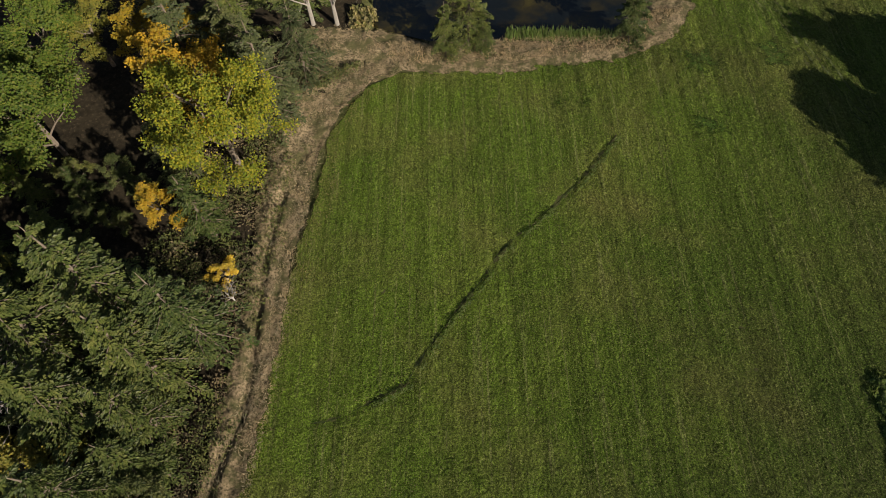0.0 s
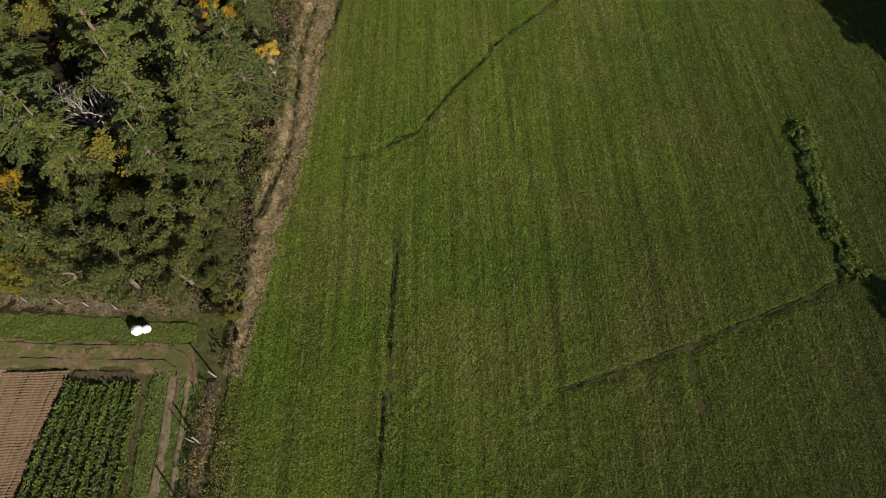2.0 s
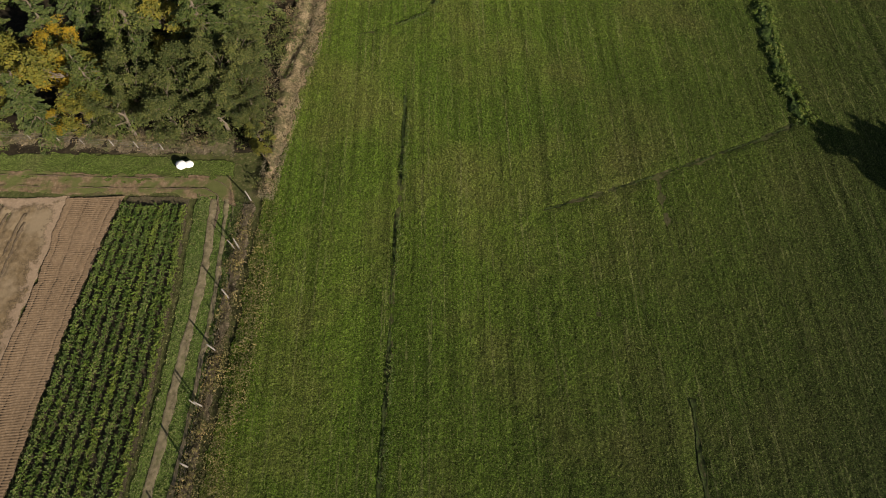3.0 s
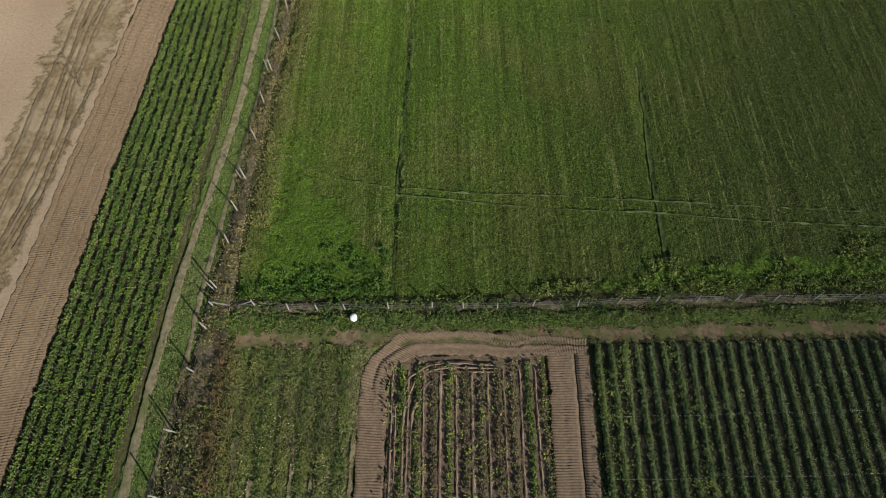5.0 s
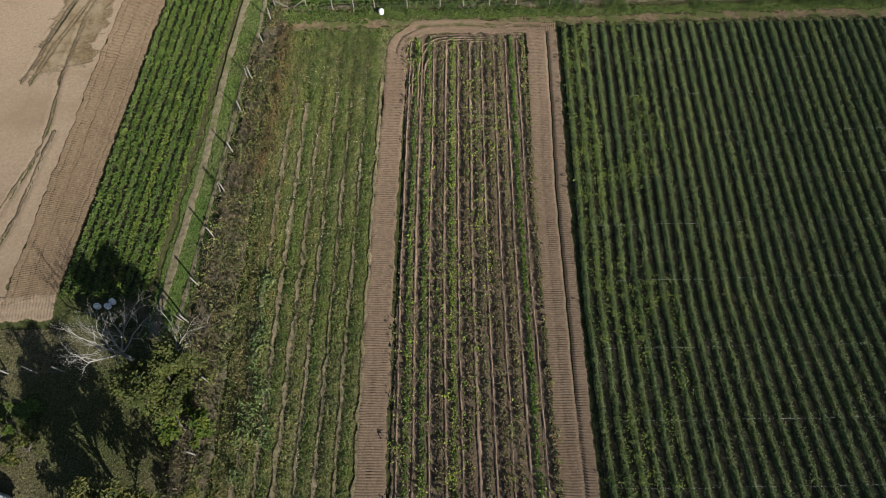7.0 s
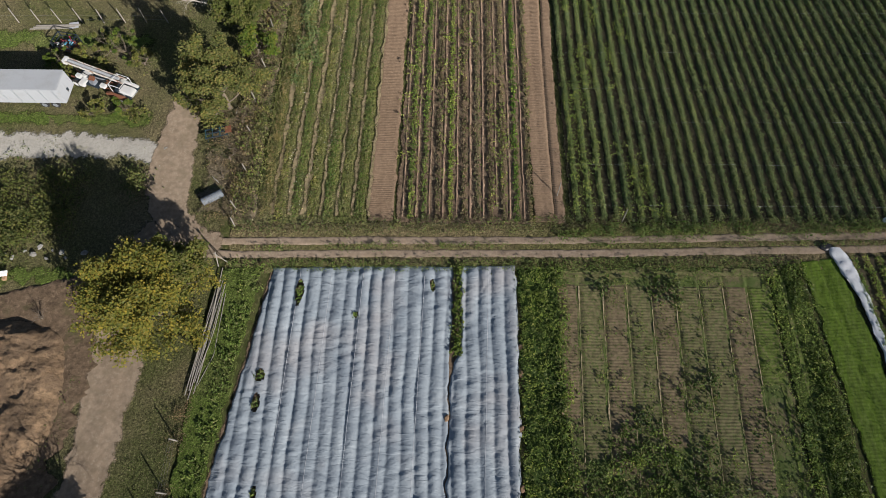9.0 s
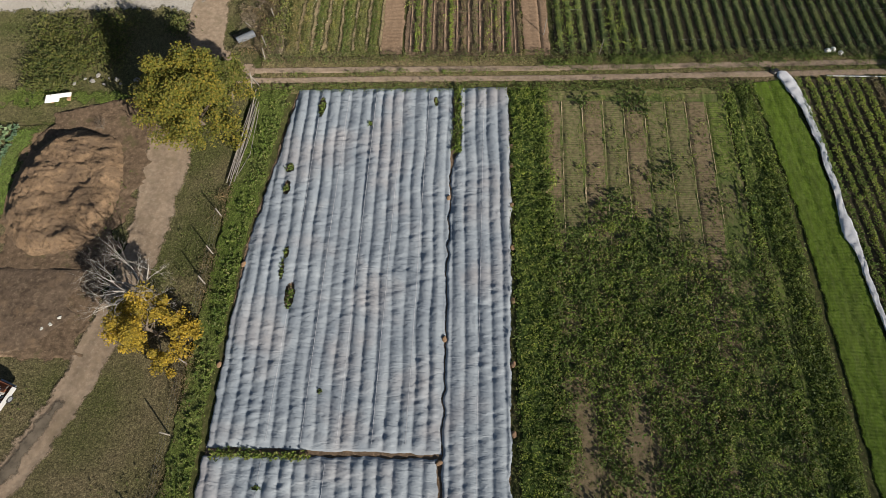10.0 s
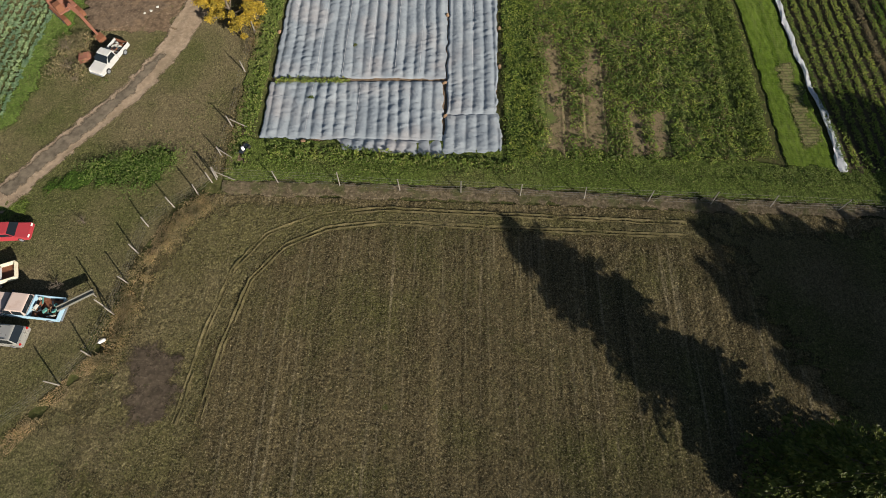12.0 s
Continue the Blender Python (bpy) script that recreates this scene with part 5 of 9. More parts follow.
def off_furrows(x, y):
    return np.min([line_dist(x, y, f) for f in FURROWS[:5] + MOWN], axis=0) > 0.36


edge70 = [(float(at_y(MEADOW_EDGE, q)) + 0.2, float(q)) for q in np.linspace(-51, 66, 120)]
edge70b = [(46.0, float(q)) for q in np.linspace(-51, 66, 120)]
tufts("grass", scatter(120000, edge70, edge70b, lambda x, y: off_furrows(x, y) & (vnoise(x / 0.4, y / 20, 51) + 0.3 * vnoise(x * 2, y * 2, 52) > 0.50), 11), M["blade"], "short mown green grass blades of the meadow", "grass", (0.07, 0.17), 0.42, 0.6, 0.03, 12)
stub_l = [(-23.5, -172), (-26, -176), (-27.5, -181), (-30, -188), (-33, -196), (-36, -204)]
stub_r = [(34, -174), (34, -178), (34, -184), (34, -190), (34, -196), (34, -204)]
tufts("stubble", scatter(90000, stub_l, stub_r, lambda x, y: (np.min([line_dist(x, y, w) for w in WHEELS], axis=0) > 0.36) & (np.hypot((x + 25.8) / 2.6, (y + 189) / 4) > 0.9 + 0.4 * fbm(x, y, 5)) & (vnoise(x / 0.45, y / 9, 151) + 0.3 * vnoise(x * 2, y * 2, 152) > 0.42), 13), M["tan_stubble"], "brown stubble and dead grass of the mown field", "stubble", (0.07, 0.16), 0.4, 0.6, 0.02, 14)
tufts("grass", scatter(24000, stub_l, stub_r, lambda x, y: fbm(x / 6, y / 6, 52) > 0.55, 15), M["blade"], "thin green regrowth among the stubble", "grass", (0.05, 0.12), 0.45, 0.6, 0.03, 16)
tufts("dry_grass", scatter(15000, DRY_L, DRY_R, lambda x, y: (fbm(x / 1.6, y / 2.2, 64) > 0.40) & (line_dist(x, y, DITCH) > 0.22), 17), M["dryblade"], "tall tan dry grass on the bank", "dry grass", (0.18, 0.45), 0.08, 0.9, 0.15, 18)
tufts("dry_grass", scatter(16000, edge70[:104], [(x + 3.2, y) for x, y in edge70[:104]], lambda x, y: np.random.default_rng(171).random(len(x)) ** 1.6 * 3.0 < 2.2 - (x - at_y(MEADOW_EDGE, y)) + 1.4 * (fbm(x / 2, y / 3, 65) - 0.5), 172), M["straw"], "straw-coloured grass fringe of the meadow", "dry grass", (0.08, 0.2), 0.25, 0.9, 0.05, 173)
tufts("dry_grass", scatter(9000, [(-8, 57), (8, 57), (20, 57), (25, 61)], [(-4, 53.4), (8, 53.6), (20, 54.6), (28, 61)], None, 19), M["dryblade"], "tan dry grass round the pond", "dry grass", (0.2, 0.5), 0.08, 0.8, 0.15, 20)
weeds(scatter(160, [(-10.2, 59.6), (-10.2, 63)], [(-7.6, 59.6), (-7.6, 63)], None, 241), "brown and olive growth at the pond corner", (0.2, 0.5), "straw", 242, 8, 0.25, 0.0, 0.8)
weeds(scatter(60, [(-13.9, 49.6), (-8.9, 53.2)], [(-13.3, 51.0), (-8.6, 54.2)], None, 243), "dark shrubs in a hollow of the dry bank", (0.14, 0.28), "leaf_dull", 244, 16, 0.3, 0.3, 1.0)
tufts("reeds", scatter(1600, [(7.5, 58.4), (19.5, 57.6)], [(7.5, 57.2), (19.5, 56.6)], None, 21), M["weed"], "yellow-green reeds at the water's edge", "reeds", (0.8, 1.5), 0.10, 0.2, -0.4, 22)
tufts("dry_grass", scatter(7000, [(-22, -51.3), (50, -51.3)], [(-22, -53), (50, -53.2)], None, 23), M["brush"], "dead grey grass under the cross fence", "dry grass", (0.1, 0.26), 0.2, 0.8, 0.03, 24)
tufts("dry_grass", scatter(9000, [(-25.4, -171.3), (-28.6, -174.3), (-29.6, -180), (-31.3, -186), (-38, -195)], [(-24.4, -171.5), (-27.6, -174.8), (-28.7, -180), (-30.2, -186.5), (-37, -196)], lambda x, y: fbm(x / 1.2, y / 1.2, 103) > 0.43, 25), M["dryblade"], "tan dry grass in clumps along the yard fence", "dry grass", (0.07, 0.19), 0.22, 1.0, 0.03, 26)
tufts("dry_grass", scatter(3500, [(-23.4, -169.2), (40, -171.9)], [(-23.4, -171), (40, -173.4)], None, 27), M["brush"], "brown grass beneath the wire fence", "dry grass", (0.08, 0.2), 0.25, 0.6, 0.05, 28)

YARD_LANE = [(-29.2, -102), (-29.2, -113), (-28.6, -120), (-29.9, -127.5), (-29.6, -139.5), (-31.0, -147.3), (-32.6, -153), (-36.5, -160), (-41, -166), (-46, -173), (-75, -197)]
# leafy weeds beside the furrows
fr = np.concatenate([along(FURROWS[0], 700) + (0.34, -0.30), along(FURROWS[1], 700) + (0.36, 0)])
fr = fr[fbm(fr[:, 0] * 0.35, fr[:, 1] * 0.35, 91) > 0.52] + np.random.default_rng(92).normal(0, 0.12, fr[fbm(fr[:, 0] * 0.35, fr[:, 1] * 0.35, 91) > 0.52].shape)
weeds(fr, "yellow-green weeds beside the drainage furrow", (0.1, 0.2), "weed", 93, 4, 0.1, 0.05)
weeds(scatter(900, [(-20, -51), (-19.8, -45)], [(-7.4, -51), (-7.4, -43.5)], lambda x, y: y < -53.5 + 13 * fbm(x / 2, y / 2, 53) * vnoise(x * 1.2, y * 1.2, 54) ** 0.4, 31), "lush leafy clover by the fence corner", (0.12, 0.24), "crop_bright", 32, 6, 0.14, 0.05, 1.2)
weeds(scatter(1300, [(5, -51.2), (50, -51.2)], [(5, -46), (50, -47)], lambda x, y: fbm(x / 2.5, y / 2, 54) > 0.36 + 0.06 * (y + 51.5) + 0.02 * np.clip(14 - x, 0, 9), 33), "bushy green weeds along the meadow fence", (0.12, 0.24), "weed", 34, 7, 0.14, 0.05, 1.2)
weeds(scatter(500, [(33.2, 0.8), (32.9, 8), (33.6, 18)], [(35.2, 1.2), (34.3, 8), (35.2, 18)], lambda x, y: vnoise(x * 0.7, y * 0.6, 5) > 0.3, 35), "bushy green growth along the ditch", (0.14, 0.28), "weed_light", 36, 9, 0.15, 0.05, 1.3)
weeds(scatter(1100, [(-21, -53), (50, -53.2)], [(-21, -54.4), (50, -54.2)], None, 37), "grassy weeds of the headland", (0.08, 0.18), "fading", 38, 3, 0.16, 0.03, 1.7)
weeds(scatter(2600, [(-22, -51.4), (50, -51.4)], [(-22, -53.4), (50, -53.4)], lambda x, y: fbm(x / 1.6, y / 1.2, 99) > 0.42, 301), "mixed weeds along the cross fence", (0.1, 0.24), "weed", 302, 5, 0.14, 0.04, 1.3)
weeds(scatter(1800, [(-22.4, -116.8), (50, -115)], [(-22.4, -118.3), (50, -116.4)], None, 39), "green weeds along the farm road", (0.08, 0.2), "fading", 40, 4, 0.16, 0.03, 1.7)
weeds(scatter(700, [(-20, -116.9), (50, -115.1)], [(-20, -118.0), (50, -116.2)], lambda x, y: fbm(x / 2, y, 56) > 0.46, 139), "brown dead stems along the farm road", (0.1, 0.26), "brushdark", 140, 6, 0.22, 0.03, 1.2, "brush", 0.25)
weeds(scatter(1100, [(7, -116.9), (50, -115.4)], [(7, -118.2), (50, -116.9)], lambda x, y: fbm(x / 2.2, y, 155) > 0.4, 339), "leafy green weeds at the foot of the brassicas", (0.1, 0.24), "weed", 340, 7, 0.2, 0.04, 1.3)
weeds(scatter(900, [(-21, -119.4), (50, -117.6)], [(-21, -119.8), (50, -118)], lambda x, y: fbm(x / 3, y, 55) > 0.4, 41), "grass between the wheel tracks", (0.08, 0.18), "weed", 42, 4, 0.12)
weeds(scatter(1300, [(-22, -120.9), (28, -119.8)], [(-22, -121.8), (28, -121)], None, 43), "green weeds beside the covered beds", (0.08, 0.2), "weed", 44, 4, 0.16, 0.03, 1.7)
weeds(scatter(520, [(-20.6, -121.5), (-22.0, -138), (-22.6, -150), (-23.0, -168)], [(-18.6, -121.2), (-20.6, -138), (-21.2, -150), (-21.6, -168)], None, 45), "leafy weeds along the fabric's west edge", (0.12, 0.26), "weed", 46, 7, 0.14, 0.05, 1.2)
weeds(scatter(1500, [(3.6, -121), (3.5, -140), (3.3, -167)], [(6.8, -121), (7.2, -140), (6.4, -167)], None, 47), "dense leafy weeds beside the fabric", (0.11, 0.22), "crop_lane", 48, 10, 0.19, 0.05, 1.8)
weeds(scatter(900, [(3.6, -121), (3.5, -140), (3.3, -167)], [(6.8, -121), (7.2, -140), (6.4, -167)], None, 147), "pale weeds among the dense growth", (0.10, 0.2), "weed_light", 148, 7, 0.17, 0.08, 1.8)
def overgrown(x, y, seed):
    """How thickly weeds cover the lower beds, 0 to 1: bare by the road and in patches at the foot, rank along both sides."""
    wob = fbm(x / 2.6, y / 3.4, seed) - 0.5
    open_top = np.clip((y + 138.5 + 10 * wob + 0.25 * np.abs(x - 13)) / 5.0, 0, 1) * (x > 7.4 + 2 * wob) * (x < 25.4)
    foot = np.zeros(np.shape(x))
    for a, b, c, d in ((8.6, 1.5, -160, 9), (12.4, 1.7, -158.5, 8), (16.2, 1.0, -164, 4), (18.6, 1.1, -164, 3.5)):
        foot = np.maximum(foot, np.exp(-((x - a) / b) ** 2 - ((y - c) / d) ** 4))
    foot = np.clip((foot + 1.3 * wob - 0.42) / 0.25, 0, 1)
    east = np.where((x > 19.6) & (x < 24.2), 0.3, 0.0)
    return np.clip(1.0 - 0.93 * open_top - 1.0 * foot - east, 0, 1)


def grows(x, y, seed, amount):
    lump = 0.62 * vnoise(x / 0.9, y / 1.1, seed) + 0.38 * vnoise(x / 2.8, y / 3.2, seed + 1)
    return lump > 1.0 - amount * overgrown(x, y, seed)


BED_L, BED_R = [(6.4, -120.8), (6.2, -166.9)], [(25.3, -120.6), (25.6, -166.9)]
weeds(scatter(3400, BED_L, BED_R, lambda x, y: grows(x, y, 56, 0.70), 49), "leafy weeds overgrowing the beds", (0.14, 0.28), "weed", 50, 8, 0.19, 0.04, 2.0)
weeds(scatter(2600, BED_L, BED_R, lambda x, y: grows(x, y, 57, 0.70), 51), "bright leafy weeds among the beds", (0.13, 0.26), "weed_light", 52, 8, 0.17, 0.04, 2.0)
weeds(scatter(2000, BED_L, BED_R, lambda x, y: grows(x, y, 65, 0.56) & (y < -128), 96), "brownish dying weeds among the beds", (0.10, 0.2), "brush", 97, 5, 0.2)
weeds(scatter(1900, BED_L, BED_R, lambda x, y: grows(x, y, 78, 0.74), 431), "pale green weeds scattered over the beds", (0.10, 0.24), "weed", 432, 8, 0.24, 0.03, 2.0)
weeds(scatter(1500, [(9, -144), (8.5, -166.9)], [(24.5, -144), (25, -166.9)], lambda x, y: grows(x, y, 59, 0.66), 453), "yellow-green weeds spread over the lower beds", (0.12, 0.24), "weed_light", 454, 8, 0.2, 0.05, 2.0)
weeds(scatter(620, BED_L, BED_R, lambda x, y: (y < -133) & (vnoise(x / 1.6, y / 1.9, 85) > 0.66), 433), "rank dark green clumps on the beds", (0.16, 0.32), "crop_lane", 434, 10, 0.26, 0.05, 1.6)
clumps = np.concatenate([np.random.default_rng(60 + k).normal(0, w, (n, 2)) + (a, b) for k, (a, b, w, n) in enumerate(((15.6, -122.9, 0.8, 34), (16.6, -123.4, 0.5, 14), (11.1, -122.8, 0.6, 16), (17.4, -131.2, 1.0, 30), (14.5, -139.0, 1.0, 34), (17.0, -137.4, 0.9, 26)))])
weeds(clumps, "dark green volunteer plants on the open beds", (0.16, 0.34), "crop_dark", 436, 8, 0.2, 0.06, 1.2)
weeds(scatter(650, [(7.2, -123.5), (7.4, -142)], [(24.5, -123.5), (24, -142)], lambda x, y: fbm(x / 1.4, y / 2.5, 438) > 0.47 + 0.012 * (y + 132), 437), "small weeds dotted over the open beds", (0.1, 0.2), "weed", 438, 6, 0.16, 0.03, 1.3)
weeds(scatter(900, [(-20.0, -44), (-19.6, -34), (-18.7, -22), (-17.9, -7)], [(-18.0, -44), (-17.6, -34), (-16.8, -22), (-16.2, -7)], lambda x, y: fbm(x / 1.2, y / 3, 79) > 0.44, 441), "dry tan fringe of the meadow", (0.08, 0.2), "straw", 442, 6, 0.35, 0.03, 1.0)
tufts("grass", scatter(20000, BED_L, BED_R, lambda x, y: (fbm(x / 3, y / 5, 66) > 0.40) & (overgrown(x, y, 66) + 0.5 * vnoise(x * 0.6, y * 0.3, 67) > 0.34), 98), M["weed_light"], "fine green seedlings scattered on the beds", "seedlings", (0.07, 0.16), 0.6, 0.7, 0.03, 99)
weeds(scatter(1500, [(24.6, -121.2), (24.6, -137), (24.9, -166.6)], [(28.0, -120.4), (28.7, -137), (29.0, -166.4)], lambda x, y: (fbm(x / 1.2, y / 5, 58) > 0.34) & (np.abs(x - 26.05) > 0.32) & (x > 25.6 + 0.3 * fbm(x, y / 2, 8)), 53), "rank dark green weeds in the narrow strip", (0.12, 0.24), "crop_lane", 54, 8, 0.2, 0.04, 1.3)
weeds(scatter(900, [(24.6, -121.2), (24.6, -137), (24.9, -166.6)], [(28.0, -120.4), (28.7, -137), (29.0, -166.4)], lambda x, y: (np.abs(x - 26.05) > 0.32) & (np.abs(x - 24.15) > 0.32), 153), "green weeds in the narrow strip", (0.12, 0.24), "weed_light", 154, 7, 0.18, 0.04, 1.3)
tufts("young_crop", scatter(13000, [(28.0, -120), (29.3, -137), (29.7, -157), (29.7, -167.4)], [(31.3, -119.5), (32.5, -127), (33.4, -140), (33.9, -157), (34.5, -168)], None, 55), M["crop_bright"], "fine bright green young cover crop", "cover crop", (0.05, 0.12), 0.4, 0.5, 0.04, 56)
weeds(scatter(1800, [(-21, -166.6), (40, -168)], [(-21, -168), (40, -170)], None, 57), "grassy weeds of the south headland", (0.08, 0.18), "weed", 58, 4, 0.16, 0.03, 1.7)
weeds(scatter(600, [(-19.5, -165), (4, -167.2)], [(-19.5, -166.6), (4, -168)], None, 59), "yellow-green weeds at the fabric's foot", (0.14, 0.3), "weed", 60, 5)
weeds(scatter(900, [(-38.3, -168.0), (-36, -169.8), (-31, -171)], [(-34, -166.5), (-30.5, -165.5), (-27.5, -166.4)], None, 61), "dark green nettles in the yard", (0.09, 0.2), "weed", 62, 5, 0.35, 0.03, 1.6)
weeds(scatter(2200, [(-24.3, -6), (-24.2, -23.4), (-25.3, -40), (-26.4, -58.2), (-27.5, -75.3)], [(-20.0, -6.5), (-20.6, -23.4), (-21.8, -40), (-23.4, -58.2), (-24.2, -75.3)],
              lambda x, y: np.min([line_dist(x, y, w) for w in LANE_TRACKS], axis=0) > 0.5, 63), "short grass of the farm lane", (0.06, 0.14), "fading", 64, 3, 0.12, 0.03, 0.6)
weeds(scatter(1500, [(-23.6, -57), (-24, -75), (-24.6, -90), (-23, -116)], [(-20.6, -57), (-20.9, -75), (-21.4, -90), (-21.0, -116)], None, 65), "brown dead brush beside the posts", (0.16, 0.42), "brushdark", 66, 7, 0.28, 0.05, 1.0, "brush", 0.16)
weeds(scatter(1300, [(-22.6, -60), (-22.8, -90), (-22.0, -116)], [(-17.4, -60), (-18.4, -90), (-18.2, -116)], lambda x, y: fbm(x / 0.8, y / 5, 187) > 0.46, 465), "straw-coloured dry stems at the plot edge", (0.1, 0.26), "straw", 466, 7, 0.22, 0.05, 1.2, "brush", 0.2)
weeds(scatter(280, [(-20.9, -54.6), (-20.7, -66), (-21.0, -74)], [(-19.7, -54.2), (-19.6, -66), (-20.2, -74)], None, 165), "rust-brown dead stems edging the flower plot", (0.2, 0.5), "rustbrush", 166, 9, 0.22, 0.08, 0.7, "brush", 0.14)
weeds(scatter(1800, [(-19.9, -7), (-20.4, -23.4), (-21.7, -40), (-22.4, -55)], [(-18.6, -7), (-19.5, -23.4), (-20.6, -40), (-21, -55)], None, 67), "brown dead brush along the post fence", (0.1, 0.28), "brushdark", 68, 5, 0.2, 0.04, 1.1, "brush", 0.2)
weeds(scatter(1000, [(-23.4, -57), (-23.8, -75), (-24.2, -90), (-22.8, -116)], [(-20.2, -57), (-20.4, -75), (-20.8, -90), (-20.5, -116)], lambda x, y: fbm(x / 1.6, y / 2.6, 87) > 0.48, 461), "olive weeds growing through the brush", (0.1, 0.28), "fading", 462, 6, 0.3, 0.05, 1.3)
weeds(scatter(900, [(-20.0, -7), (-20.5, -23.4), (-21.8, -40), (-22.6, -55)], [(-18.4, -7), (-19.2, -23.4), (-20.2, -40), (-20.6, -55)], lambda x, y: fbm(x / 1.2, y / 2.2, 88) > 0.44, 471), "tan and olive weeds under the posts", (0.08, 0.22), "straw", 472, 6, 0.25, 0.04, 1.1)
weeds(scatter(450, [(-22, -57), (-22.5, -90), (-21.8, -116)], [(-20, -57), (-20.6, -90), (-20.4, -116)], None, 69), "dark green bramble in the brush", (0.12, 0.26), "leaf_dull", 70, 9, 0.32, 0.06, 1.3)
weeds(scatter(800, [(-23.9, -130), (-24.0, -150), (-24.7, -168.5)], [(-22.7, -130), (-23.0, -150), (-23.2, -168.5)], lambda x, y: fbm(x / 1.5, y / 3, 189) > 0.42, 175), "brown dead grass along the yard fence", (0.08, 0.22), "brushdark", 176, 6, 0.22, 0.03, 1.2, "brush", 0.25)
weeds(scatter(2600, [(-50, -89.5), (-50, -168)], [(-24, -89.5), (-24.5, -168)], lambda x, y: (fbm(x / 5, y / 5, 60) > 0.5) & ~((x < -34) & (y < -124) & (y > -150)) & (line_dist(x, y, YARD_LANE) > 2.6), 71), "scattered grass tufts in the yard", (0.08, 0.2), "blade", 72, 3, 0.2, 0.03, 0.6)
weeds(scatter(1200, [(-46, -112), (-46, -122)], [(-31.5, -112), (-31.5, -121)], lambda x, y: fbm(x / 4, y / 4, 61) > 0.45, 73), "dark bramble thicket in the yard", (0.14, 0.3), "leaf_dull", 74, 11, 0.45, 0.1, 1.3)
weeds(scatter(420, [(-47, -112.4), (-47, -119.8)], [(-37, -112.4), (-37, -119.6)], None, 173), "tangled olive bramble heap in the yard", (0.14, 0.28), "leaf_olive", 174, 14, 0.55, 0.15, 1.3)
weeds(scatter(500, [(-45, -98), (-45, -106)], [(-33, -98), (-33, -106)], lambda x, y: fbm(x / 3, y / 3, 62) > 0.5, 75), "weeds round the parked machines", (0.14, 0.3), "leaf_olive", 76, 6, 0.3, 0.1)
weeds(scatter(1100, [(-75, 1.2), (-44, 0.8), (-24, -0.6)], [(-75, 2.8), (-44, 2.4), (-22, 1.0)], None, 77), "brown brush along the woodland fence", (0.1, 0.28), "brush", 78, 6, 0.3, 0.06, 1.2, "brush", 0.22)

# ---- crop rows: one object a row ----
def crop_row(line, step, mat, size, label, group, name="crop_row", leaves=7, gap=0.0, seed=1, height=0.12, spread=0.2):
    r = np.random.default_rng(seed)
    ln = float(np.sum(np.linalg.norm(np.diff(np.array(line), axis=0), axis=1)))
    p = along(line, max(2, int(ln / step)))
    p = p[r.random(len(p)) >= gap]
    if not len(p):
        return None
    p = p + r.normal(0, 0.07, p.shape)
    big = np.repeat(r.uniform(0.7, 1.25, len(p)), leaves)
    p = np.repeat(p, leaves, axis=0)
    a = r.uniform(0, 2 * np.pi, len(p))
    rad = spread * big * np.sqrt(r.random(len(p)))
    c = np.column_stack([p[:, 0] + rad * np.cos(a), p[:, 1] + rad * np.sin(a), height * r.uniform(0.25, 1.15, len(p)) * (1.15 - 0.5 * (rad / spread) ** 2) + 0.05])
    way = np.column_stack([np.cos(a), np.sin(a), r.uniform(-0.1, 1.2, len(p))])
    lng = r.uniform(*size, len(p)) * big
    ob = new(name, Geo().cards(c, way, lng, lng * 0.62, 0.25, r).mesh(name, M[mat]))
    return tagged(ob, label, "crop row", group, "stuff")


for i in range(9):
    u = (i + 0.5) / 9
    a, b = along(CROP_L, 60), along(CROP_R, 60)
    line = a * (1 - u) + (b - np.array([0.15, 0])) * u
    crop_row(line[1:], 0.16, "crop_lane" if i % 3 else "weed", (0.13, 0.26), "row of dark green leafy vegetables in bare soil", "leafy rows by the lane", seed=200 + i, leaves=15, spread=0.33, height=0.28)
for i in range(38):
    # the rows fan out a little towards the road
    top = [(x + i * gap, y) for x, gap, y in ((9.5, 1.03, -55.6), (8.95, 1.03, -75), (8.5, 1.045, -87), (8.6, 1.10, -98), (8.9, 1.14, -107), (9.1, 1.16, -116.3))]
    crop_row(top, 0.13, "crop_blue", (0.08, 0.16), "straight row of blue-green brassicas in dark soil", "brassica rows", seed=300 + i, leaves=15, gap=0.02, spread=0.27, height=0.38)
    mid = along(top, 60)
    patch("crop_row", [(q[0] - 0.27, q[1]) for q in mid], [(q[0] + 0.27, q[1]) for q in mid], (0.09, 0.16), lambda x, y, u, s: 0.28 * np.sin(np.pi * u) ** 0.6 * (0.55 + 0.8 * fbm(x / 0.22, y / 0.22, 190)), M["rowcore"], "dense lower leaves of a brassica row", "crop row", 0.02, 0.12, kind="stuff", rim=0.0, seed=310 + i)
weeds(scatter(1500, [(9.2, -56), (8.8, -76), (8.4, -116)], [(18, -56), (17.6, -76), (17.4, -116)], lambda x, y: fbm(x / 1.6, y / 6, 169) > 0.47 + 0.02 * (x - 9), 305), "yellow-green weeds among the first brassica rows", (0.10, 0.2), "weed_light", 306, 7, 0.2, 0.3, 1.1)
for i in range(7):
    x = -19.3 + i * 1.47
    crop_row([(x, -56), (x - 0.2, -80), (x - 0.4, -116.5)], 0.15, ("straw", "fading", "weed", "fading", "weed", "fading", "weed")[i], (0.10, 0.22), "row of fading flowers and weeds", "flower rows", "flower_row", 10, 0.12, 400 + i, 0.24, 0.38)
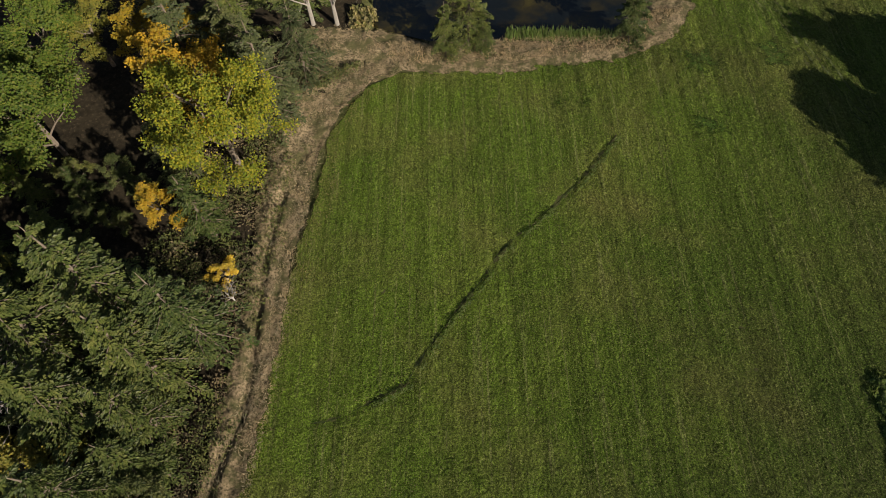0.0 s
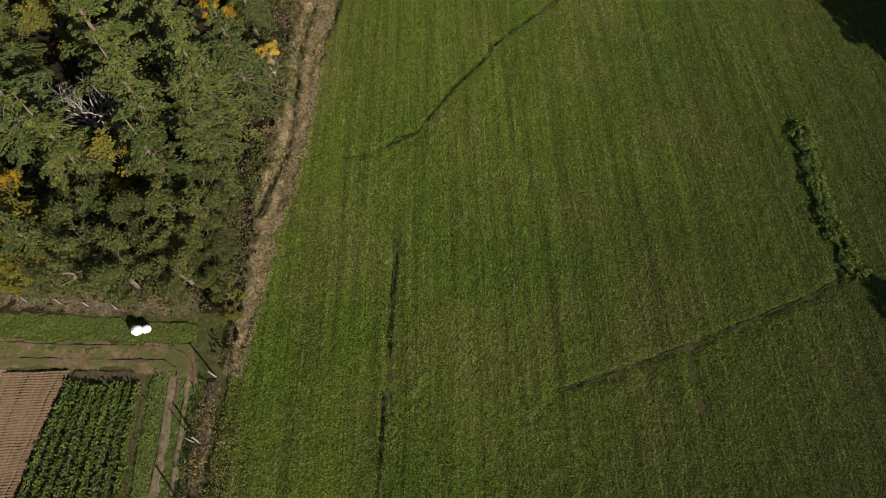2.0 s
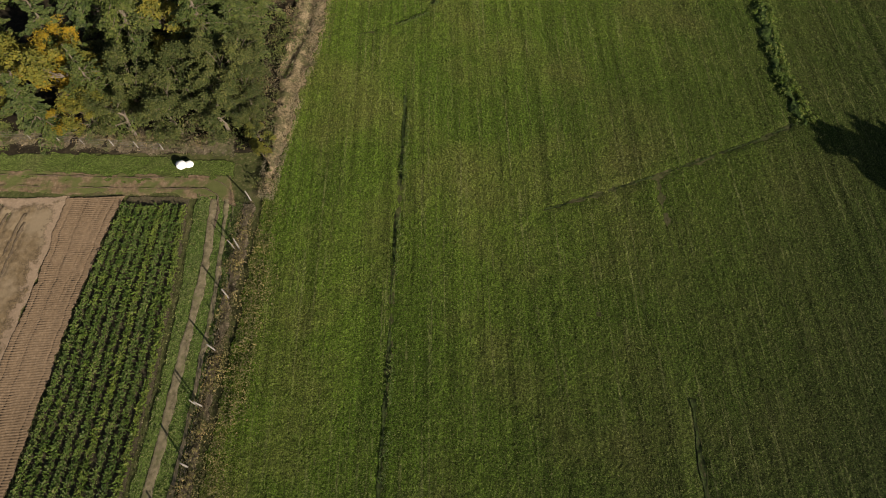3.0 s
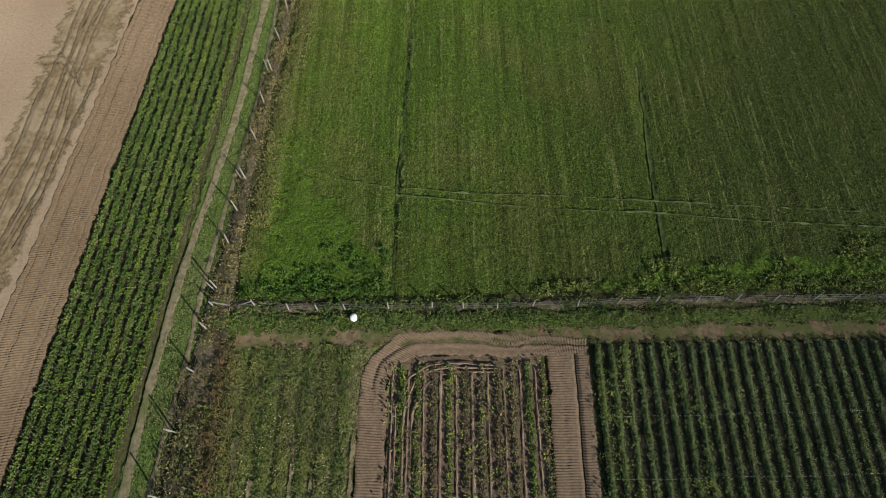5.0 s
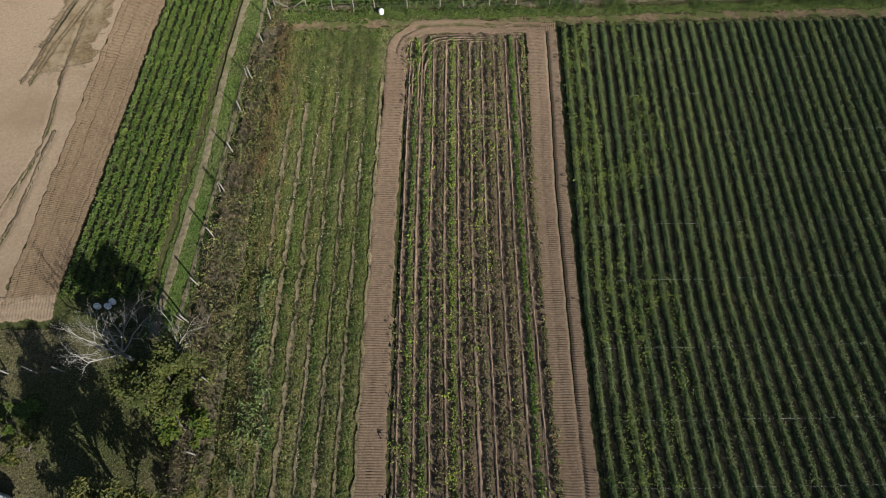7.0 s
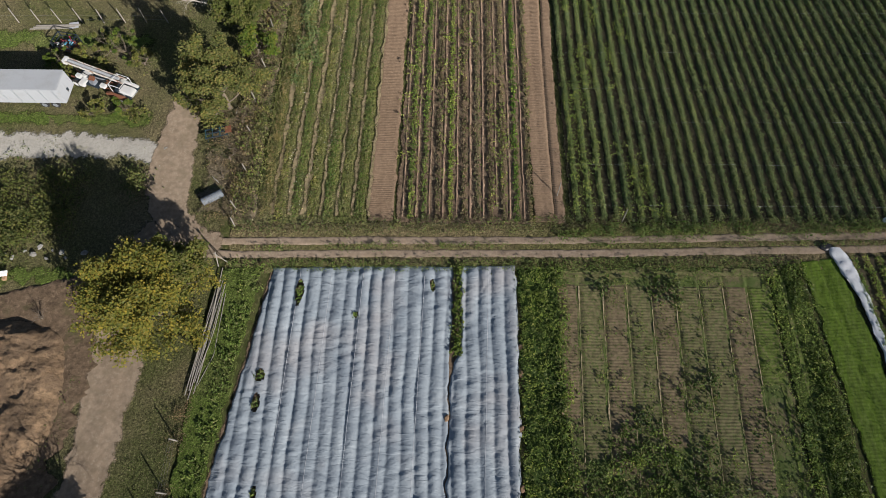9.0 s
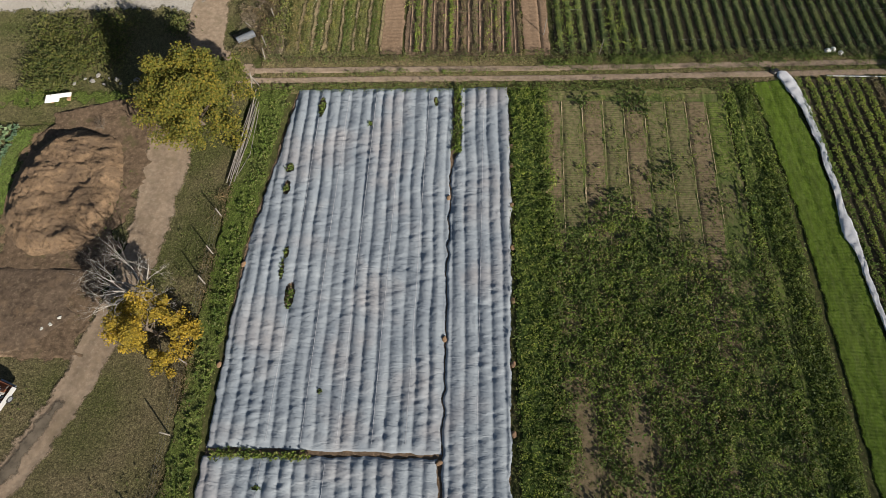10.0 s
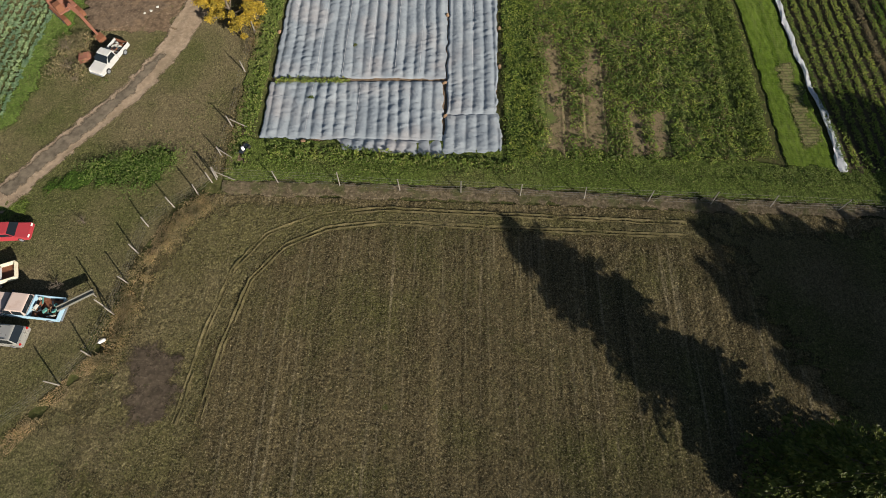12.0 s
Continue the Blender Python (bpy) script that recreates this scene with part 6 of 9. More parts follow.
PATH_X = [-18.55 + k * 1.47 for k in range(7)]


def off_path(x, y):
    d = np.min([np.abs(x - q + np.clip((-76 - y) / 40, 0, 1) * 0.3) for q in PATH_X], axis=0)
    return (d > 0.34) | (y > -64)


weeds(scatter(11000, [(-20.2, -55.4), (-20.4, -116)], [(-9.9, -55.4), (-10.4, -116)], lambda x, y: (fbm(x / 1.5, y / 7, 67) > 0.34 + 0.06 * np.clip((-70 - y) / 40, 0, 1)) & off_path(x, y), 401), "green weeds filling the flower plot", (0.06, 0.14), "fading", 402, 4, 0.16, 0.02, 1.7)
weeds(scatter(2600, [(-20.0, -55.4), (-20.2, -100)], [(-9.9, -55.4), (-10.4, -100)], lambda x, y: (fbm(x / 1.3, y / 4, 167) > 0.42 + 0.1 * np.clip((-70 - y) / 25, 0, 1)) & off_path(x, y), 407), "fresh green weeds in the flower plot", (0.08, 0.17), "weed", 408, 5, 0.17, 0.03, 1.5)
weeds(scatter(2200, [(-20.2, -58), (-20.4, -116)], [(-9.9, -58), (-10.4, -116)], lambda x, y: (fbm(x / 1.2, y / 9, 68) > 0.5) & off_path(x, y), 403), "dead grey stems in the flower plot", (0.1, 0.24), "brush", 404, 4, width=0.3)
for i in range(10):
    x = -6.0 + i * 1.225
    green = i in (0, 1, 3, 8)
    crop_row([(x, -57), (x - 0.3, -80), (x - 0.2, -116.5)], 0.13, ("crop_bright" if i == 8 else "weed_light") if green else ("brush" if i % 2 else "brushdark"), (0.11, 0.24), "green row between cleared soil ridges" if green else "row of dead brown stems between ridges", "half-cleared rows", "crop_row", 8, 0.12 if green else 0.2, 500 + i, 0.2, 0.22)
    crop_row([(x + 0.1, -57), (x - 0.2, -80), (x - 0.1, -116.5)], 0.5, "brush" if green else "weed", (0.12, 0.26), "scattered plants between cleared soil ridges", "half-cleared rows", "crop_row", 6, 0.35, 520 + i, 0.16, 0.3)
weeds(scatter(1100, [(-7, -57), (-7.4, -116.5)], [(5, -57), (4.9, -116.5)], lambda x, y: fbm(x / 0.7, y / 10, 86) > 0.54 + 0.02 * np.clip(x + 4, 0, 6), 451), "bright green weeds among the half-cleared rows", (0.12, 0.26), "weed_light", 452, 6, 0.2)
weeds(scatter(1500, [(-7, -57), (-7.4, -116.5)], [(5, -57), (4.9, -116.5)], lambda x, y: fbm(x / 1.0, y / 8, 69) > 0.5, 405), "dry stems among the half-cleared rows", (0.12, 0.28), "brush", 406, 4, width=0.3)
for i in range(16):
    x = 35.2 + i * 1.1
    crop_row([(x - 2.6, -119.5), (x - 0.9, -140), (x, -167.6)], 0.18, ("weed_light", "crop_bright", "weed_light", "brush")[i % 4] if i > 5 else "weed_light", (0.14, 0.26), "bright green leafy row in dark soil", "rows beyond the rolled cover", "crop_row", 13, 0.03, 600 + i, 0.24, 0.34)
for i in range(9):
    x = -47.2 - i * 0.8
    crop_row([(x + 1.6, -126.5), (x + 0.3, -140), (x - 0.8, -164)], 0.3, "cabbage", (0.24, 0.42), "row of pale blue-green cabbages", "cabbage rows", "cabbage_row", 8, 0.03, 700 + i, 0.15, 0.25)
weeds(scatter(420, [(-18.6, -84), (-19.0, -101)], [(-16.6, -84), (-16.9, -101)], lambda x, y: fbm(x / 1.1, y / 2.4, 77) > 0.52, 421), "dark blue-green clumps in the flower plot", (0.14, 0.3), "crop_blue", 422, 8, 0.3, 0.08, 1.0)
petals = scatter(1500, [(-20, -60), (-20.4, -116)], [(-10.2, -60), (-10.6, -116)], lambda x, y: fbm(x / 1.4, y / 6, 63) > 0.5, 81)
tufts("flower_heads", petals, M["petal"], "small pale flower heads in the fading plot", "flowers", (0.05, 0.10), 0.9, 0.8, 0.32, 82)

# ---- trees ----
def limb(geo, start, way, length, radius, depth, r, tips, bend=0.35, sides=6, shrink=0.62, forks=(2, 4)):
    """A tapering, bending limb that forks; gathers its tips."""
    n = 4 if depth else 2
    pts, d = [np.array(start, float)], np.array(way, float)
    d /= np.linalg.norm(d)
    for _ in range(n):
        d = d + r.normal(0, bend * 0.3, 3)
        d /= np.linalg.norm(d)
        pts.append(pts[-1] + d * length / n)
    end = radius * (0.55 if depth else 0.25)
    geo.tube(pts, np.linspace(radius, end, n + 1), 5 if depth > 1 else 3, cap=False)
    if depth == 0:
        tips.append((pts[-1], d))
        tips.append((pts[1], d))
        return
    for k in range(r.integers(*forks) + 1):
        at = pts[r.integers(2, len(pts))]
        w = d + r.normal(0, 0.55, 3) + np.array([0, 0, 0.12])
        limb(geo, at, w, length * shrink * r.uniform(0.8, 1.2), end * 0.75, depth - 1, r, tips, bend, sides - 1, shrink, forks)


def broadleaf(label, height, radius, leaf, seed, leaves=5500, leaf_size=(0.2, 0.38), m=None, name="tree", trunk_mat="bark", low=0.3, clump=0.55, limbs=11, per=60):
    r = np.random.default_rng(seed)
    t = thing(name, label, "tree", m)
    g, tips = Geo(), []
    top = height * 0.6
    trunk = np.array([[0, 0, -0.1], [0.05, 0.02, top * 0.3], [r.normal(0, 0.15), r.normal(0, 0.15), top * 0.65], [r.normal(0, 0.3), r.normal(0, 0.3), top]])
    rad = 0.016 * height + 0.05
    g.tube(along(trunk, 8), np.linspace(rad * 1.2, rad * 0.5, 8), 8, cap=False)
    for k in range(limbs):
        f = r.uniform(low, 1.0)
        at = along(trunk, 20)[int(f * 19)]
        a = k * 2.4 + r.uniform(-0.4, 0.4)
        up = 0.25 + 0.9 * f
        limb(g, at, (math.cos(a), math.sin(a), up), radius * (1.1 - 0.35 * f) * 0.62, rad * 0.42 * (1.25 - 0.5 * f), 2, r, tips)
    part("trunk", g, M[trunk_mat], t, smooth=True)
    tp = np.array([q[0] for q in tips])
    tp = tp[r.permutation(len(tp))[:max(12, leaves // per)]]
    k = r.integers(0, len(tp), leaves)
    wide = (clump * r.uniform(0.55, 1.3, len(tp)))[k][:, None]
    d = r.normal(0, 1, (leaves, 3)) + np.array([0, 0, 0.35])
    d /= np.linalg.norm(d, axis=1)[:, None]
    c = tp[k] + d * wide * r.uniform(0.35, 1.05, (leaves, 1)) * np.array([1, 1, 0.7])
    way = d * np.array([1, 1, 0.3]) + r.normal(0, 0.45, (leaves, 3)) - np.array([0, 0, 0.25])
    ln = r.uniform(*leaf_size, leaves)
    part("crown", Geo().cards(c, way, ln, ln * 0.75, 0.2, r), M[leaf], t)
    return t


def conifer(label, height, radius, leaf, seed, whorls=15, m=None, bare=0.08, droop=0.35, sprays=95, name="conifer", taper=0.8, vary=(0.55, 1.2), thick=0.62):
    r = np.random.default_rng(seed)
    t = thing(name, label, "conifer", m)
    g = Geo()
    g.tube([[0, 0, -0.1], [0.03, 0, height * 0.4], [0, 0.05, height]], [0.02 * height + 0.04, 0.014 * height, 0.02], 8, cap=False)
    cs, ws, ls = [], [], []
    for i in range(whorls):
        f = (i + r.random()) / whorls
        z0 = height * (bare + (0.99 - bare) * f)
        reach = radius * (1 - f) ** taper * r.uniform(0.8, 1.12) + 0.25
        for k in range(6 if f < 0.85 else 3):
            a = r.uniform(0, 2 * np.pi)
            ln = reach * r.uniform(*vary)
            z = z0 + r.normal(0, height * 0.02)
            tt = np.linspace(0, 1, 6)
            rise = 0.35 - droop * (1 - f)
            path = np.column_stack([np.cos(a) * ln * tt, np.sin(a) * ln * tt, z + ln * (rise * tt - 0.28 * tt ** 2)])
            g.tube(path[[0, 2, 5]], np.linspace(0.05 * ln ** 0.5, 0.01, 3), 3, cap=False)
            n = int(1.35 * sprays * (0.35 + ln / radius * 0.75))
            s = r.random(n) ** 0.7
            side = r.uniform(-1, 1, n) * (1.08 - s) * 0.5 * ln + r.normal(0, 0.05, n)
            px = np.array([np.interp(s, tt, path[:, q]) for q in range(3)]).T
            out, cross = np.array([np.cos(a), np.sin(a), 0]), np.array([-np.sin(a), np.cos(a), 0])
            cs.append(px + cross * side[:, None] + np.column_stack([np.zeros((n, 2)), -0.12 * np.abs(side) + r.normal(0, 0.05, n)]))
            ws.append(out + cross * np.sign(side)[:, None] * r.uniform(0.3, 1.0, (n, 1)) + r.normal(0, 0.22, (n, 3)) - np.array([0, 0, 0.12]))
            ls.append(r.uniform(0.17, 0.36, n) * (0.75 + 0.25 * radius / 4))
    part("trunk", g, M["bark"], t, smooth=True)
    c, w, l = np.concatenate(cs), np.concatenate(ws), np.concatenate(ls)
    part("crown", Geo().cards(c, w, l, l * thick, 0.2, r), M[leaf], t)
    return t


def bare_tree(label, height, seed, m=None, lean=(0, 0), mat="pale_bark", spread=1.0, name="bare_tree", limbs=7, depth=3, fine=1.0):
    r = np.random.default_rng(seed)
    t = thing(name, label, "bare tree", m)
    g, tips = Geo(), []
    top = np.array([lean[0] * 0.3, lean[1] * 0.3, height * 0.35])
    g.tube(along([[0, 0, -0.1], top * 0.5, top], 5), np.linspace(0.05 + 0.02 * height, 0.03 + 0.014 * height, 5), 7, cap=False)
    part("trunk", g, M[mat], t, smooth=True)
    for k in range(limbs):
        b = Geo()
        a = k * 2 * np.pi / limbs + r.uniform(-0.3, 0.3)
        limb(b, top * r.uniform(0.6, 1.0), (spread * math.cos(a) + lean[0], spread * math.sin(a) + lean[1], r.uniform(0.6, 1.4)), height * 0.36, (0.007 * height + 0.02) * fine, depth, r, tips, 0.4, 5, 0.6 if depth == 3 else 0.66, (2, 4))
        part("branch", b, M[mat], t, smooth=True)
    return t


def at(x, y, turn=0.0, size=1.0, z=-0.05):
    return pose(x, y, z, 0, 0, turn) @ Matrix.Diagonal((size, size, size, 1))


def plant_copies(first, places):
    """More trees like the first, each at (x, y, turn, size)."""
    for x, y, turn, size in places:
        c = copy_thing(first, at(x, y, turn, 1.0))
        c.scale = (size, size, size * (0.94 + 0.12 * ((x * 7 + y * 3) % 1)))


fir_a = conifer("tall dense dark green fir", 15, 4.2, "needle", 1, m=at(-22.5, 19.0))
fir_b = conifer("broad full green fir with drooping boughs", 13, 4.4, "needle", 2, 13, m=at(-19.8, 22.0), droop=0.45)
fir_c = conifer("dark green densely needled young fir", 9.5, 3.2, "needle", 3, 12, m=at(-21.9, 11.8), sprays=80)
larch = conifer("tall grey-green airy conifer", 13.5, 4.4, "needle_grey", 4, 16, m=at(-16.4, 45.8), sprays=90)
plant_copies(fir_a, [(-26.5, 15.2, 50, 1.12), (-24.0, 9.5, 120, 0.92), (-31.5, 10.5, 200, 1.05), (-30.0, 20.5, 250, 1.2), (-25.6, 23.5, 310, 1.15), (-36.0, 14.0, 10, 1.2), (-41, 20, 80, 1.0), (-46, 10, 170, 1.1), (-52, 22, 30, 1.1), (3.2, 55.6, 90, 0.8),
                     (-17.5, 62.5, 33, 1.1), (-22, 57, 60, 1.0)])
plant_copies(fir_b, [(-22.2, 15.0, 70, 0.85), (-33.5, 3.2, 220, 0.85), (-38.5, 9.0, 300, 0.9), (-29.4, 25.6, 20, 1.0), (-45, 27, 110, 1.0), (-49, 4.5, 110, 0.9), (-50, 36, 0, 1.1)])
plant_copies(fir_c, [(-29.5, 6.6, 130, 0.9), (-21.0, 32.4, 160, 1.05),
                     (-40, 2.2, 10, 0.9), (-46, 1.9, 70, 0.9), (0.6, 55.2, 20, 0.7), (4.6, 54.9, 100, 0.62), (20.8, 56.6, 10, 0.85)])
plant_copies(fir_c, [(-36, 33, 10, 0.6), (-39, 37, 80, 0.62), (-34.2, 37.2, 150, 0.55), (-40.8, 31.2, 220, 0.6), (-37.8, 28.6, 300, 0.65), (-33.0, 31.0, 40, 0.55)])
plant_copies(larch, [(-24.5, 39.5, 30, 0.8), (-20.5, 51.5, 100, 1.0), (-14.5, 52.5, 220, 0.8), (-30, 58, 220, 1.0), (-26, 52, 20, 1.0)])
poplar = broadleaf("tall poplar turning yellow-green", 16.5, 7.2, "leaf_lime", 21, 19000, (0.14, 0.28), at(-19.6, 39.6), clump=1.1)
golden = broadleaf("maple in golden autumn leaf", 14, 5.4, "leaf_orange", 22, 10500, (0.16, 0.3), at(-24.4, 45.8), clump=0.75)
green_tree = broadleaf("broad green woodland tree", 12, 5.2, "leaf_green", 23, 13000, (0.17, 0.32), at(-38.2, 42.5), clump=1.0)
lime_tree = broadleaf("yellow-green leafy woodland tree", 9, 3.4, "leaf_maple", 24, 7500, (0.14, 0.27), at(-27.9, 11.2), clump=0.6)
gold_small = broadleaf("small golden autumn woodland tree", 7.5, 2.6, "leaf_orange", 25, 4200, (0.14, 0.26), at(-24.6, 33.4), clump=0.5)
olive_tree = broadleaf("dull grey-green woodland tree with small leaves", 8.6, 3.7, "leaf_dull", 26, 9000, (0.13, 0.25), at(-22.6, 5.6), clump=0.6)
plant_copies(olive_tree, [(-33, 35, 0, 0.5), (-31, 38.4, 80, 0.5), (-29.6, 33, 160, 0.42), (-35, 38.6, 240, 0.5), (-32, 30.6, 300, 0.45), (-28.4, 37.0, 20, 0.42), (-21.2, 8.6, 60, 0.8), (-25.8, 4.2, 90, 1.0), (-24.6, 7.6, 300, 0.95), (-29.5, 3.4, 130, 1.0), (-31.6, 1.6, 210, 0.8), (-27.0, 1.6, 280, 0.85), (-22.4, 1.8, 330, 0.85), (-20.3, 4.4, 70, 0.68), (-20.0, 1.2, 150, 0.55), (-32.4, 9.6, 20, 1.0)])
broadleaf("small bright yellow shrub at the wood's edge", 3.4, 1.5, "leaf_gold", 27, 1800, (0.13, 0.24), at(-18.9, 27.8), name="bush", low=0.1, clump=0.35)
broadleaf("yellowing shrub beside the dry bank", 3.2, 1.6, "leaf_maple", 28, 1800, (0.13, 0.24), at(-19.0, 0.6), name="bush", low=0.1, clump=0.35)
plant_copies(green_tree, [(-43.5, 36, 90, 1.0), (-45, 47, 200, 1.1), (-40, 53, 20, 1.0)])
plant_copies(lime_tree, [(-36.5, 4.6, 70, 1.15), (-34.6, 1.8, 190, 0.8), (-39.5, 29.0, 100, 1.1), (-36.5, 55.0, 250, 1.1), (-42.5, 5.5, 250, 1.1), (-18.4, -1.6, 130, 0.3)])
plant_copies(golden, [(-28.5, 53.5, 80, 0.9), (-38.0, 7.6, 160, 0.72), (-35.2, 5.2, 20, 0.55)])
plant_copies(gold_small, [(-37.6, 2.2, 200, 0.7)])
aspen = bare_tree("pale bare aspen with fine branches", 11, 31, at(-31.8, 16.6), spread=0.6, limbs=6)
plant_copies(aspen, [(-34.0, 18.0, 120, 0.9), (-18.0, 25.6, 40, 0.33), (-38, 17, 40, 0.8)])
for x, y, k in ((-14.6, 60.6, 131), (-11.8, 60.4, 132)):
    bare_tree("tall grey-barked tree at the pond corner", 12, k, at(x, y), spread=0.5, limbs=6, mat="post")

# yard trees
broadleaf("round maple turning yellow beside the lane", 8.4, 4.5, "leaf_turning", 41, 42000, (0.14, 0.27), at(-27.0, -125.9), low=0.15, clump=0.95, limbs=26, per=70)
broadleaf("small dark green tree under the yellowing maple", 6.4, 3.0, "leaf_olive", 47, 11000, (0.14, 0.26), at(-24.6, -122.6), low=0.1, clump=0.6, per=90)
broadleaf("half-bare maple with thinning green leaves", 8.6, 4.1, "leaf_thin", 42, 20000, (0.14, 0.26), at(-24.8, -104.2), low=0.15, clump=0.65, limbs=16, per=90)
broadleaf("green tree among dead branches", 8.2, 3.4, "leaf_olive", 43, 17000, (0.15, 0.28), at(-24.0, -94.4), low=0.15, clump=0.6, per=75)
broadleaf("green bush beside the lane fence", 4.2, 2.2, "leaf_green", 44, 1700, (0.2, 0.34), at(-23.0, -97.2), low=0.1)
bare_tree("bleached dead tree with spreading branches", 6.7, 51, at(-28.6, -91.6), (-0.25, 0.1), spread=0.9, depth=4, fine=1.25)
bare_tree("bare grey shrub by the posts", 5.5, 52, at(-24.3, -91.4), (0.2, 0.1), spread=0.9, limbs=6)
bare_tree("large bleached dead tree beside the mound", 7.0, 53, at(-27.6, -144.6), (-0.3, 0.15), spread=1.0, limbs=8, depth=4, fine=1.25)
broadleaf("golden autumn maple beside the dead tree", 5.0, 3.4, "leaf_amber", 54, 13000, (0.13, 0.25), at(-26.5, -147.6), low=0.1, clump=0.62, limbs=15, per=75)
conifer("large dense leafy evergreen at the field edge", 12.8, 5.2, "leaf_ever", 61, 48, pose(24.3, -196.0, -0.05, 0, -4, 0), 0.03, 0.3, 66, "evergreen_tree", 0.45, (0.86, 1.04), 0.75)
far_tree = broadleaf("tall dense tree beyond the field", 16.6, 6.9, "leaf_green", 62, 12000, (0.9, 1.5), at(49.6, -202.6), low=0.05, clump=1.8)
plant_copies(far_tree, [(53.4, -208.8, 50, 1.12), (54.4, -203.6, 110, 1.0), (56.8, -197.8, 80, 0.9), (60, -206, 200, 1.05), (65, -199, 140, 1.05), (60, -192, 10, 0.8), (66, -186, 10, 0.8), (50.6, -176.2, 10, 0.6), (57.5, 26.8, 140, 0.75), (60.6, 36.6, 10, 0.78), (66, 34, 60, 0.9), (62, 19.5, 60, 0.78), (64, 11, 20, 0.75), (70, 28, 140, 0.9), (56.2, -20.6, 30, 0.72), (62, -24, 60, 0.72), (64, -14, 90, 0.7)])
plant_copies(fir_a, [(62.6, 35.3, 0, 1.0), (66.5, 32.0, 50, 1.05), (61.6, 22.3, 100, 0.98), (61.2, 14.0, 150, 0.9), (64.6, 18.0, 20, 1.0), (63.5, 8.6, 220, 0.85), (66, 4, 300, 0.85)])
weeds(scatter(2600, [(-27, 0), (-25, 14), (-25, 30), (-24, 44), (-20, 58)], [(-18.2, 0), (-17.6, 14), (-16.8, 30), (-16, 44), (-12, 57)], lambda x, y: fbm(x / 3, y / 3, 70) > 0.46, 801), "brown and green undergrowth below the trees", (0.12, 0.28), "brushdark", 802, 9, 0.35, 0.1)
weeds(scatter(1500, [(-30, 0), (-28, 14), (-27, 30), (-26, 44)], [(-18, 0), (-17.4, 14), (-16.6, 30), (-15.8, 46)], lambda x, y: fbm(x / 3, y / 3, 71) > 0.5, 803), "green shrubs under the woodland edge", (0.12, 0.26), "leaf_dull", 804, 14, 0.4, 0.2)
weeds(scatter(230, [(-19, -5), (-18, 14), (-17, 30), (-15, 46)], [(-17.6, -5), (-16.4, 14), (-15, 30), (-12.4, 46)], lambda x, y: fbm(x / 2, y / 2, 72) > 0.5, 805), "dark shrubs on the dry bank", (0.12, 0.26), "leaf_dull", 806, 12, 0.3, 0.15, 1.0)

for k, (x, y, h, w) in enumerate(((-39.0, -96.8, 1.8, 1.9), (-36.6, -97.4, 2.0, 2.2), (-34.8, -98.6, 1.7, 1.8), (-43.5, -98.6, 1.3, 1.4), (-41.6, -97.6, 1.2, 1.2), (-35.5, -104.6, 0.9, 1.2), (-38.5, -105.0, 0.8, 1.3))):
    broadleaf("low leafy thicket beside the parked machines", h, w, ("leaf_olive", "leaf_green")[k % 2], 90 + k, 900, (0.14, 0.28), at(x, y, k * 70), name="bush", low=0.05, clump=0.3)

weeds(scatter(260, [(-44.5, -151), (-44.5, -157)], [(-40.6, -151), (-40.6, -157)], lambda x, y: fbm(x / 1.5, y / 1.5, 104) > 0.45, 811), "dry grey-brown brush beside the pickup", (0.14, 0.34), "brush", 812, 9, 0.35, 0.12, 1.0, "brush", 0.2)
weeds(scatter(1500, [(-24.9, -170.8), (-28.4, -173.4), (-30.0, -180), (-31.8, -187)], [(-23.4, -172.0), (-26.6, -174.9), (-28.0, -180), (-29.2, -187.6)], lambda x, y: fbm(x / 1.4, y / 1.4, 105) > 0.43, 813), "brown dead brush at the stubble's edge", (0.1, 0.24), "brush", 814, 7, 0.25, 0.05, 1.1, "brush", 0.22)

# ---- fences ----
def post_geo(h, r=0.045, sides=6, lean=(0, 0)):
    return Geo().tube([[0, 0, -0.15], [lean[0] * 0.5, lean[1] * 0.5, h * 0.5], [lean[0], lean[1], h]], [r * 1.1, r, r * 0.95], sides)


def fence(label, places, height=1.65, wires=(), radius=0.055, wire_r=0.008, braces=(), seed=1):
    """Posts at (x, y), wires from post to post, slanting braces at some posts."""
    r = np.random.default_rng(seed)
    t = thing("fence", label, "fence")
    meshes = [post_geo(height * k, radius, 6, (r.normal(0, 0.04), r.normal(0, 0.04))).mesh("post", M["post"], True) for k in (0.94, 1.0, 1.05)]
    for i, (x, y) in enumerate(places):
        p = new("post", meshes[i % 3])
        p.parent, p.matrix_basis = t, pose(x, y, 0, r.normal(0, 1.5), r.normal(0, 1.5), r.uniform(0, 360))
    for i, dx, dy in braces:
        x, y = places[i]
        part("brace", Geo().tube([[x + dx, y + dy, -0.05], [x + dx * 0.06, y + dy * 0.06, height * 0.72]], radius * 0.8, 6), M["post"], t)
    for h in wires:
        g = Geo()
        pts = []
        for (ax, ay), (bx, by) in zip(places[:-1], places[1:]):
            for u in (0, 0.33, 0.66):
                pts.append([ax + (bx - ax) * u, ay + (by - ay) * u, h + (r.normal(0, 0.03) if u else 0) - (0.03 if u else 0)])
        pts.append([*places[-1], h])
        part("wire", g.tube(pts, wire_r, 3), M["wire"], t)
    return t


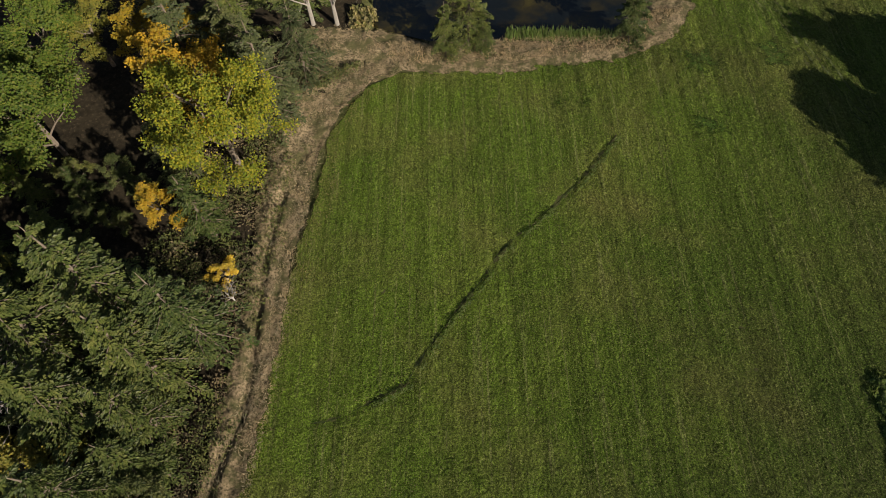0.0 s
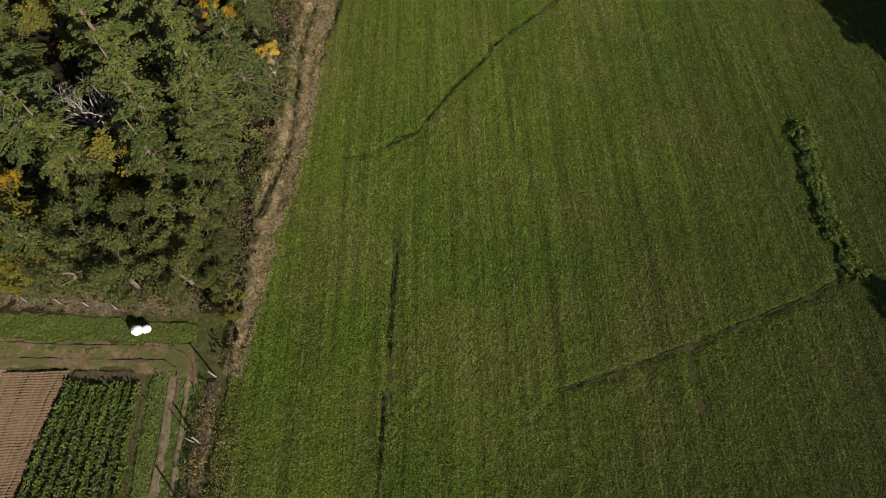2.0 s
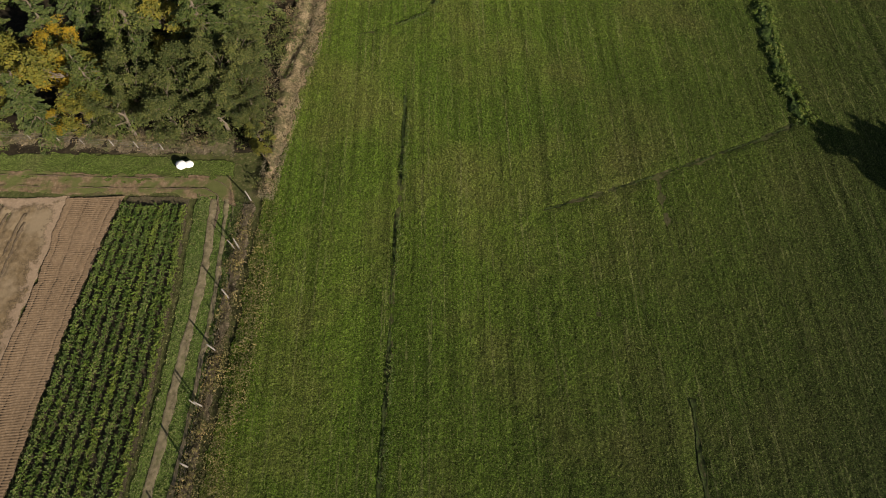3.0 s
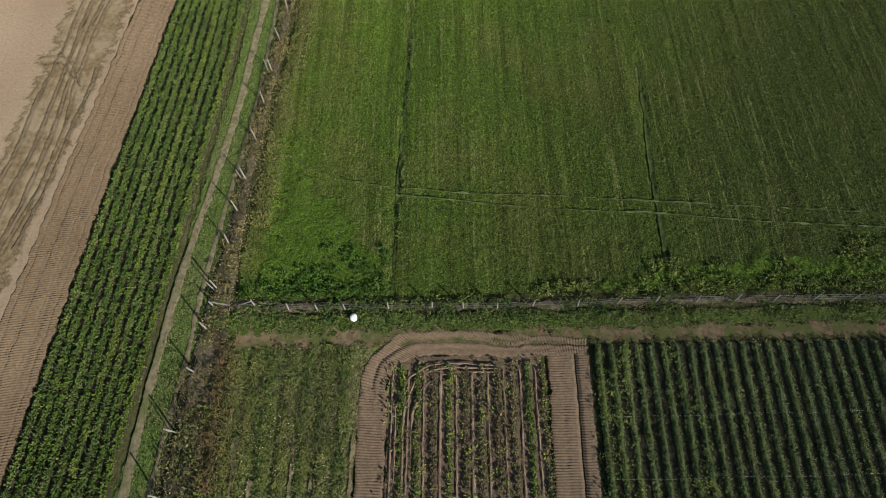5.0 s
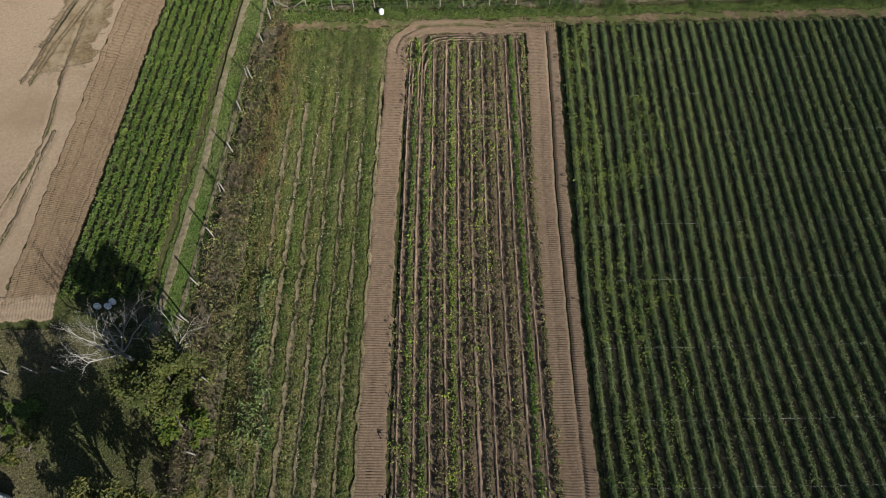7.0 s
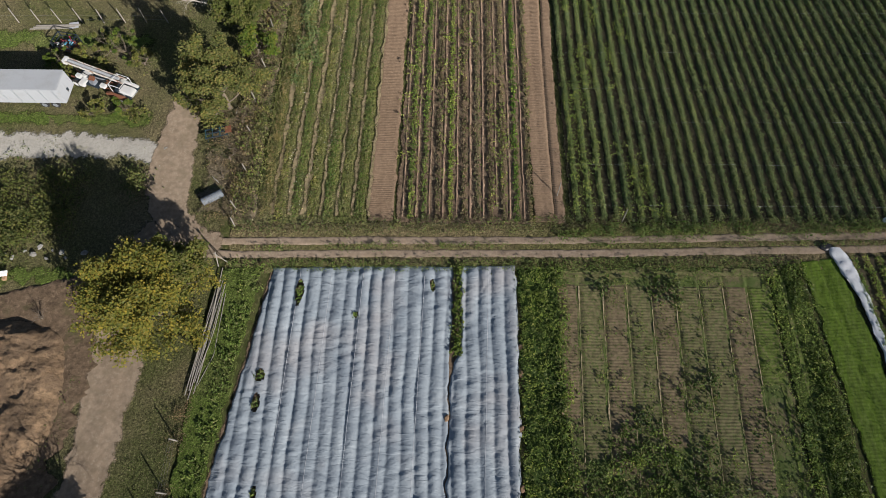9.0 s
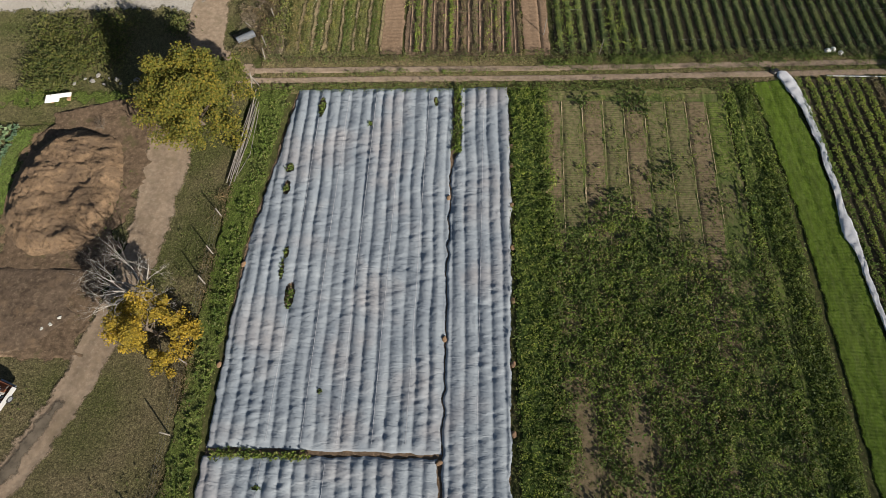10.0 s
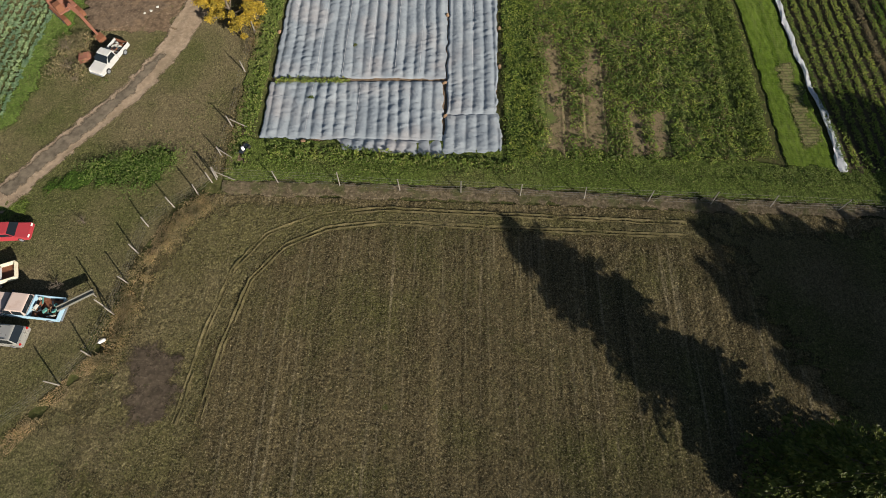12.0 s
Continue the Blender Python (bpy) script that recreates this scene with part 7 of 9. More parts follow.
lane_line = [(-19.15, -6.3), (-19.4, -11.5), (-19.65, -16.2), (-20.0, -20.8), (-20.3, -25.3), (-20.5, -29.8), (-20.7, -34.3), (-21.1, -38.8), (-21.35, -42.3), (-21.6, -45.7), (-21.9, -50.0), (-22.2, -53.6), (-22.5, -57.2), (-23.2, -61.8), (-23.5, -66.4), (-23.7, -71.1), (-23.6, -75.8), (-23.8, -80.5), (-24.4, -85.1), (-24.7, -88.4)]
lane_posts = lane_line
lane_posts2 = [(x - 0.42, y + 0.05) for x, y in lane_posts[1::3]]
fence("line of pale wooden posts beside the lane", lane_posts, 1.75, (0.6, 1.2), 0.065, 0.005, seed=3)
t = thing("post_row", "second line of short pale posts by the lane", "post row")
pm = post_geo(1.55, 0.04).mesh("post", M["post"], True)
for k, (x, y) in enumerate(lane_posts2):
    p = new("post", pm)
    p.parent, p.matrix_basis = t, pose(x, y, 0, (k * 37 % 9) - 4, (k * 53 % 11) - 8, k * 40)
fence("grey wooden posts at the flower plot", [(-22.0, -93.5), (-22.0, -99), (-22.3, -103.4), (-22.1, -107.3), (-21.9, -111.7), (-22.2, -115.7), (-22.1, -117.4)], 1.6, (0.6, 1.2), 0.06, 0.006, seed=4)
cross_posts = [(-21.9, -51.6), (-18.5, -51.6), (-15.6, -52.0), (-13.2, -52.1), (-10.9, -52.1), (-7.3, -52.1), (-3.7, -52.1), (-1.1, -52.2), (1.7, -52.3), (4.6, -52.1), (8.3, -52.2), (11.6, -52.0), (14.7, -52.0)] + [(18 + 3.15 * i, -52.0 - 0.02 * i) for i in range(14)]
fence("weathered post and wire fence across the fields", cross_posts, 1.4, (0.4, 0.8, 1.2), 0.06, 0.007, [(1, -1.6, 0.1), (0, 1.4, 0.1)], seed=5)
south_posts = [(-24.3, -169.1), (-18.3, -169.5), (-12.4, -169.8), (-6.7, -170.3), (-1.0, -170.5), (4.5, -170.8), (10.4, -171.1), (16.2, -171.4), (21.9, -171.6), (27.2, -171.9), (33.2, -172.2), (39, -172.5), (45, -172.9), (51, -173.2)]
fence("tall deer fence of pale posts and wire mesh", south_posts, 2.05, (0.3, 0.7, 1.1, 1.5, 1.95), 0.05, 0.006, [(0, 1.9, -0.1)], seed=6)
west_posts = [(-23.3, -136.2), (-23.35, -140.0), (-23.5, -142.9), (-23.6, -150.0), (-23.8, -155.6), (-23.9, -162.8), (-24.3, -166.4), (-24.3, -168.8)]
fence("pale post and wire fence beside the yard", west_posts, 1.6, (0.5, 1.0, 1.4), 0.06, 0.007, [(5, 1.8, -0.2), (6, 1.2, -0.3)], seed=7)
yard_posts = [(-24.7, -169.4), (-25.7, -170.8), (-27.7, -172.2), (-29.6, -174.3), (-29.9, -177.0), (-30.1, -179.9), (-30.6, -182.8), (-31.5, -186.5), (-33.4, -188.9), (-37.1, -192.4), (-41, -195.5)]
fence("pale post and netting fence along the yard", yard_posts, 1.75, (0.3, 0.6, 0.9, 1.2, 1.5), 0.06, 0.008, [(6, -0.9, 0.5)], seed=8)
part_tall = thing("utility_post", "single taller pale post in the fence line", "post", pose(-30.75, -182.6, 0))
part("pole", post_geo(2.9, 0.06), M["post"], part_tall)
fence("post and rail fence across the grass yard", [(-55 + 2.36 * i, -92.8 + 0.02 * i) for i in range(10)], 1.9, (0.5, 1.0), 0.06, 0.008, seed=9)
fence("old wire fence at the woodland edge", [(-60, 2.2), (-55, 2.0), (-50, 1.8), (-46, 1.6), (-42, 1.4), (-39, 1.0), (-36.5, 0.6), (-33.5, 0.3), (-31, 0.0), (-28.5, -0.3)], 1.2, (0.3, 0.6, 0.9, 1.15), 0.05, 0.009, seed=10)
for x, y, h, ln in ((13.0, -116.4, 1.8, 0.35), (7.3, -113.8, 2.0, 0.3)):
    t = thing("stake", "slender leaning stake at the crop edge", "stake", pose(x, y, 0))
    part("pole", Geo().tube([[0, 0, -0.1], [ln * 0.3, ln, h]], 0.045, 5), M["post"], t)

# irrigation lines over the brassicas
for k, y in enumerate((-61.3, -65.7, -70.5, -75.3, -80.2, -85.5, -91.3, -96.9, -101.6, -105.7, -110.6, -115.0)):
    t = thing("irrigation_line", "thin pale irrigation line laid over the brassicas", "irrigation line", group="irrigation lines")
    part("hose", Geo().tube([[x, y + 0.01 * (x - 9) + 0.04 * math.sin(x * 0.7 + k), 0.56 + 0.03 * math.sin(x + k)] for x in np.linspace(9, 58, 50)], 0.002, 3), M["white_wrap"], t)

# ---- fabric cover ----
fab = Nodes("frost_fabric")
fcol = fab.mix(fab.ramp(fab.noise(0.35, 4.0), [(0.35, grey(0)), (0.7, grey(1))]), (0.228, 0.262, 0.300), (0.330, 0.366, 0.40))
fcol = fab.mix(fab.ramp(fab.noise(0.16, 3.0), [(0.50, grey(0)), (0.68, grey(0.6))]), fcol, (0.35, 0.325, 0.325))
fab.bump(fab.noise(2.2, 4.0, (0.5, 1.5, 1), 40, 0.55, 0.7), 0.75, 0.12)
M["fabric"] = fab.done(fcol, 0.6, spec=0.3)
seam_mat = worn("white_seam_tape", (0.56, 0.57, 0.60), (0.42, 0.43, 0.46), 0.6, 0, 1.2)
HOLES = [(-15.3, -123.7, 0.36, 1.3), (-17.6, -131.0, 0.42, 0.5), (-17.6, -133.2, 0.33, 0.75), (-16.7, -139.9, 0.22, 0.6), (-16.9, -141.6, 0.2, 0.9), (-15.9, -143.9, 0.42, 1.2),
         (-3.9, -122.9, 0.2, 0.6), (-10.3, -125.7, 0.18, 0.25), (-12.4, -152.0, 0.25, 0.2), (-16.4, -159.3, 0.35, 0.18)]


def in_hole(x, y):
    return np.any([((x - a) / c) ** 2 + ((y - b) / d) ** 2 < 1 + 0.5 * (vnoise(x * 3, y * 3, 4) - 0.5) for a, b, c, d in HOLES], axis=0)


def fabric_height(seed, period=1.09, phase=0.0):
    def f(x, y, u, s):
        xx = x + 0.34 * (vnoise(x * 0.4, y * 0.22, seed) - 0.5)
        rib = np.abs(np.cos((xx + phase) * np.pi / period)) ** 0.8
        z = 0.06 + 0.20 * rib * (0.55 + 0.75 * vnoise(x * 0.35, y * 0.12, seed + 1))
        diag = vnoise((x * 0.8 + y * 0.55) * 1.5, (y - x * 0.4) * 0.45, seed + 2)
        fold = np.abs(vnoise(x * 0.8 + y * 1.1, (y * 0.8 - x * 1.2) * 0.35, seed + 6) - 0.5)
        z = z + 0.065 * (diag - 0.5) - 0.12 * np.clip(0.10 - fold, 0, 1) * 10 * vnoise(x * 0.25, y * 0.25, seed + 7) * 0.5 + 0.09 * (vnoise(x * 0.9 + y * 0.3, y * 3.2 - x * 1.1, seed + 3) - 0.5) * vnoise(x * 0.3, y * 0.3, seed + 4) * 1.6
        crease = 0.5 - np.abs(vnoise((x + 0.6 * y) * 1.9, (y - 0.5 * x) * 0.7, seed + 9) - 0.5)
        z = z + 0.20 * np.clip(crease - 0.40, 0, 1) * (0.3 + vnoise(x * 0.5, y * 0.4, seed + 10))
        side = np.clip(np.minimum(np.minimum(u, 1 - u) / 0.04, np.minimum(s, s.max() - s) / 0.7), 0, 1)
        return 0.02 + z * (0.25 + 0.75 * side)
    return f


def cover(left, right, label, seed, lift=0.0, phase=0.0, seams=(), ragged=0.2):
    ob = patch("row_cover", left, right, (0.10, 0.13), fabric_height(seed, phase=phase), M["fabric"], label, "row cover", lift, ragged, 0.02, in_hole, seed, kind="thing", soft=0.0)
    for k, x in enumerate(seams):
        y0, y1 = max(q[1] for q in left) - 0.5, min(q[1] for q in left) + 0.5
        ys = np.linspace(y0, y1, int((y0 - y1) / 0.2))
        xs = x + (ys - y0) * 0.022 + 0.05 * (vnoise(ys * 0.4, ys * 0, k) - 0.5)
        zs = fabric_height(seed, phase=phase)(np.append(xs, xs[-1]), np.append(ys, ys[-1]), np.full(len(ys) + 1, 0.5), np.append(np.full(len(ys), 5.0), 50.0))[:-1] + lift
        v = np.concatenate([np.column_stack([xs - 0.014, ys, zs + 0.02]), np.column_stack([xs + 0.014, ys, zs + 0.02])])
        n = len(ys)
        i = np.arange(n - 1)
        keep = ~in_hole(xs[:-1], ys[:-1])
        part("seam", Geo().add(v, np.stack([i, i + n, i + n + 1, i + 1], 1)[keep]), seam_mat, ob, "white stitched seam")
    return ob


cover([(-17.9, -121.4), (-19.0, -129.5), (-20.2, -138.4), (-20.7, -147), (-20.7, -156.5)], [(-2.1, -121.0), (-2.3, -129), (-2.5, -140), (-2.6, -156.6)], "large white frost fabric wrinkled over crop ridges", 3, seams=(-15.4, -12.7, -9.9, -7.2, -4.6))
cover([(-1.45, -121.0), (-1.5, -128.4), (-2.2, -131), (-2.4, -140), (-2.5, -161.4)], [(3.3, -120.8), (3.4, -128), (3.2, -140), (2.6, -161.4)], "narrow white frost fabric over crop ridges", 8, 0.02, 0.4, (0.9,))
cover([(-20.9, -157.0), (-20.9, -164.2)], [(-2.9, -156.9), (-2.8, -164.6)], "lower sheet of white frost fabric, slack and folded", 13, 0.01, 0.2, (-16.3, -11.4, -6.2))
cover([(-13.2, -164.3), (-13.0, -165.6)], [(-2.9, -164.5), (-2.7, -166.6)], "loose foot of white fabric tucked into the grass", 17, 0.02, 0.3, ragged=0.5)
cover([(-2.7, -161.3), (-2.7, -166.2)], [(2.8, -161.2), (2.9, -165.9)], "short white frost fabric folded at the row end", 21, 0.03, 0.1, ragged=0.4)
holes_p = np.concatenate([np.random.default_rng(5 + i).normal(0, 0.42, (int(60 * max(c, 0.2) * max(d, 0.25)) + 8, 2)) * (c, d) + (a, b) for i, (a, b, c, d) in enumerate(HOLES)])
weeds(holes_p, "green leaves poking through torn fabric", (0.12, 0.26), "weed", 91, 4, 0.06, 0.08)
weeds(scatter(240, [(-1.95, -121.2), (-1.95, -129)], [(-1.35, -121.2), (-1.5, -129)], None, 92), "green plants in the gap between covers", (0.14, 0.3), "crop_lane", 93, 5, 0.08, 0.08)
weeds(scatter(260, [(-20.4, -156.6), (-12.8, -156.9)], [(-20.4, -157.1), (-12.8, -157.1)], None, 94), "green plants in the slit between covers", (0.12, 0.28), "weed", 95, 4, 0.06, 0.06)

bag_mat = worn("brown_sacking", (0.30, 0.19, 0.11), (0.18, 0.12, 0.08), 0.9)


def sandbag(x, y, turn):
    bm = bmesh.new()
    bmesh.ops.create_uvsphere(bm, u_segments=10, v_segments=6, radius=1.0)
    for v in bm.verts:
        v.co = Vector((v.co.x * 0.3, v.co.y * 0.2, (v.co.z + 0.75) * 0.11)) * (1 + 0.12 * math.sin(5 * v.co.x + 3 * v.co.y))
    t = thing("sandbag", "small brown sandbag holding the fabric edge", "sandbag", pose(x, y, 0.03, 0, 0, turn), "sandbags on the fabric")
    part("sack", Geo().bm(bm), bag_mat, t, smooth=True)
    return t


bag = sandbag(3.45, -128.2, 80)
for x, y, a in ((3.45, -130.4, 100), (3.35, -134.7, 70), (3.3, -139, 90), (3.2, -144, 95), (3.1, -149.5, 85), (3.0, -155, 90), (-2.45, -134, 80), (-2.55, -147.5, 100), (-2.7, -157.2, 20), (-2.6, -161.5, 60), (-20.9, -150, 90), (-20.4, -141, 80), (-16.5, -164.6, 10), (-9, -166.3, 10)):
    copy_thing(bag, pose(x, y, 0.03, 0, 0, a))

roll_mat = worn("crumpled_white_fabric", (0.60, 0.61, 0.64), (0.48, 0.48, 0.50), 0.7, 0, 2.0, bump=0.6)
# rolled white cover along the bright band
roll_line = along([(31.2, -118.7), (31.9, -121.0), (32.5, -123.4), (33.0, -128), (33.1, -131.8), (33.4, -138.5), (33.9, -144.7), (34.1, -151.9), (34.4, -157.4), (34.8, -161.7), (34.9, -168.1)], 240)
wide = 0.20 + 0.16 * vnoise(np.arange(240) * 0.13, np.zeros(240), 6) + 0.42 * np.exp(-((np.arange(240) - 7) / 20.0) ** 2) * np.clip((np.arange(240) + 1.5) / 4, 0, 1) + 0.28 * np.exp(-((np.arange(240) - 88) / 8.0) ** 2) + 0.25 * np.exp(-((np.arange(240) - 234) / 6.0) ** 2)
g = Geo()
ring = np.linspace(0, 2 * np.pi, 14, endpoint=False)
off = (vnoise(np.arange(240) * 0.09, np.ones(240), 3) - 0.5) * 0.35
rx = wide[:, None] * (1 + 0.4 * (vnoise(np.arange(240)[:, None] * 0.35, np.arange(14)[None] * 0.9, 9) - 0.5))
vx = roll_line[:, :1] + off[:, None] + rx * np.cos(ring)[None]
vz = 0.02 + np.clip(0.16 + 0.2 * rx * np.sin(ring)[None] + 0.20 * (vnoise(np.arange(240)[:, None] * 0.5, np.arange(14)[None] * 1.3, 12) - 0.4) * (np.sin(ring)[None] > 0), 0, None)
vy = np.repeat(roll_line[:, 1:], 14, 1)
i, j = np.meshgrid(np.arange(239), np.arange(14), indexing="ij")
q = np.stack([i * 14 + j, i * 14 + (j + 1) % 14, (i + 1) * 14 + (j + 1) % 14, (i + 1) * 14 + j], -1).reshape(-1, 4)
roll = new("rolled_cover", g.add(np.stack([vx, vy, vz], -1).reshape(-1, 3), q).mesh("rolled_cover", roll_mat, True))
tagged(roll, "long crumpled roll of white row cover", "rolled cover")

# ---- sacks, tanks and loose things ----
def blob(sx, sy, sz, seed=1, lumps=0.18, seg=16):
    bm = bmesh.new()
    bmesh.ops.create_uvsphere(bm, u_segments=seg, v_segments=seg // 2, radius=1.0)
    for v in bm.verts:
        k = 1 + lumps * (noise.noise(v.co * 1.7 + Vector((seed * 3.1, 0, 0))))
        v.co = Vector((v.co.x * sx * k, v.co.y * sy * k, max(-0.9, v.co.z) * sz * k + sz * 0.85))
    return Geo().bm(bm)


t = thing("wrapped_bale", "pair of white plastic-wrapped bundles on the grass", "bundle", pose(-26.3, -2.3, 0))
part("bundle", blob(0.55, 0.45, 0.38, 1), M["white_wrap"], t, smooth=True)
part("bundle", blob(0.42, 0.38, 0.3, 2).add([[0, 0, 0]] * 3, [[0, 1, 2]]), M["white_wrap"], t, smooth=True).location = (0.72, 0.12, 0)


def drum(r, h, turn=None, sides=18, rings=2):
    g = Geo()
    z = [0.0, 0.02, h * 0.33 - 0.03, h * 0.33, h * 0.33 + 0.03, h * 0.66 - 0.03, h * 0.66, h * 0.66 + 0.03, h - 0.02, h]
    k = [0.95, 1, 1, 1.04, 1, 1, 1.04, 1, 1, 0.95]
    pts = np.array([[0, 0, a] for a in z])
    g.tube(pts, np.array(k) * r, sides)
    return g


t = thing("water_tank", "round white plastic tank by the fence", "tank", pose(-10.1, -52.9, 0))
part("body", drum(0.28, 0.55), M["white_wrap"], t, smooth=True)
part("lid", Geo().tube([[0, 0, 0.55], [0, 0, 0.61]], [0.17, 0.14], 14), M["white_wrap"], t)
blue_plastic = worn("blue_plastic", (0.10, 0.30, 0.42), (0.2, 0.3, 0.33), 0.5)
for k, (x, y, m_) in enumerate(((-32.6, -87.0, "white_wrap"), (-31.7, -87.0, "white_wrap"), (-31.4, -86.6, "white_wrap"))):
    t = thing("bucket", "white plastic bucket in the shade", "bucket", pose(x, y, 0, 0, 0, k * 40), "buckets")
    part("body", drum(0.24, 0.42), M[m_], t, smooth=True)
    part("handle", Geo().tube([[0.24 * math.cos(a), 0.03, 0.42 + 0.2 * math.sin(a)] for a in np.linspace(0, np.pi, 9)], 0.012, 4), M["wire"], t)
for k, (x, y, s) in enumerate(((36.6, -115.9, 0.3), (37.9, -116.1, 0.26), (37.2, -115.7, 0.28))):
    t = thing("white_sack", "white filled sack beside the farm road", "sack", pose(x, y, 0, 0, 0, k * 50), "sacks")
    part("sack", blob(s * 1.2, s, s * 0.8, k + 5, seg=12), M["white_wrap"], t, smooth=True)
t = thing("water_tank", "lying pale blue tank on the farm road", "tank", pose(42.6, -117.6, 0.5, 90, 0, 20))
part("body", drum(0.55, 1.5), worn("pale_blue_plastic", (0.45, 0.58, 0.68), (0.6, 0.6, 0.58), 0.45), t, smooth=True)
t = thing("irrigation_pipe", "long white pipe lying by the road", "pipe", pose(35.8, -119.1, 0.06))
part("pipe", Geo().tube([[0, 0, 0], [3.5, -0.03, 0], [7.5, -0.05, 0]], 0.05, 8), M["white_wrap"], t)
t = thing("dark_tarp", "bunched black tarp at the roll's end", "tarp", pose(30.6, -118.6, 0))
part("sheet", blob(0.55, 0.4, 0.16, 9, 0.4), worn("black_plastic", (0.02, 0.02, 0.025), (0.06, 0.05, 0.05), 0.4), t, smooth=True)

# bundle of long poles
t = thing("pole_bundle", "bundle of long weathered white poles on the ground", "poles", pose(0, 0, 0))
rr = np.random.default_rng(12)
for k in range(14):
    a = np.array([-22.25 + rr.normal(0, 0.25), -121.6 - rr.uniform(0, 3.5), 0.10 + 0.06 * (k % 4)])
    b = np.array([-22.95 + rr.normal(0, 0.22), -133.4 + rr.uniform(0, 2.5), 0.08 + 0.05 * (k % 3)])
    mid = (a + b) / 2 + np.array([rr.normal(0, 0.12), 0, 0.05])
    part("pole", Geo().tube(along([a, mid, b], 6), 0.04, 5), M["post"], t)
part("hose", Geo().tube([[-21.7, -124 - k * 0.9, 0.1] if k < 6 else [-21.7 - 0.28 * (k - 6), -129.4 - 0.85 * (k - 6), 0.1] for k in range(10)], 0.03, 5), M["post"], t, "curved pale hose")
t = thing("pole_tripod", "three pale poles propped together", "poles", pose(-22.6, -121.0, 0))
for k in range(3):
    a = k * 2.1
    part("pole", Geo().tube([[0.5 * math.cos(a), 0.5 * math.sin(a), -0.05], [-0.1 * math.cos(a), -0.1 * math.sin(a), 1.9]], 0.045, 5), M["post"], t)

galv = worn("galvanised_sheet", (0.42, 0.45, 0.50), (0.30, 0.30, 0.30), 0.4, 0.6)
rust = worn("rusty_steel", (0.22, 0.09, 0.05), (0.32, 0.16, 0.09), 0.8, 0.3, 5.0)
dark_steel = worn("dark_painted_steel", (0.03, 0.045, 0.06), (0.10, 0.08, 0.06), 0.5, 0.4)
white_paint = worn("white_vehicle_paint", (0.45, 0.45, 0.445), (0.35, 0.325, 0.29), 0.35, 0, 1.5, (0.58, 0.8), 0.05, 0.5)
orange_paint = worn("faded_orange_paint", (0.235, 0.100, 0.066), (0.17, 0.095, 0.07), 0.6, 0, 2.5)
rubber = worn("black_rubber", (0.02, 0.02, 0.02), (0.06, 0.055, 0.05), 0.8)
glass_n = Nodes("dark_car_glass")
M["carglass"] = glass_n.done((0.015, 0.02, 0.025), 0.06, spec=0.7)
M["lamp"] = worn("headlamp_plastic", (0.75, 0.75, 0.72), (0.55, 0.55, 0.5), 0.15, 0, 4.0)
M["redlamp"] = worn("tail_lamp_plastic", (0.45, 0.02, 0.02), (0.3, 0.02, 0.02), 0.2)

t = thing("culvert_pipe", "short corrugated grey metal culvert on the ground", "culvert", pose(-24.5, -114.7, 0.42, 0, 90, 33))
part("pipe", Geo().tube([[0, 0, -1.0 + 0.05 * k] for k in range(41)], [0.36 + 0.03 * (k % 2) for k in range(41)], 18, cap=False), worn("weathered_culvert_steel", (0.22, 0.24, 0.27), (0.17, 0.16, 0.15), 0.6, 0.3), t, smooth=False)
t = thing("board_bench", "white boards stacked on blocks in the grass", "boards", pose(-42.3, -123.0, 0, 0, 0, 10))
part("board", Geo().box((-1.25, -0.05, 0.35), (1.25, 0.45, 0.47), bevel=0.02), M["white_wrap"], t)
part("board", Geo().box((-1.3, -0.5, 0.33), (0.1, -0.07, 0.44), bevel=0.02), M["white_wrap"], t)
for x in (-0.9, 0.8):
    part("block", Geo().box((x, -0.35, -0.02), (x + 0.3, 0.35, 0.33), bevel=0.02), bag_mat, t)
t = thing("spray_pump", "small white wheeled pump by the fence corner", "pump", pose(-22.2, -165.8, 0, 0, 0, 60))
part("tank", drum(0.15, 0.34), M["white_wrap"], t, smooth=True).location = (0, 0, 0.26)
part("frame", Geo().box((-0.45, -0.25, 0.18), (0.75, 0.25, 0.26), bevel=0.02), dark_steel, t)
for y in (-0.3, 0.3):
    part("wheel", Geo().tube([[0.5, y - 0.05, 0.18], [0.5, y + 0.05, 0.18]], 0.18, 14), rubber, t)
part("handle", Geo().tube([[-0.45, 0, 0.25], [-0.9, 0, 0.75]], 0.025, 6), dark_steel, t)


# ---- vehicles ----
def hull(profile, half, tuck=0.0, high=1.0, low=0.0):
    """A closed body: side outline in (x, z), extruded across, its upper edge drawn in by tuck."""
    bm = bmesh.new()
    sides = []
    for s in (-1, 1):
        sides.append([bm.verts.new((x, s * (half - tuck * max(0.0, min(1.0, (z - low) / (high - low)))), z)) for x, z in profile])
    n = len(profile)
    bm.faces.new(sides[0][::-1])
    bm.faces.new(sides[1])
    for k in range(n):
        bm.faces.new((sides[0][k], sides[0][(k + 1) % n], sides[1][(k + 1) % n], sides[1][k]))
    bmesh.ops.recalc_face_normals(bm, faces=list(bm.faces))
    bmesh.ops.bevel(bm, geom=list(bm.edges), offset=0.03, segments=2, affect="EDGES")
    return Geo().bm(bm)


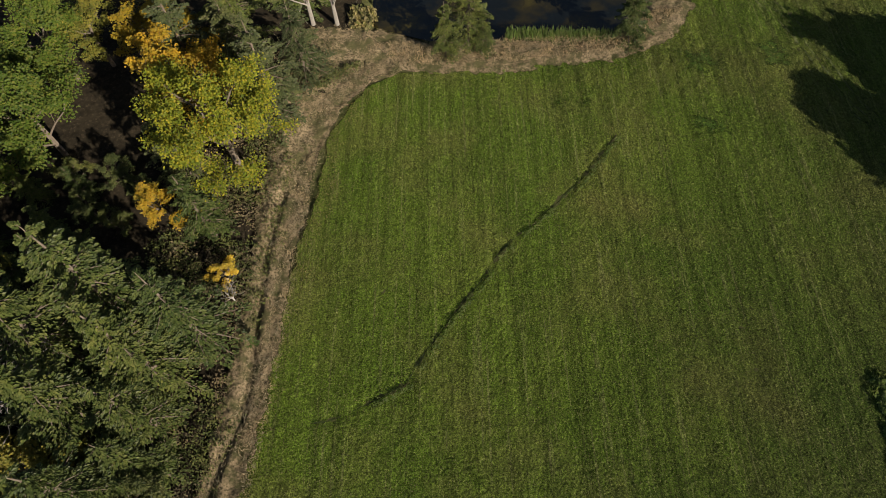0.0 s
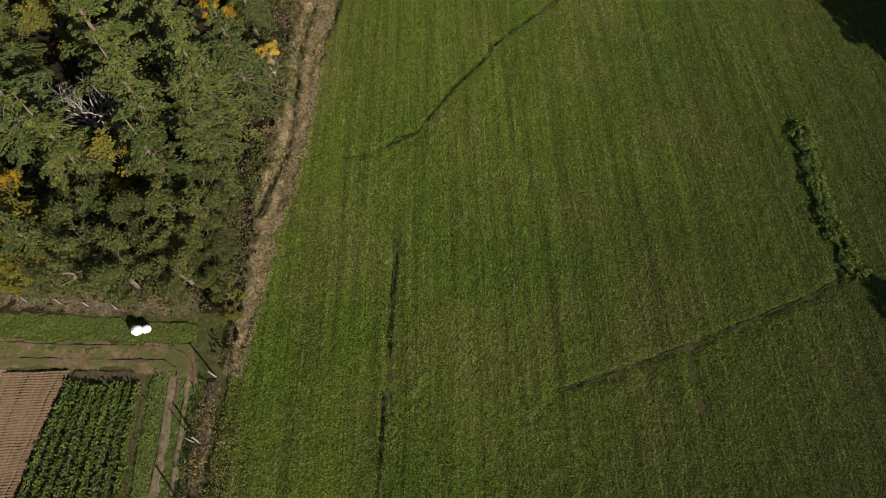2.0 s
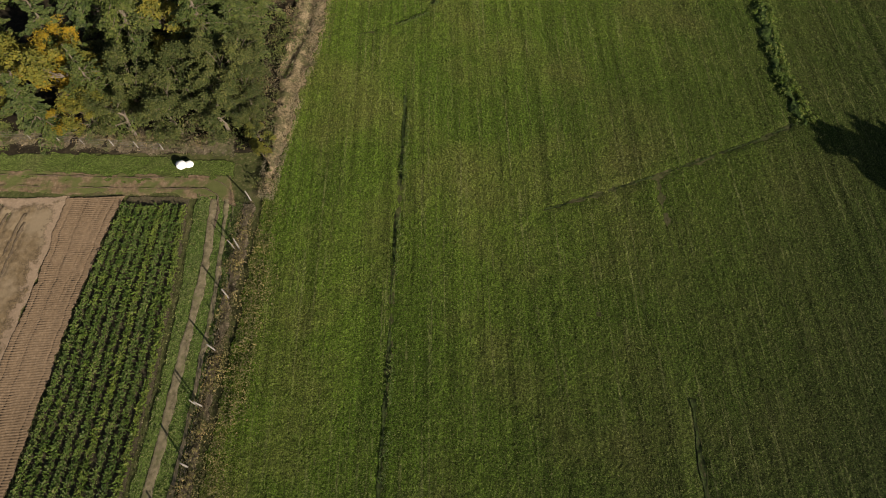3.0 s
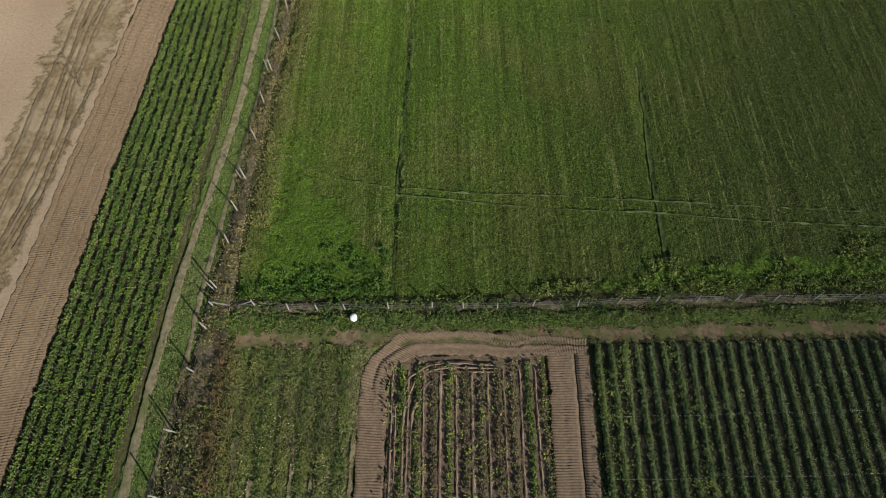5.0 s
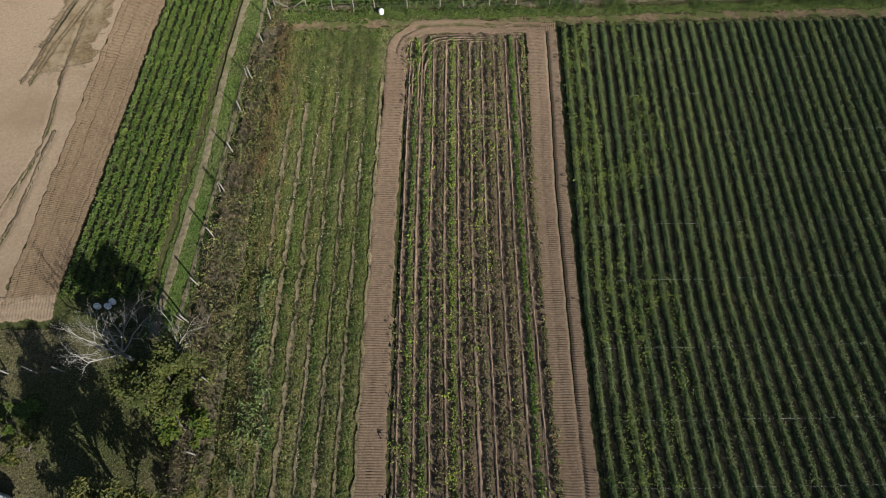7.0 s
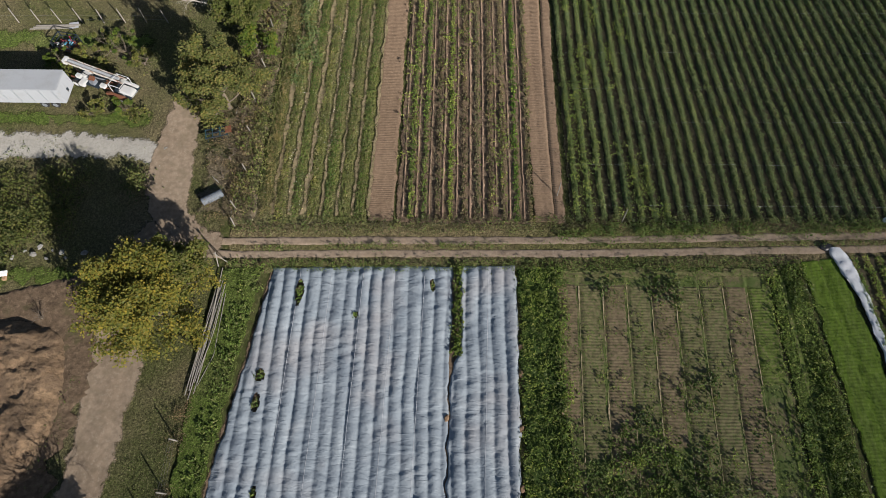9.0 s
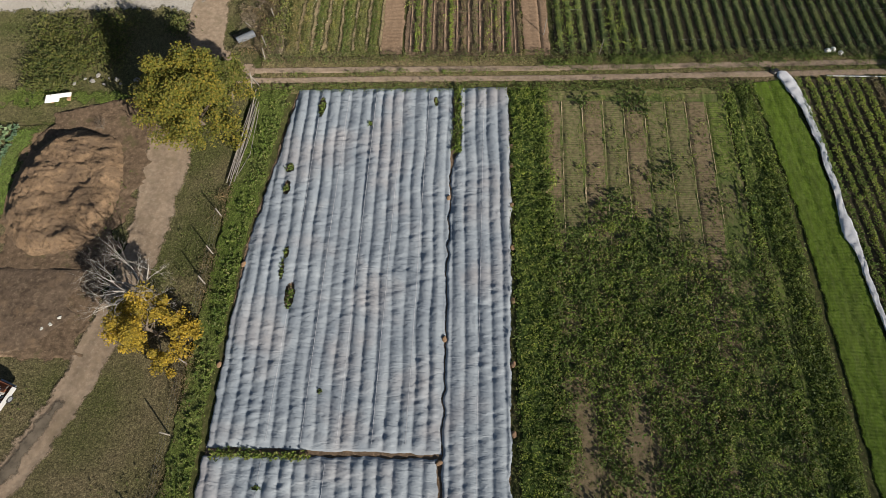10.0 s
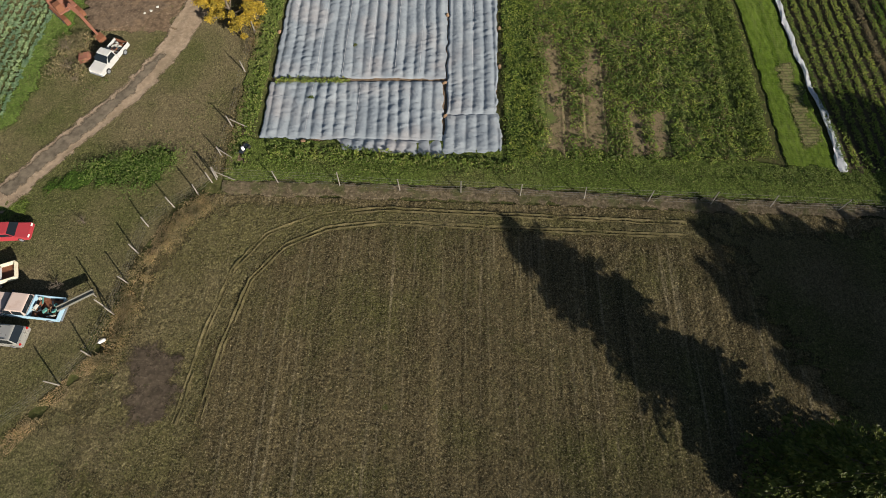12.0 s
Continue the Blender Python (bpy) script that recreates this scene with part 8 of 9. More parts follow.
def quad(a, b, c, d, thick=0.015):
    """A thin pane through four corners, raised along its normal."""
    p = np.array([a, b, c, d], float)
    n = np.cross(p[1] - p[0], p[3] - p[0])
    n = n / np.linalg.norm(n) * thick
    return Geo().add(np.concatenate([p - n, p + n]), [[0, 3, 2, 1], [4, 5, 6, 7], [0, 1, 5, 4], [1, 2, 6, 5], [2, 3, 7, 6], [3, 0, 4, 7]])


def add_wheels(t, xs, half, r=0.34, rim_mat=None):
    for x in xs:
        for s in (-1, 1):
            tyre = part("wheel", Geo().tube([[x, s * (half - 0.2), r], [x, s * (half - 0.17), r], [x, s * (half - 0.02), r], [x, s * (half + 0.01), r]], [r * 0.9, r, r, r * 0.9], 20), rubber, t, "black rubber tyre")
            part("rim", Geo().tube([[x, s * (half - 0.02), r], [x, s * (half + 0.02), r], [x, s * (half + 0.025), r]], [r * 0.62, r * 0.58, r * 0.2], 16), rim_mat or galv, tyre, "pressed metal rim")


def junk(t, x0, x1, half, z, seed, mats, n=26):
    r = np.random.default_rng(seed)
    for k in range(n):
        c = (r.uniform(x0 + 0.3, x1 - 0.3), r.uniform(-half + 0.25, half - 0.25), z + r.uniform(0.0, 0.28))
        m = pose(*c, r.uniform(-25, 25), r.uniform(-25, 25), r.uniform(0, 180))
        if k % 2:
            g = Geo().box((-r.uniform(0.15, 0.6), -0.05, -0.03), (r.uniform(0.15, 0.6), 0.05, 0.03), m, 0.01)
        else:
            g = Geo().box((-r.uniform(0.1, 0.25), -r.uniform(0.08, 0.2), -0.08), (r.uniform(0.1, 0.25), r.uniform(0.08, 0.2), 0.08), m, 0.03)
        part("scrap", g, mats[k % len(mats)], t)


def pickup(label, m, paint, top_paint, length, width, cab, seed, junk_mats, crew=False, bed_h=0.95):
    """Pickup with its front along +x: body, cab, panes, open bed with scrap, lamps, bumpers, wheels."""
    t = thing("pickup_truck", label, "pickup truck", m)
    L, h = length / 2, width / 2
    c0, c1 = cab
    part("hood", hull([(c1 - 0.05, 0.38), (L - 0.1, 0.38), (L, 0.5), (L, 0.78), (L - 0.15, 0.92), (c1 - 0.05, 1.0)], h, 0.08, 1.0, 0.7), top_paint, t)
    part("cab_body", hull([(c0, 0.36), (c1 + 0.05, 0.36), (c1 + 0.05, 1.0), (c0, 1.02)], h, 0.03, 1.0, 0.7), paint, t)
    g0, g1 = c0 + 0.06, c1 - 0.62
    roof = part("roof", hull([(c0 + 0.02, 0.98), (c1 + 0.02, 0.98), (g1, 1.58), (g1 - 0.1, 1.62), (g0 + 0.12, 1.62), (g0, 1.58)], h - 0.04, 0.16, 1.6, 1.0), top_paint, t, "painted cab roof")
    y1, y0 = h - 0.2, h - 0.09
    part("windscreen", quad((c1 - 0.02, -y0, 1.04), (c1 - 0.02, y0, 1.04), (g1 + 0.05, y1, 1.55), (g1 + 0.05, -y1, 1.55)), M["carglass"], t)
    part("rear_window", quad((c0 + 0.01, y0 - 0.1, 1.08), (c0 + 0.01, -y0 + 0.1, 1.08), (g0 - 0.01, -y1, 1.5), (g0 - 0.01, y1, 1.5)), M["carglass"], t)
    cuts = [(c0 + 0.14, c1 - 0.16)] if not crew else [(c0 + 0.12, (c0 + c1) / 2 - 0.06), ((c0 + c1) / 2 + 0.06, c1 - 0.16)]
    for a, b in cuts:
        for s in (-1, 1):
            bb = b - (0.4 if b > c1 - 0.3 else 0.0)
            part("side_window", quad((a, s * (h - 0.035), 1.06), (b, s * (h - 0.035), 1.06), (bb, s * (h - 0.165), 1.5), (a + 0.05, s * (h - 0.165), 1.5)), M["carglass"], t)
    part("bed_floor", Geo().box((-L + 0.03, -h + 0.02, 0.42), (c0 - 0.06, h - 0.02, 0.55), bevel=0.02), rust, t)
    for s in (-1, 1):
        part("bed_side", Geo().box((-L, s * h - 0.06 * (s > 0), 0.42), (c0 - 0.04, s * h + 0.06 * (s < 0), bed_h), bevel=0.025), paint, t)
    part("bed_front", Geo().box((c0 - 0.1, -h + 0.07, 0.5), (c0 - 0.04, h - 0.07, bed_h), bevel=0.015), paint, t)
    part("tailgate", Geo().box((-L - 0.02, -h + 0.07, 0.5), (-L + 0.05, h - 0.07, bed_h - 0.02), bevel=0.015), rust if seed % 2 else paint, t)
    part("bumper", Geo().box((L - 0.03, -h + 0.05, 0.38), (L + 0.09, h - 0.05, 0.54), bevel=0.03), galv, t)
    part("bumper", Geo().box((-L - 0.14, -h + 0.1, 0.38), (-L - 0.02, h - 0.1, 0.52), bevel=0.03), galv, t)
    for s in (-1, 1):
        part("headlight", Geo().box((L - 0.04, s * (h - 0.22) - 0.14, 0.6), (L + 0.02, s * (h - 0.22) + 0.14, 0.76), bevel=0.02), M["lamp"], t)
        part("mirror", Geo().box((c1 - 0.35, s * h - 0.02, 1.08), (c1 - 0.22, s * (h + 0.16) + 0.0, 1.22), bevel=0.015) if s > 0 else Geo().box((c1 - 0.35, s * (h + 0.16), 1.08), (c1 - 0.22, s * h + 0.02, 1.22), bevel=0.015), dark_steel, t)
    add_wheels(t, (L - 0.85, -L + 0.95), h)
    junk(t, -L, c0, h, 0.6, seed, junk_mats)
    return t


light_scrap = worn("pale_scrap", (0.5, 0.5, 0.46), (0.3, 0.28, 0.25), 0.6)
teal_scrap = worn("teal_scrap", (0.10, 0.34, 0.30), (0.2, 0.3, 0.28), 0.6)
pickup("white pickup truck with scrap in its bed", pose(-38.35, -154.2, 0, 0, 0, 249), white_paint, white_paint, 4.7, 1.75, (-0.35, 1.15), 3, [light_scrap, dark_steel, rust, light_scrap])
blue_paint = worn("pale_blue_paint", (0.29, 0.44, 0.55), (0.42, 0.42, 0.40), 0.4, 0, 1.5, (0.55, 0.8), 0.05, 0.5)
primer = worn("pinkish_faded_roof", (0.52, 0.42, 0.38), (0.42, 0.30, 0.25), 0.6, 0, 1.2)
pickup("pale blue crew-cab pickup heaped with scrap", pose(-37.6, -182.4, 0, 0, 0, 174), blue_paint, primer, 6.1, 2.0, (-0.3, 1.9), 4, [light_scrap, rust, teal_scrap, dark_steel, bag_mat], True, 1.05)
t = thing("metal_chute", "long grey metal chute propped on the truck bed", "chute", pose(-34.9, -182.8, 1.0, 0, 2, 33))
chute_mat = worn("dull_chute_steel", (0.20, 0.20, 0.175), (0.13, 0.125, 0.10), 0.65, 0.2)
part("trough", Geo().box((0, -0.2, -0.03), (3.1, 0.2, 0.02), bevel=0.01), chute_mat, t)
for s in (-1, 1):
    part("rim", Geo().box((0, s * 0.2 - 0.03, -0.03), (3.1, s * 0.2 + 0.03, 0.2), bevel=0.015), chute_mat, t)
part("support", Geo().tube([[2.9, 0, -1.05], [2.9, 0, 0]], 0.04, 6), M["post"], t)


def car(label, m, paint, length, width, height, profile_roof, seed, wagon=False, name="car"):
    t = thing(name, label, "car", m)
    L, h = length / 2, width / 2
    a, b, c, d = profile_roof       # rear foot, rear top, front top, front foot
    body = part("body", hull([(-L + 0.05, 0.3), (L - 0.1, 0.3), (L, 0.48), (L - 0.02, 0.68), (d, 0.88), (a, 0.92), (-L, 0.88), (-L - 0.02, 0.5)], h, 0.09, 0.92, 0.6), paint, t)
    part("roof", hull([(a, 0.86), (d, 0.84), (c, height - 0.04), (c - 0.12, height), (b + 0.12, height), (b, height - 0.04)], h - 0.07, 0.15, height, 0.9), paint, t)
    y1, y0 = h - 0.23, h - 0.12
    part("windscreen", quad((d - 0.03, -y0, 0.93), (d - 0.03, y0, 0.93), (c + 0.05, y1, height - 0.08), (c + 0.05, -y1, height - 0.08)), M["carglass"], t)
    part("rear_window", quad((a + 0.0, y0, 1.0), (a + 0.0, -y0, 1.0), (b - 0.03, -y1, height - 0.09), (b - 0.03, y1, height - 0.09)), M["carglass"], t)
    mid = (b + c) / 2
    for s in (-1, 1):
        part("side_window", quad((a + 0.25, s * (h - 0.08), 0.97), (mid - 0.05, s * (h - 0.08), 0.97), (mid - 0.05, s * (h - 0.205), height - 0.12), (b + 0.12, s * (h - 0.205), height - 0.12)), M["carglass"], t)
        part("side_window", quad((mid + 0.05, s * (h - 0.08), 0.97), (d - 0.2, s * (h - 0.08), 0.97), (c - 0.02, s * (h - 0.205), height - 0.12), (mid + 0.05, s * (h - 0.205), height - 0.12)), M["carglass"], t)
        part("headlight", Geo().box((L - 0.1, s * (h - 0.25) - 0.17, 0.55), (L + 0.01, s * (h - 0.25) + 0.17, 0.7), bevel=0.03), M["lamp"], t)
        part("tail_lamp", Geo().box((-L - 0.04, s * (h - 0.16) - 0.1, 0.62), (-L + 0.06, s * (h - 0.16) + 0.1, 0.86), bevel=0.03), M["redlamp"], t)
        if wagon:
            part("roof_rail", Geo().tube([[b + 0.3, s * (h - 0.3), height + 0.04], [c - 0.3, s * (h - 0.3), height + 0.04]], 0.02, 6), dark_steel, t)
    if wagon:
        part("sunroof", Geo().box((mid - 0.1, -0.45, height - 0.01), (mid + 0.75, 0.45, height + 0.012), bevel=0.005), M["carglass"], t)
    part("bumper", Geo().box((L - 0.06, -h + 0.06, 0.32), (L + 0.05, h - 0.06, 0.5), bevel=0.03), paint, t)
    part("bumper", Geo().box((-L - 0.1, -h + 0.06, 0.34), (-L + 0.04, h - 0.06, 0.52), bevel=0.03), paint, t)
    add_wheels(t, (L - 0.8, -L + 0.8), h - 0.02, 0.31)
    return t


silver = worn("silver_paint", (0.50, 0.49, 0.46), (0.40, 0.38, 0.34), 0.3, 0.5, 1.5, (0.6, 0.85), 0.03, 0.5)
red_paint = worn("red_paint", (0.34, 0.04, 0.05), (0.27, 0.06, 0.06), 0.35, 0, 1.5, (0.6, 0.85), 0.03, 0.5)
car("silver estate car with a dark sunroof", pose(-39.4, -184.9, 0, 0, 0, 176), silver, 4.5, 1.75, 1.6, (-2.15, -1.75, 0.55, 1.25), 1, True)
car("red hatchback parked on the grass", pose(-42.0, -175.2, 0, 0, 0, 4), red_paint, 4.1, 1.65, 1.35, (-1.7, -1.0, 0.35, 1.0), 2)
cream = worn("cream_canopy", (0.62, 0.57, 0.45), (0.45, 0.38, 0.28), 0.5)
t = thing("utility_trailer", "cream wooden-sided trailer with a white canopy", "trailer", pose(-41.4, -179.6, 0, 0, 0, 20))
part("bed", Geo().box((-1.6, -0.8, 0.45), (1.7, 0.8, 0.55), bevel=0.02), rust, t)
for s in (-1, 1):
    part("side_board", Geo().box((-1.6, s * 0.8 - 0.04, 0.5), (1.7, s * 0.8 + 0.04, 1.0), bevel=0.02), cream, t)
for x in (-1.6, 1.66):
    part("end_board", Geo().box((x - 0.04, -0.76, 0.5), (x + 0.04, 0.76, 1.0), bevel=0.02), cream, t)
part("canopy", hull([(-1.2, 0.75), (0.5, 0.75), (0.4, 1.35), (-1.0, 1.4)], 0.62, 0.12, 1.4, 0.8), white_paint, t)
add_wheels(t, (0.0,), 0.95, 0.3)

# box trailer
t = thing("box_trailer", "long white box trailer parked in the yard", "trailer", pose(-41.0, -103.1, 0))
panel_mat = worn("white_trailer_panels", (0.30, 0.31, 0.33), (0.25, 0.25, 0.245), 0.45, 0, 0.6, (0.5, 0.8), 0.05)
part("body", Geo().box((-12.5, -1.25, 0.75), (0, 1.25, 2.75), bevel=0.05), panel_mat, t)
part("roof", Geo().box((-12.52, -1.27, 2.75), (0.02, 1.27, 2.8), bevel=0.02), panel_mat, t)
for k in range(10):
    for s in (-1, 1):
        part("rib", Geo().box((-12.2 + 1.3 * k, s * 1.26 - 0.012, 0.8), (-12.15 + 1.3 * k, s * 1.26 + 0.012, 2.74)), galv, t)
for s in (-0.62, 0.62):
    part("door", Geo().box((0.0, s - 0.58, 0.85), (0.035, s + 0.58, 2.68), bevel=0.01), panel_mat, t)
part("vent", Geo().box((0.035, -0.15, 1.2), (0.06, 0.15, 1.6), bevel=0.01), dark_steel, t)
part("underframe", Geo().box((-12.2, -0.5, 0.45), (-0.3, 0.5, 0.75), bevel=0.02), dark_steel, t)
add_wheels(t, (-1.4, -2.5), 1.2, 0.42)

# old boom truck
boom_paint = worn("rust_streaked_white_paint", (0.42, 0.41, 0.38), (0.20, 0.11, 0.07), 0.55, 0, 1.8, (0.46, 0.62))
t = thing("boom_truck", "old white boom truck with rusty parts", "boom truck", pose(-38.1, -101.7, 0, 0, 0, -21) @ Matrix.Diagonal((1.24, 1.12, 1.1, 1)))
for y in (-0.36, 0.36):
    part("chassis_rail", Geo().box((-3.0, y - 0.06, 0.5), (3.0, y + 0.06, 0.68), bevel=0.02), rust, t)
for x in (-2.6, -1.2, 0.2, 1.6, 2.7):
    part("cross_member", Geo().box((x - 0.05, -0.36, 0.52), (x + 0.05, 0.36, 0.64), bevel=0.01), rust, t)
part("deck", Geo().box((-2.4, -0.75, 0.7), (0.1, 0.55, 0.76), bevel=0.02), dark_steel, t)
part("outrigger_box", Geo().box((-1.7, -1.0, 0.55), (-1.2, 1.0, 0.95), bevel=0.04), white_paint, t)
part("turntable", Geo().tube([[-1.45, 0.1, 0.85], [-1.45, 0.1, 1.2]], [0.42, 0.32], 14), white_paint, t)
boom = part("boom", Geo().box((-3.4, 0.16, 1.45), (2.2, 0.20, 1.75), pose(0, 0, 0, 0, 2, 0), 0.012).box((-3.4, 0.66, 1.45), (2.2, 0.70, 1.75), pose(0, 0, 0, 0, 2, 0), 0.012).box((-3.4, 0.18, 1.47), (2.2, 0.68, 1.52), pose(0, 0, 0, 0, 2, 0), 0.01), boom_paint, t, "long rust-streaked white folded boom")
part("boom_arm", Geo().box((-3.2, 0.32, 1.55), (1.7, 0.54, 1.74), pose(0, 0, 0, 0, 2, 0), 0.02), panel_mat, boom)
part("boom_knuckle", Geo().box((-3.6, 0.1, 1.4), (-3.2, 0.76, 1.9), bevel=0.06), white_paint, boom)
part("hydraulic_ram", Geo().tube([[-1.4, -0.05, 1.1], [0.6, 0.0, 1.4]], [0.07, 0.05], 8), galv, t)
part("rust_plate", Geo().box((-1.0, -0.25, 1.2), (-0.45, 0.2, 1.26), pose(0, 0, 0, 5, 3, 8), 0.01), rust, t, "rusted bracket plate")
for k, (x, y, z, a, b, c) in enumerate(((-2.3, -0.45, 0.76, 0.5, 0.4, 0.35), (-0.8, -0.6, 0.76, 0.45, 0.5, 0.4), (0.1, -0.55, 0.7, 0.5, 0.4, 0.3))):
    part("tool_box", Geo().box((x, y, z), (x + a, y + b, z + c), bevel=0.03), white_paint if k % 2 == 0 else galv, t)
part("cab_floor", Geo().box((1.3, -0.85, 0.6), (3.1, 0.85, 0.72), bevel=0.02), dark_steel, t)
part("hood", hull([(1.7, 0.55), (3.1, 0.55), (3.1, 0.95), (2.9, 1.05), (1.7, 1.1)], 0.42, 0.05, 1.1, 0.6), white_paint, t)
part("fender", hull([(0.9, 0.5), (3.0, 0.5), (3.05, 0.85), (2.7, 1.0), (1.4, 1.0), (0.9, 0.8)], 0.14, 0.03, 1.0, 0.6), rust, t, "rust-red fender").location = (0, -0.8, 0)
part("fender", hull([(1.3, 0.5), (3.0, 0.5), (3.05, 0.85), (2.7, 1.0), (1.6, 1.0), (1.3, 0.8)], 0.14, 0.03, 1.0, 0.6), white_paint, t).location = (0, 0.75, 0)
for x, y in ((1.5, -0.6), (1.5, 0.7), (2.6, -0.6), (2.6, 0.7)):
    part("cab_post", Geo().tube([[x, y, 0.7], [x + 0.05, y, 1.9]], 0.03, 6), white_paint, t)
for y in (-0.6, 0.7):
    part("cab_rail", Geo().tube([[1.5, y, 1.9], [2.65, y, 1.9]], 0.03, 6), white_paint, t)
for x in (1.55, 2.65):
    part("cab_rail", Geo().tube([[x, -0.6, 1.9], [x, 0.7, 1.9]], 0.03, 6), white_paint, t)
part("seat", Geo().box((1.6, -0.4, 0.72), (2.05, 0.4, 1.15), bevel=0.05), dark_steel, t)
part("hose", Geo().tube([[-2.6, 0.1, 1.5], [-1, -0.1, 1.25], [0.9, 0.1, 1.0]], 0.035, 6), rubber, t)
add_wheels(t, (2.2, -2.3), 0.85, 0.42, white_paint)

t = thing("metal_cage", "open metal stillage cage holding coloured scrap", "cage", pose(-43.6, -96.2, 0, 0, 0, -12))
for x in (-1.1, 1.1):
    for y in (-0.8, 0.8):
        part("corner_post", Geo().box((x - 0.04, y - 0.04, 0), (x + 0.04, y + 0.04, 1.2)), dark_steel, t)
for z in (0.2, 0.7, 1.18):
    for y in (-0.8, 0.8):
        part("rail", Geo().box((-1.1, y - 0.03, z - 0.03), (1.1, y + 0.03, z + 0.03)), dark_steel, t)
    for x in (-1.1, 1.1):
        part("rail", Geo().box((x - 0.03, -0.8, z - 0.03), (x + 0.03, 0.8, z + 0.03)), dark_steel, t)
part("floor", Geo().box((-1.1, -0.8, 0.1), (1.1, 0.8, 0.17)), rust, t)
junk(t, -1.1, 1.1, 0.8, 0.4, 15, [light_scrap, red_paint, blue_plastic, dark_steel], 16)
t = thing("low_board", "weathered grey boards lying by the rail fence", "boards", pose(-45.5, -93.4, 0, 0, 0, 2))
for k in range(3):
    part("board", Geo().box((-3.2 + k * 0.3, -0.3 + 0.2 * k, 0.0), (1.2 + k * 0.5, -0.14 + 0.2 * k, 0.08 + 0.03 * k), bevel=0.01), M["post"], t)
part("sheet", Geo().box((1.0, -0.5, 0.05), (2.0, 0.3, 0.12), pose(0, 0, 0, 8, 0, 10), 0.01), panel_mat, t)

stone_mat = worn("grey_field_stone", (0.26, 0.25, 0.235), (0.16, 0.15, 0.13), 0.9, 0, 3.0, bump=0.5, spec=0.15)
# pale stones heaped below the brambles
for k, (x, y, w) in enumerate(((-39.6, -120.6, 0.42), (-39.2, -119.9, 0.34), (-37.1, -120.4, 0.36), (-36.6, -120.9, 0.22), (-35.0, -120.4, 0.4), (-41.4, -121.0, 0.3), (-38.3, -121.0, 0.25), (-40.5, -120.3, 0.24), (-42.3, -120.6, 0.28), (-38.0, -120.2, 0.2))):
    t = thing("stone", "pale grey stone dumped below the brambles", "stone", pose(x, y, 0.02, 0, 0, k * 53), "dumped stones")
    part("rock", blob(w * 0.75, w * 0.55, w * 0.4, 60 + k, 0.6, 10), stone_mat, t)

# tractor implement
teal_steel = worn("dark_teal_steel", (0.025, 0.085, 0.095), (0.08, 0.07, 0.06), 0.5, 0.2)
t = thing("farm_implement", "dark blue tractor implement with tines", "implement", pose(-25.4, -107.6, 0, 0, 0, 15))
for y in (-0.5, 0.0, 0.5):
    part("beam", Geo().box((-1.1, y - 0.05, 0.65), (1.1, y + 0.05, 0.77), bevel=0.01), dark_steel, t)
for x in (-1.0, -0.35, 0.35, 1.0):
    part("cross_beam", Geo().box((x - 0.04, -0.55, 0.66), (x + 0.04, 0.55, 0.8), bevel=0.01), teal_steel, t)
    for y in (-0.5, 0.5):
        part("tine", Geo().tube([[x, y, 0.7], [x + 0.1, y, 0.35], [x - 0.08, y, 0.0]], 0.03, 5), dark_steel, t)
part("hitch", Geo().tube([[-0.4, 0, 0.75], [0, 0, 1.35], [0.4, 0, 0.75]], 0.045, 6), dark_steel, t)
part("seat_plate", Geo().box((0.9, -0.4, 0.8), (1.5, 0.4, 0.86), bevel=0.02), rust, t)

weeds(scatter(500, [(-26.0, -104), (-25.6, -116.6)], [(-21.4, -104), (-21.2, -117)], lambda x, y: fbm(x / 1.4, y / 1.8, 191) > 0.44, 192), "dead brown scrub beside the lane", (0.12, 0.34), "brushdark", 193, 7, 0.26, 0.06, 1.0, "brush", 0.16)
# logs and brush along the post line
t = thing("log_pile", "loose grey logs and cut branches in the brush", "logs")
rr = np.random.default_rng(19)
for k in range(12):
    x, y, a, ln = rr.uniform(-24.3, -22.4), rr.uniform(-114, -103.5), rr.uniform(0, math.pi), rr.uniform(0.6, 1.8)
    part("log", Geo().tube([[x, y, 0.12], [x + ln * 0.5 * math.cos(a), y + ln * 0.5 * math.sin(a), 0.22], [x + ln * math.cos(a), y + ln * math.sin(a), 0.12]], rr.uniform(0.03, 0.07), 6), M["post"] if k % 4 == 0 else M["bark"], t)
for k, (x, y, h) in enumerate(((-23.6, -110.4, 2.2), (-23.2, -106.0, 1.8), (-24.0, -112.4, 1.6), (-23.0, -101.4, 2.4), (-23.2, -88.6, 2.4), (-22.8, -84.5, 1.8))):
    bare_tree("small bare grey shrub in the brush strip", h, 70 + k, at(x, y, k * 50), spread=1.1, name="bare_shrub", limbs=5, mat="bark", fine=0.6)
for k, (x, y, h) in enumerate(((-41.6, -134.0, 1.6), (-36.8, -126.6, 1.6), (-43.4, -138.6, 1.5), (-35.7, -173.9, 0.9), (-36.0, -180.3, 1.3), (-43.5, -152.6, 1.6), (-42.6, -155.2, 1.4), (-41.4, -156.8, 1.2))):
    bare_tree("low brown leafless shrub in the yard", h, 80 + k, at(x, y, k * 50), mat="bark", spread=1.3, name="bare_shrub", limbs=7)

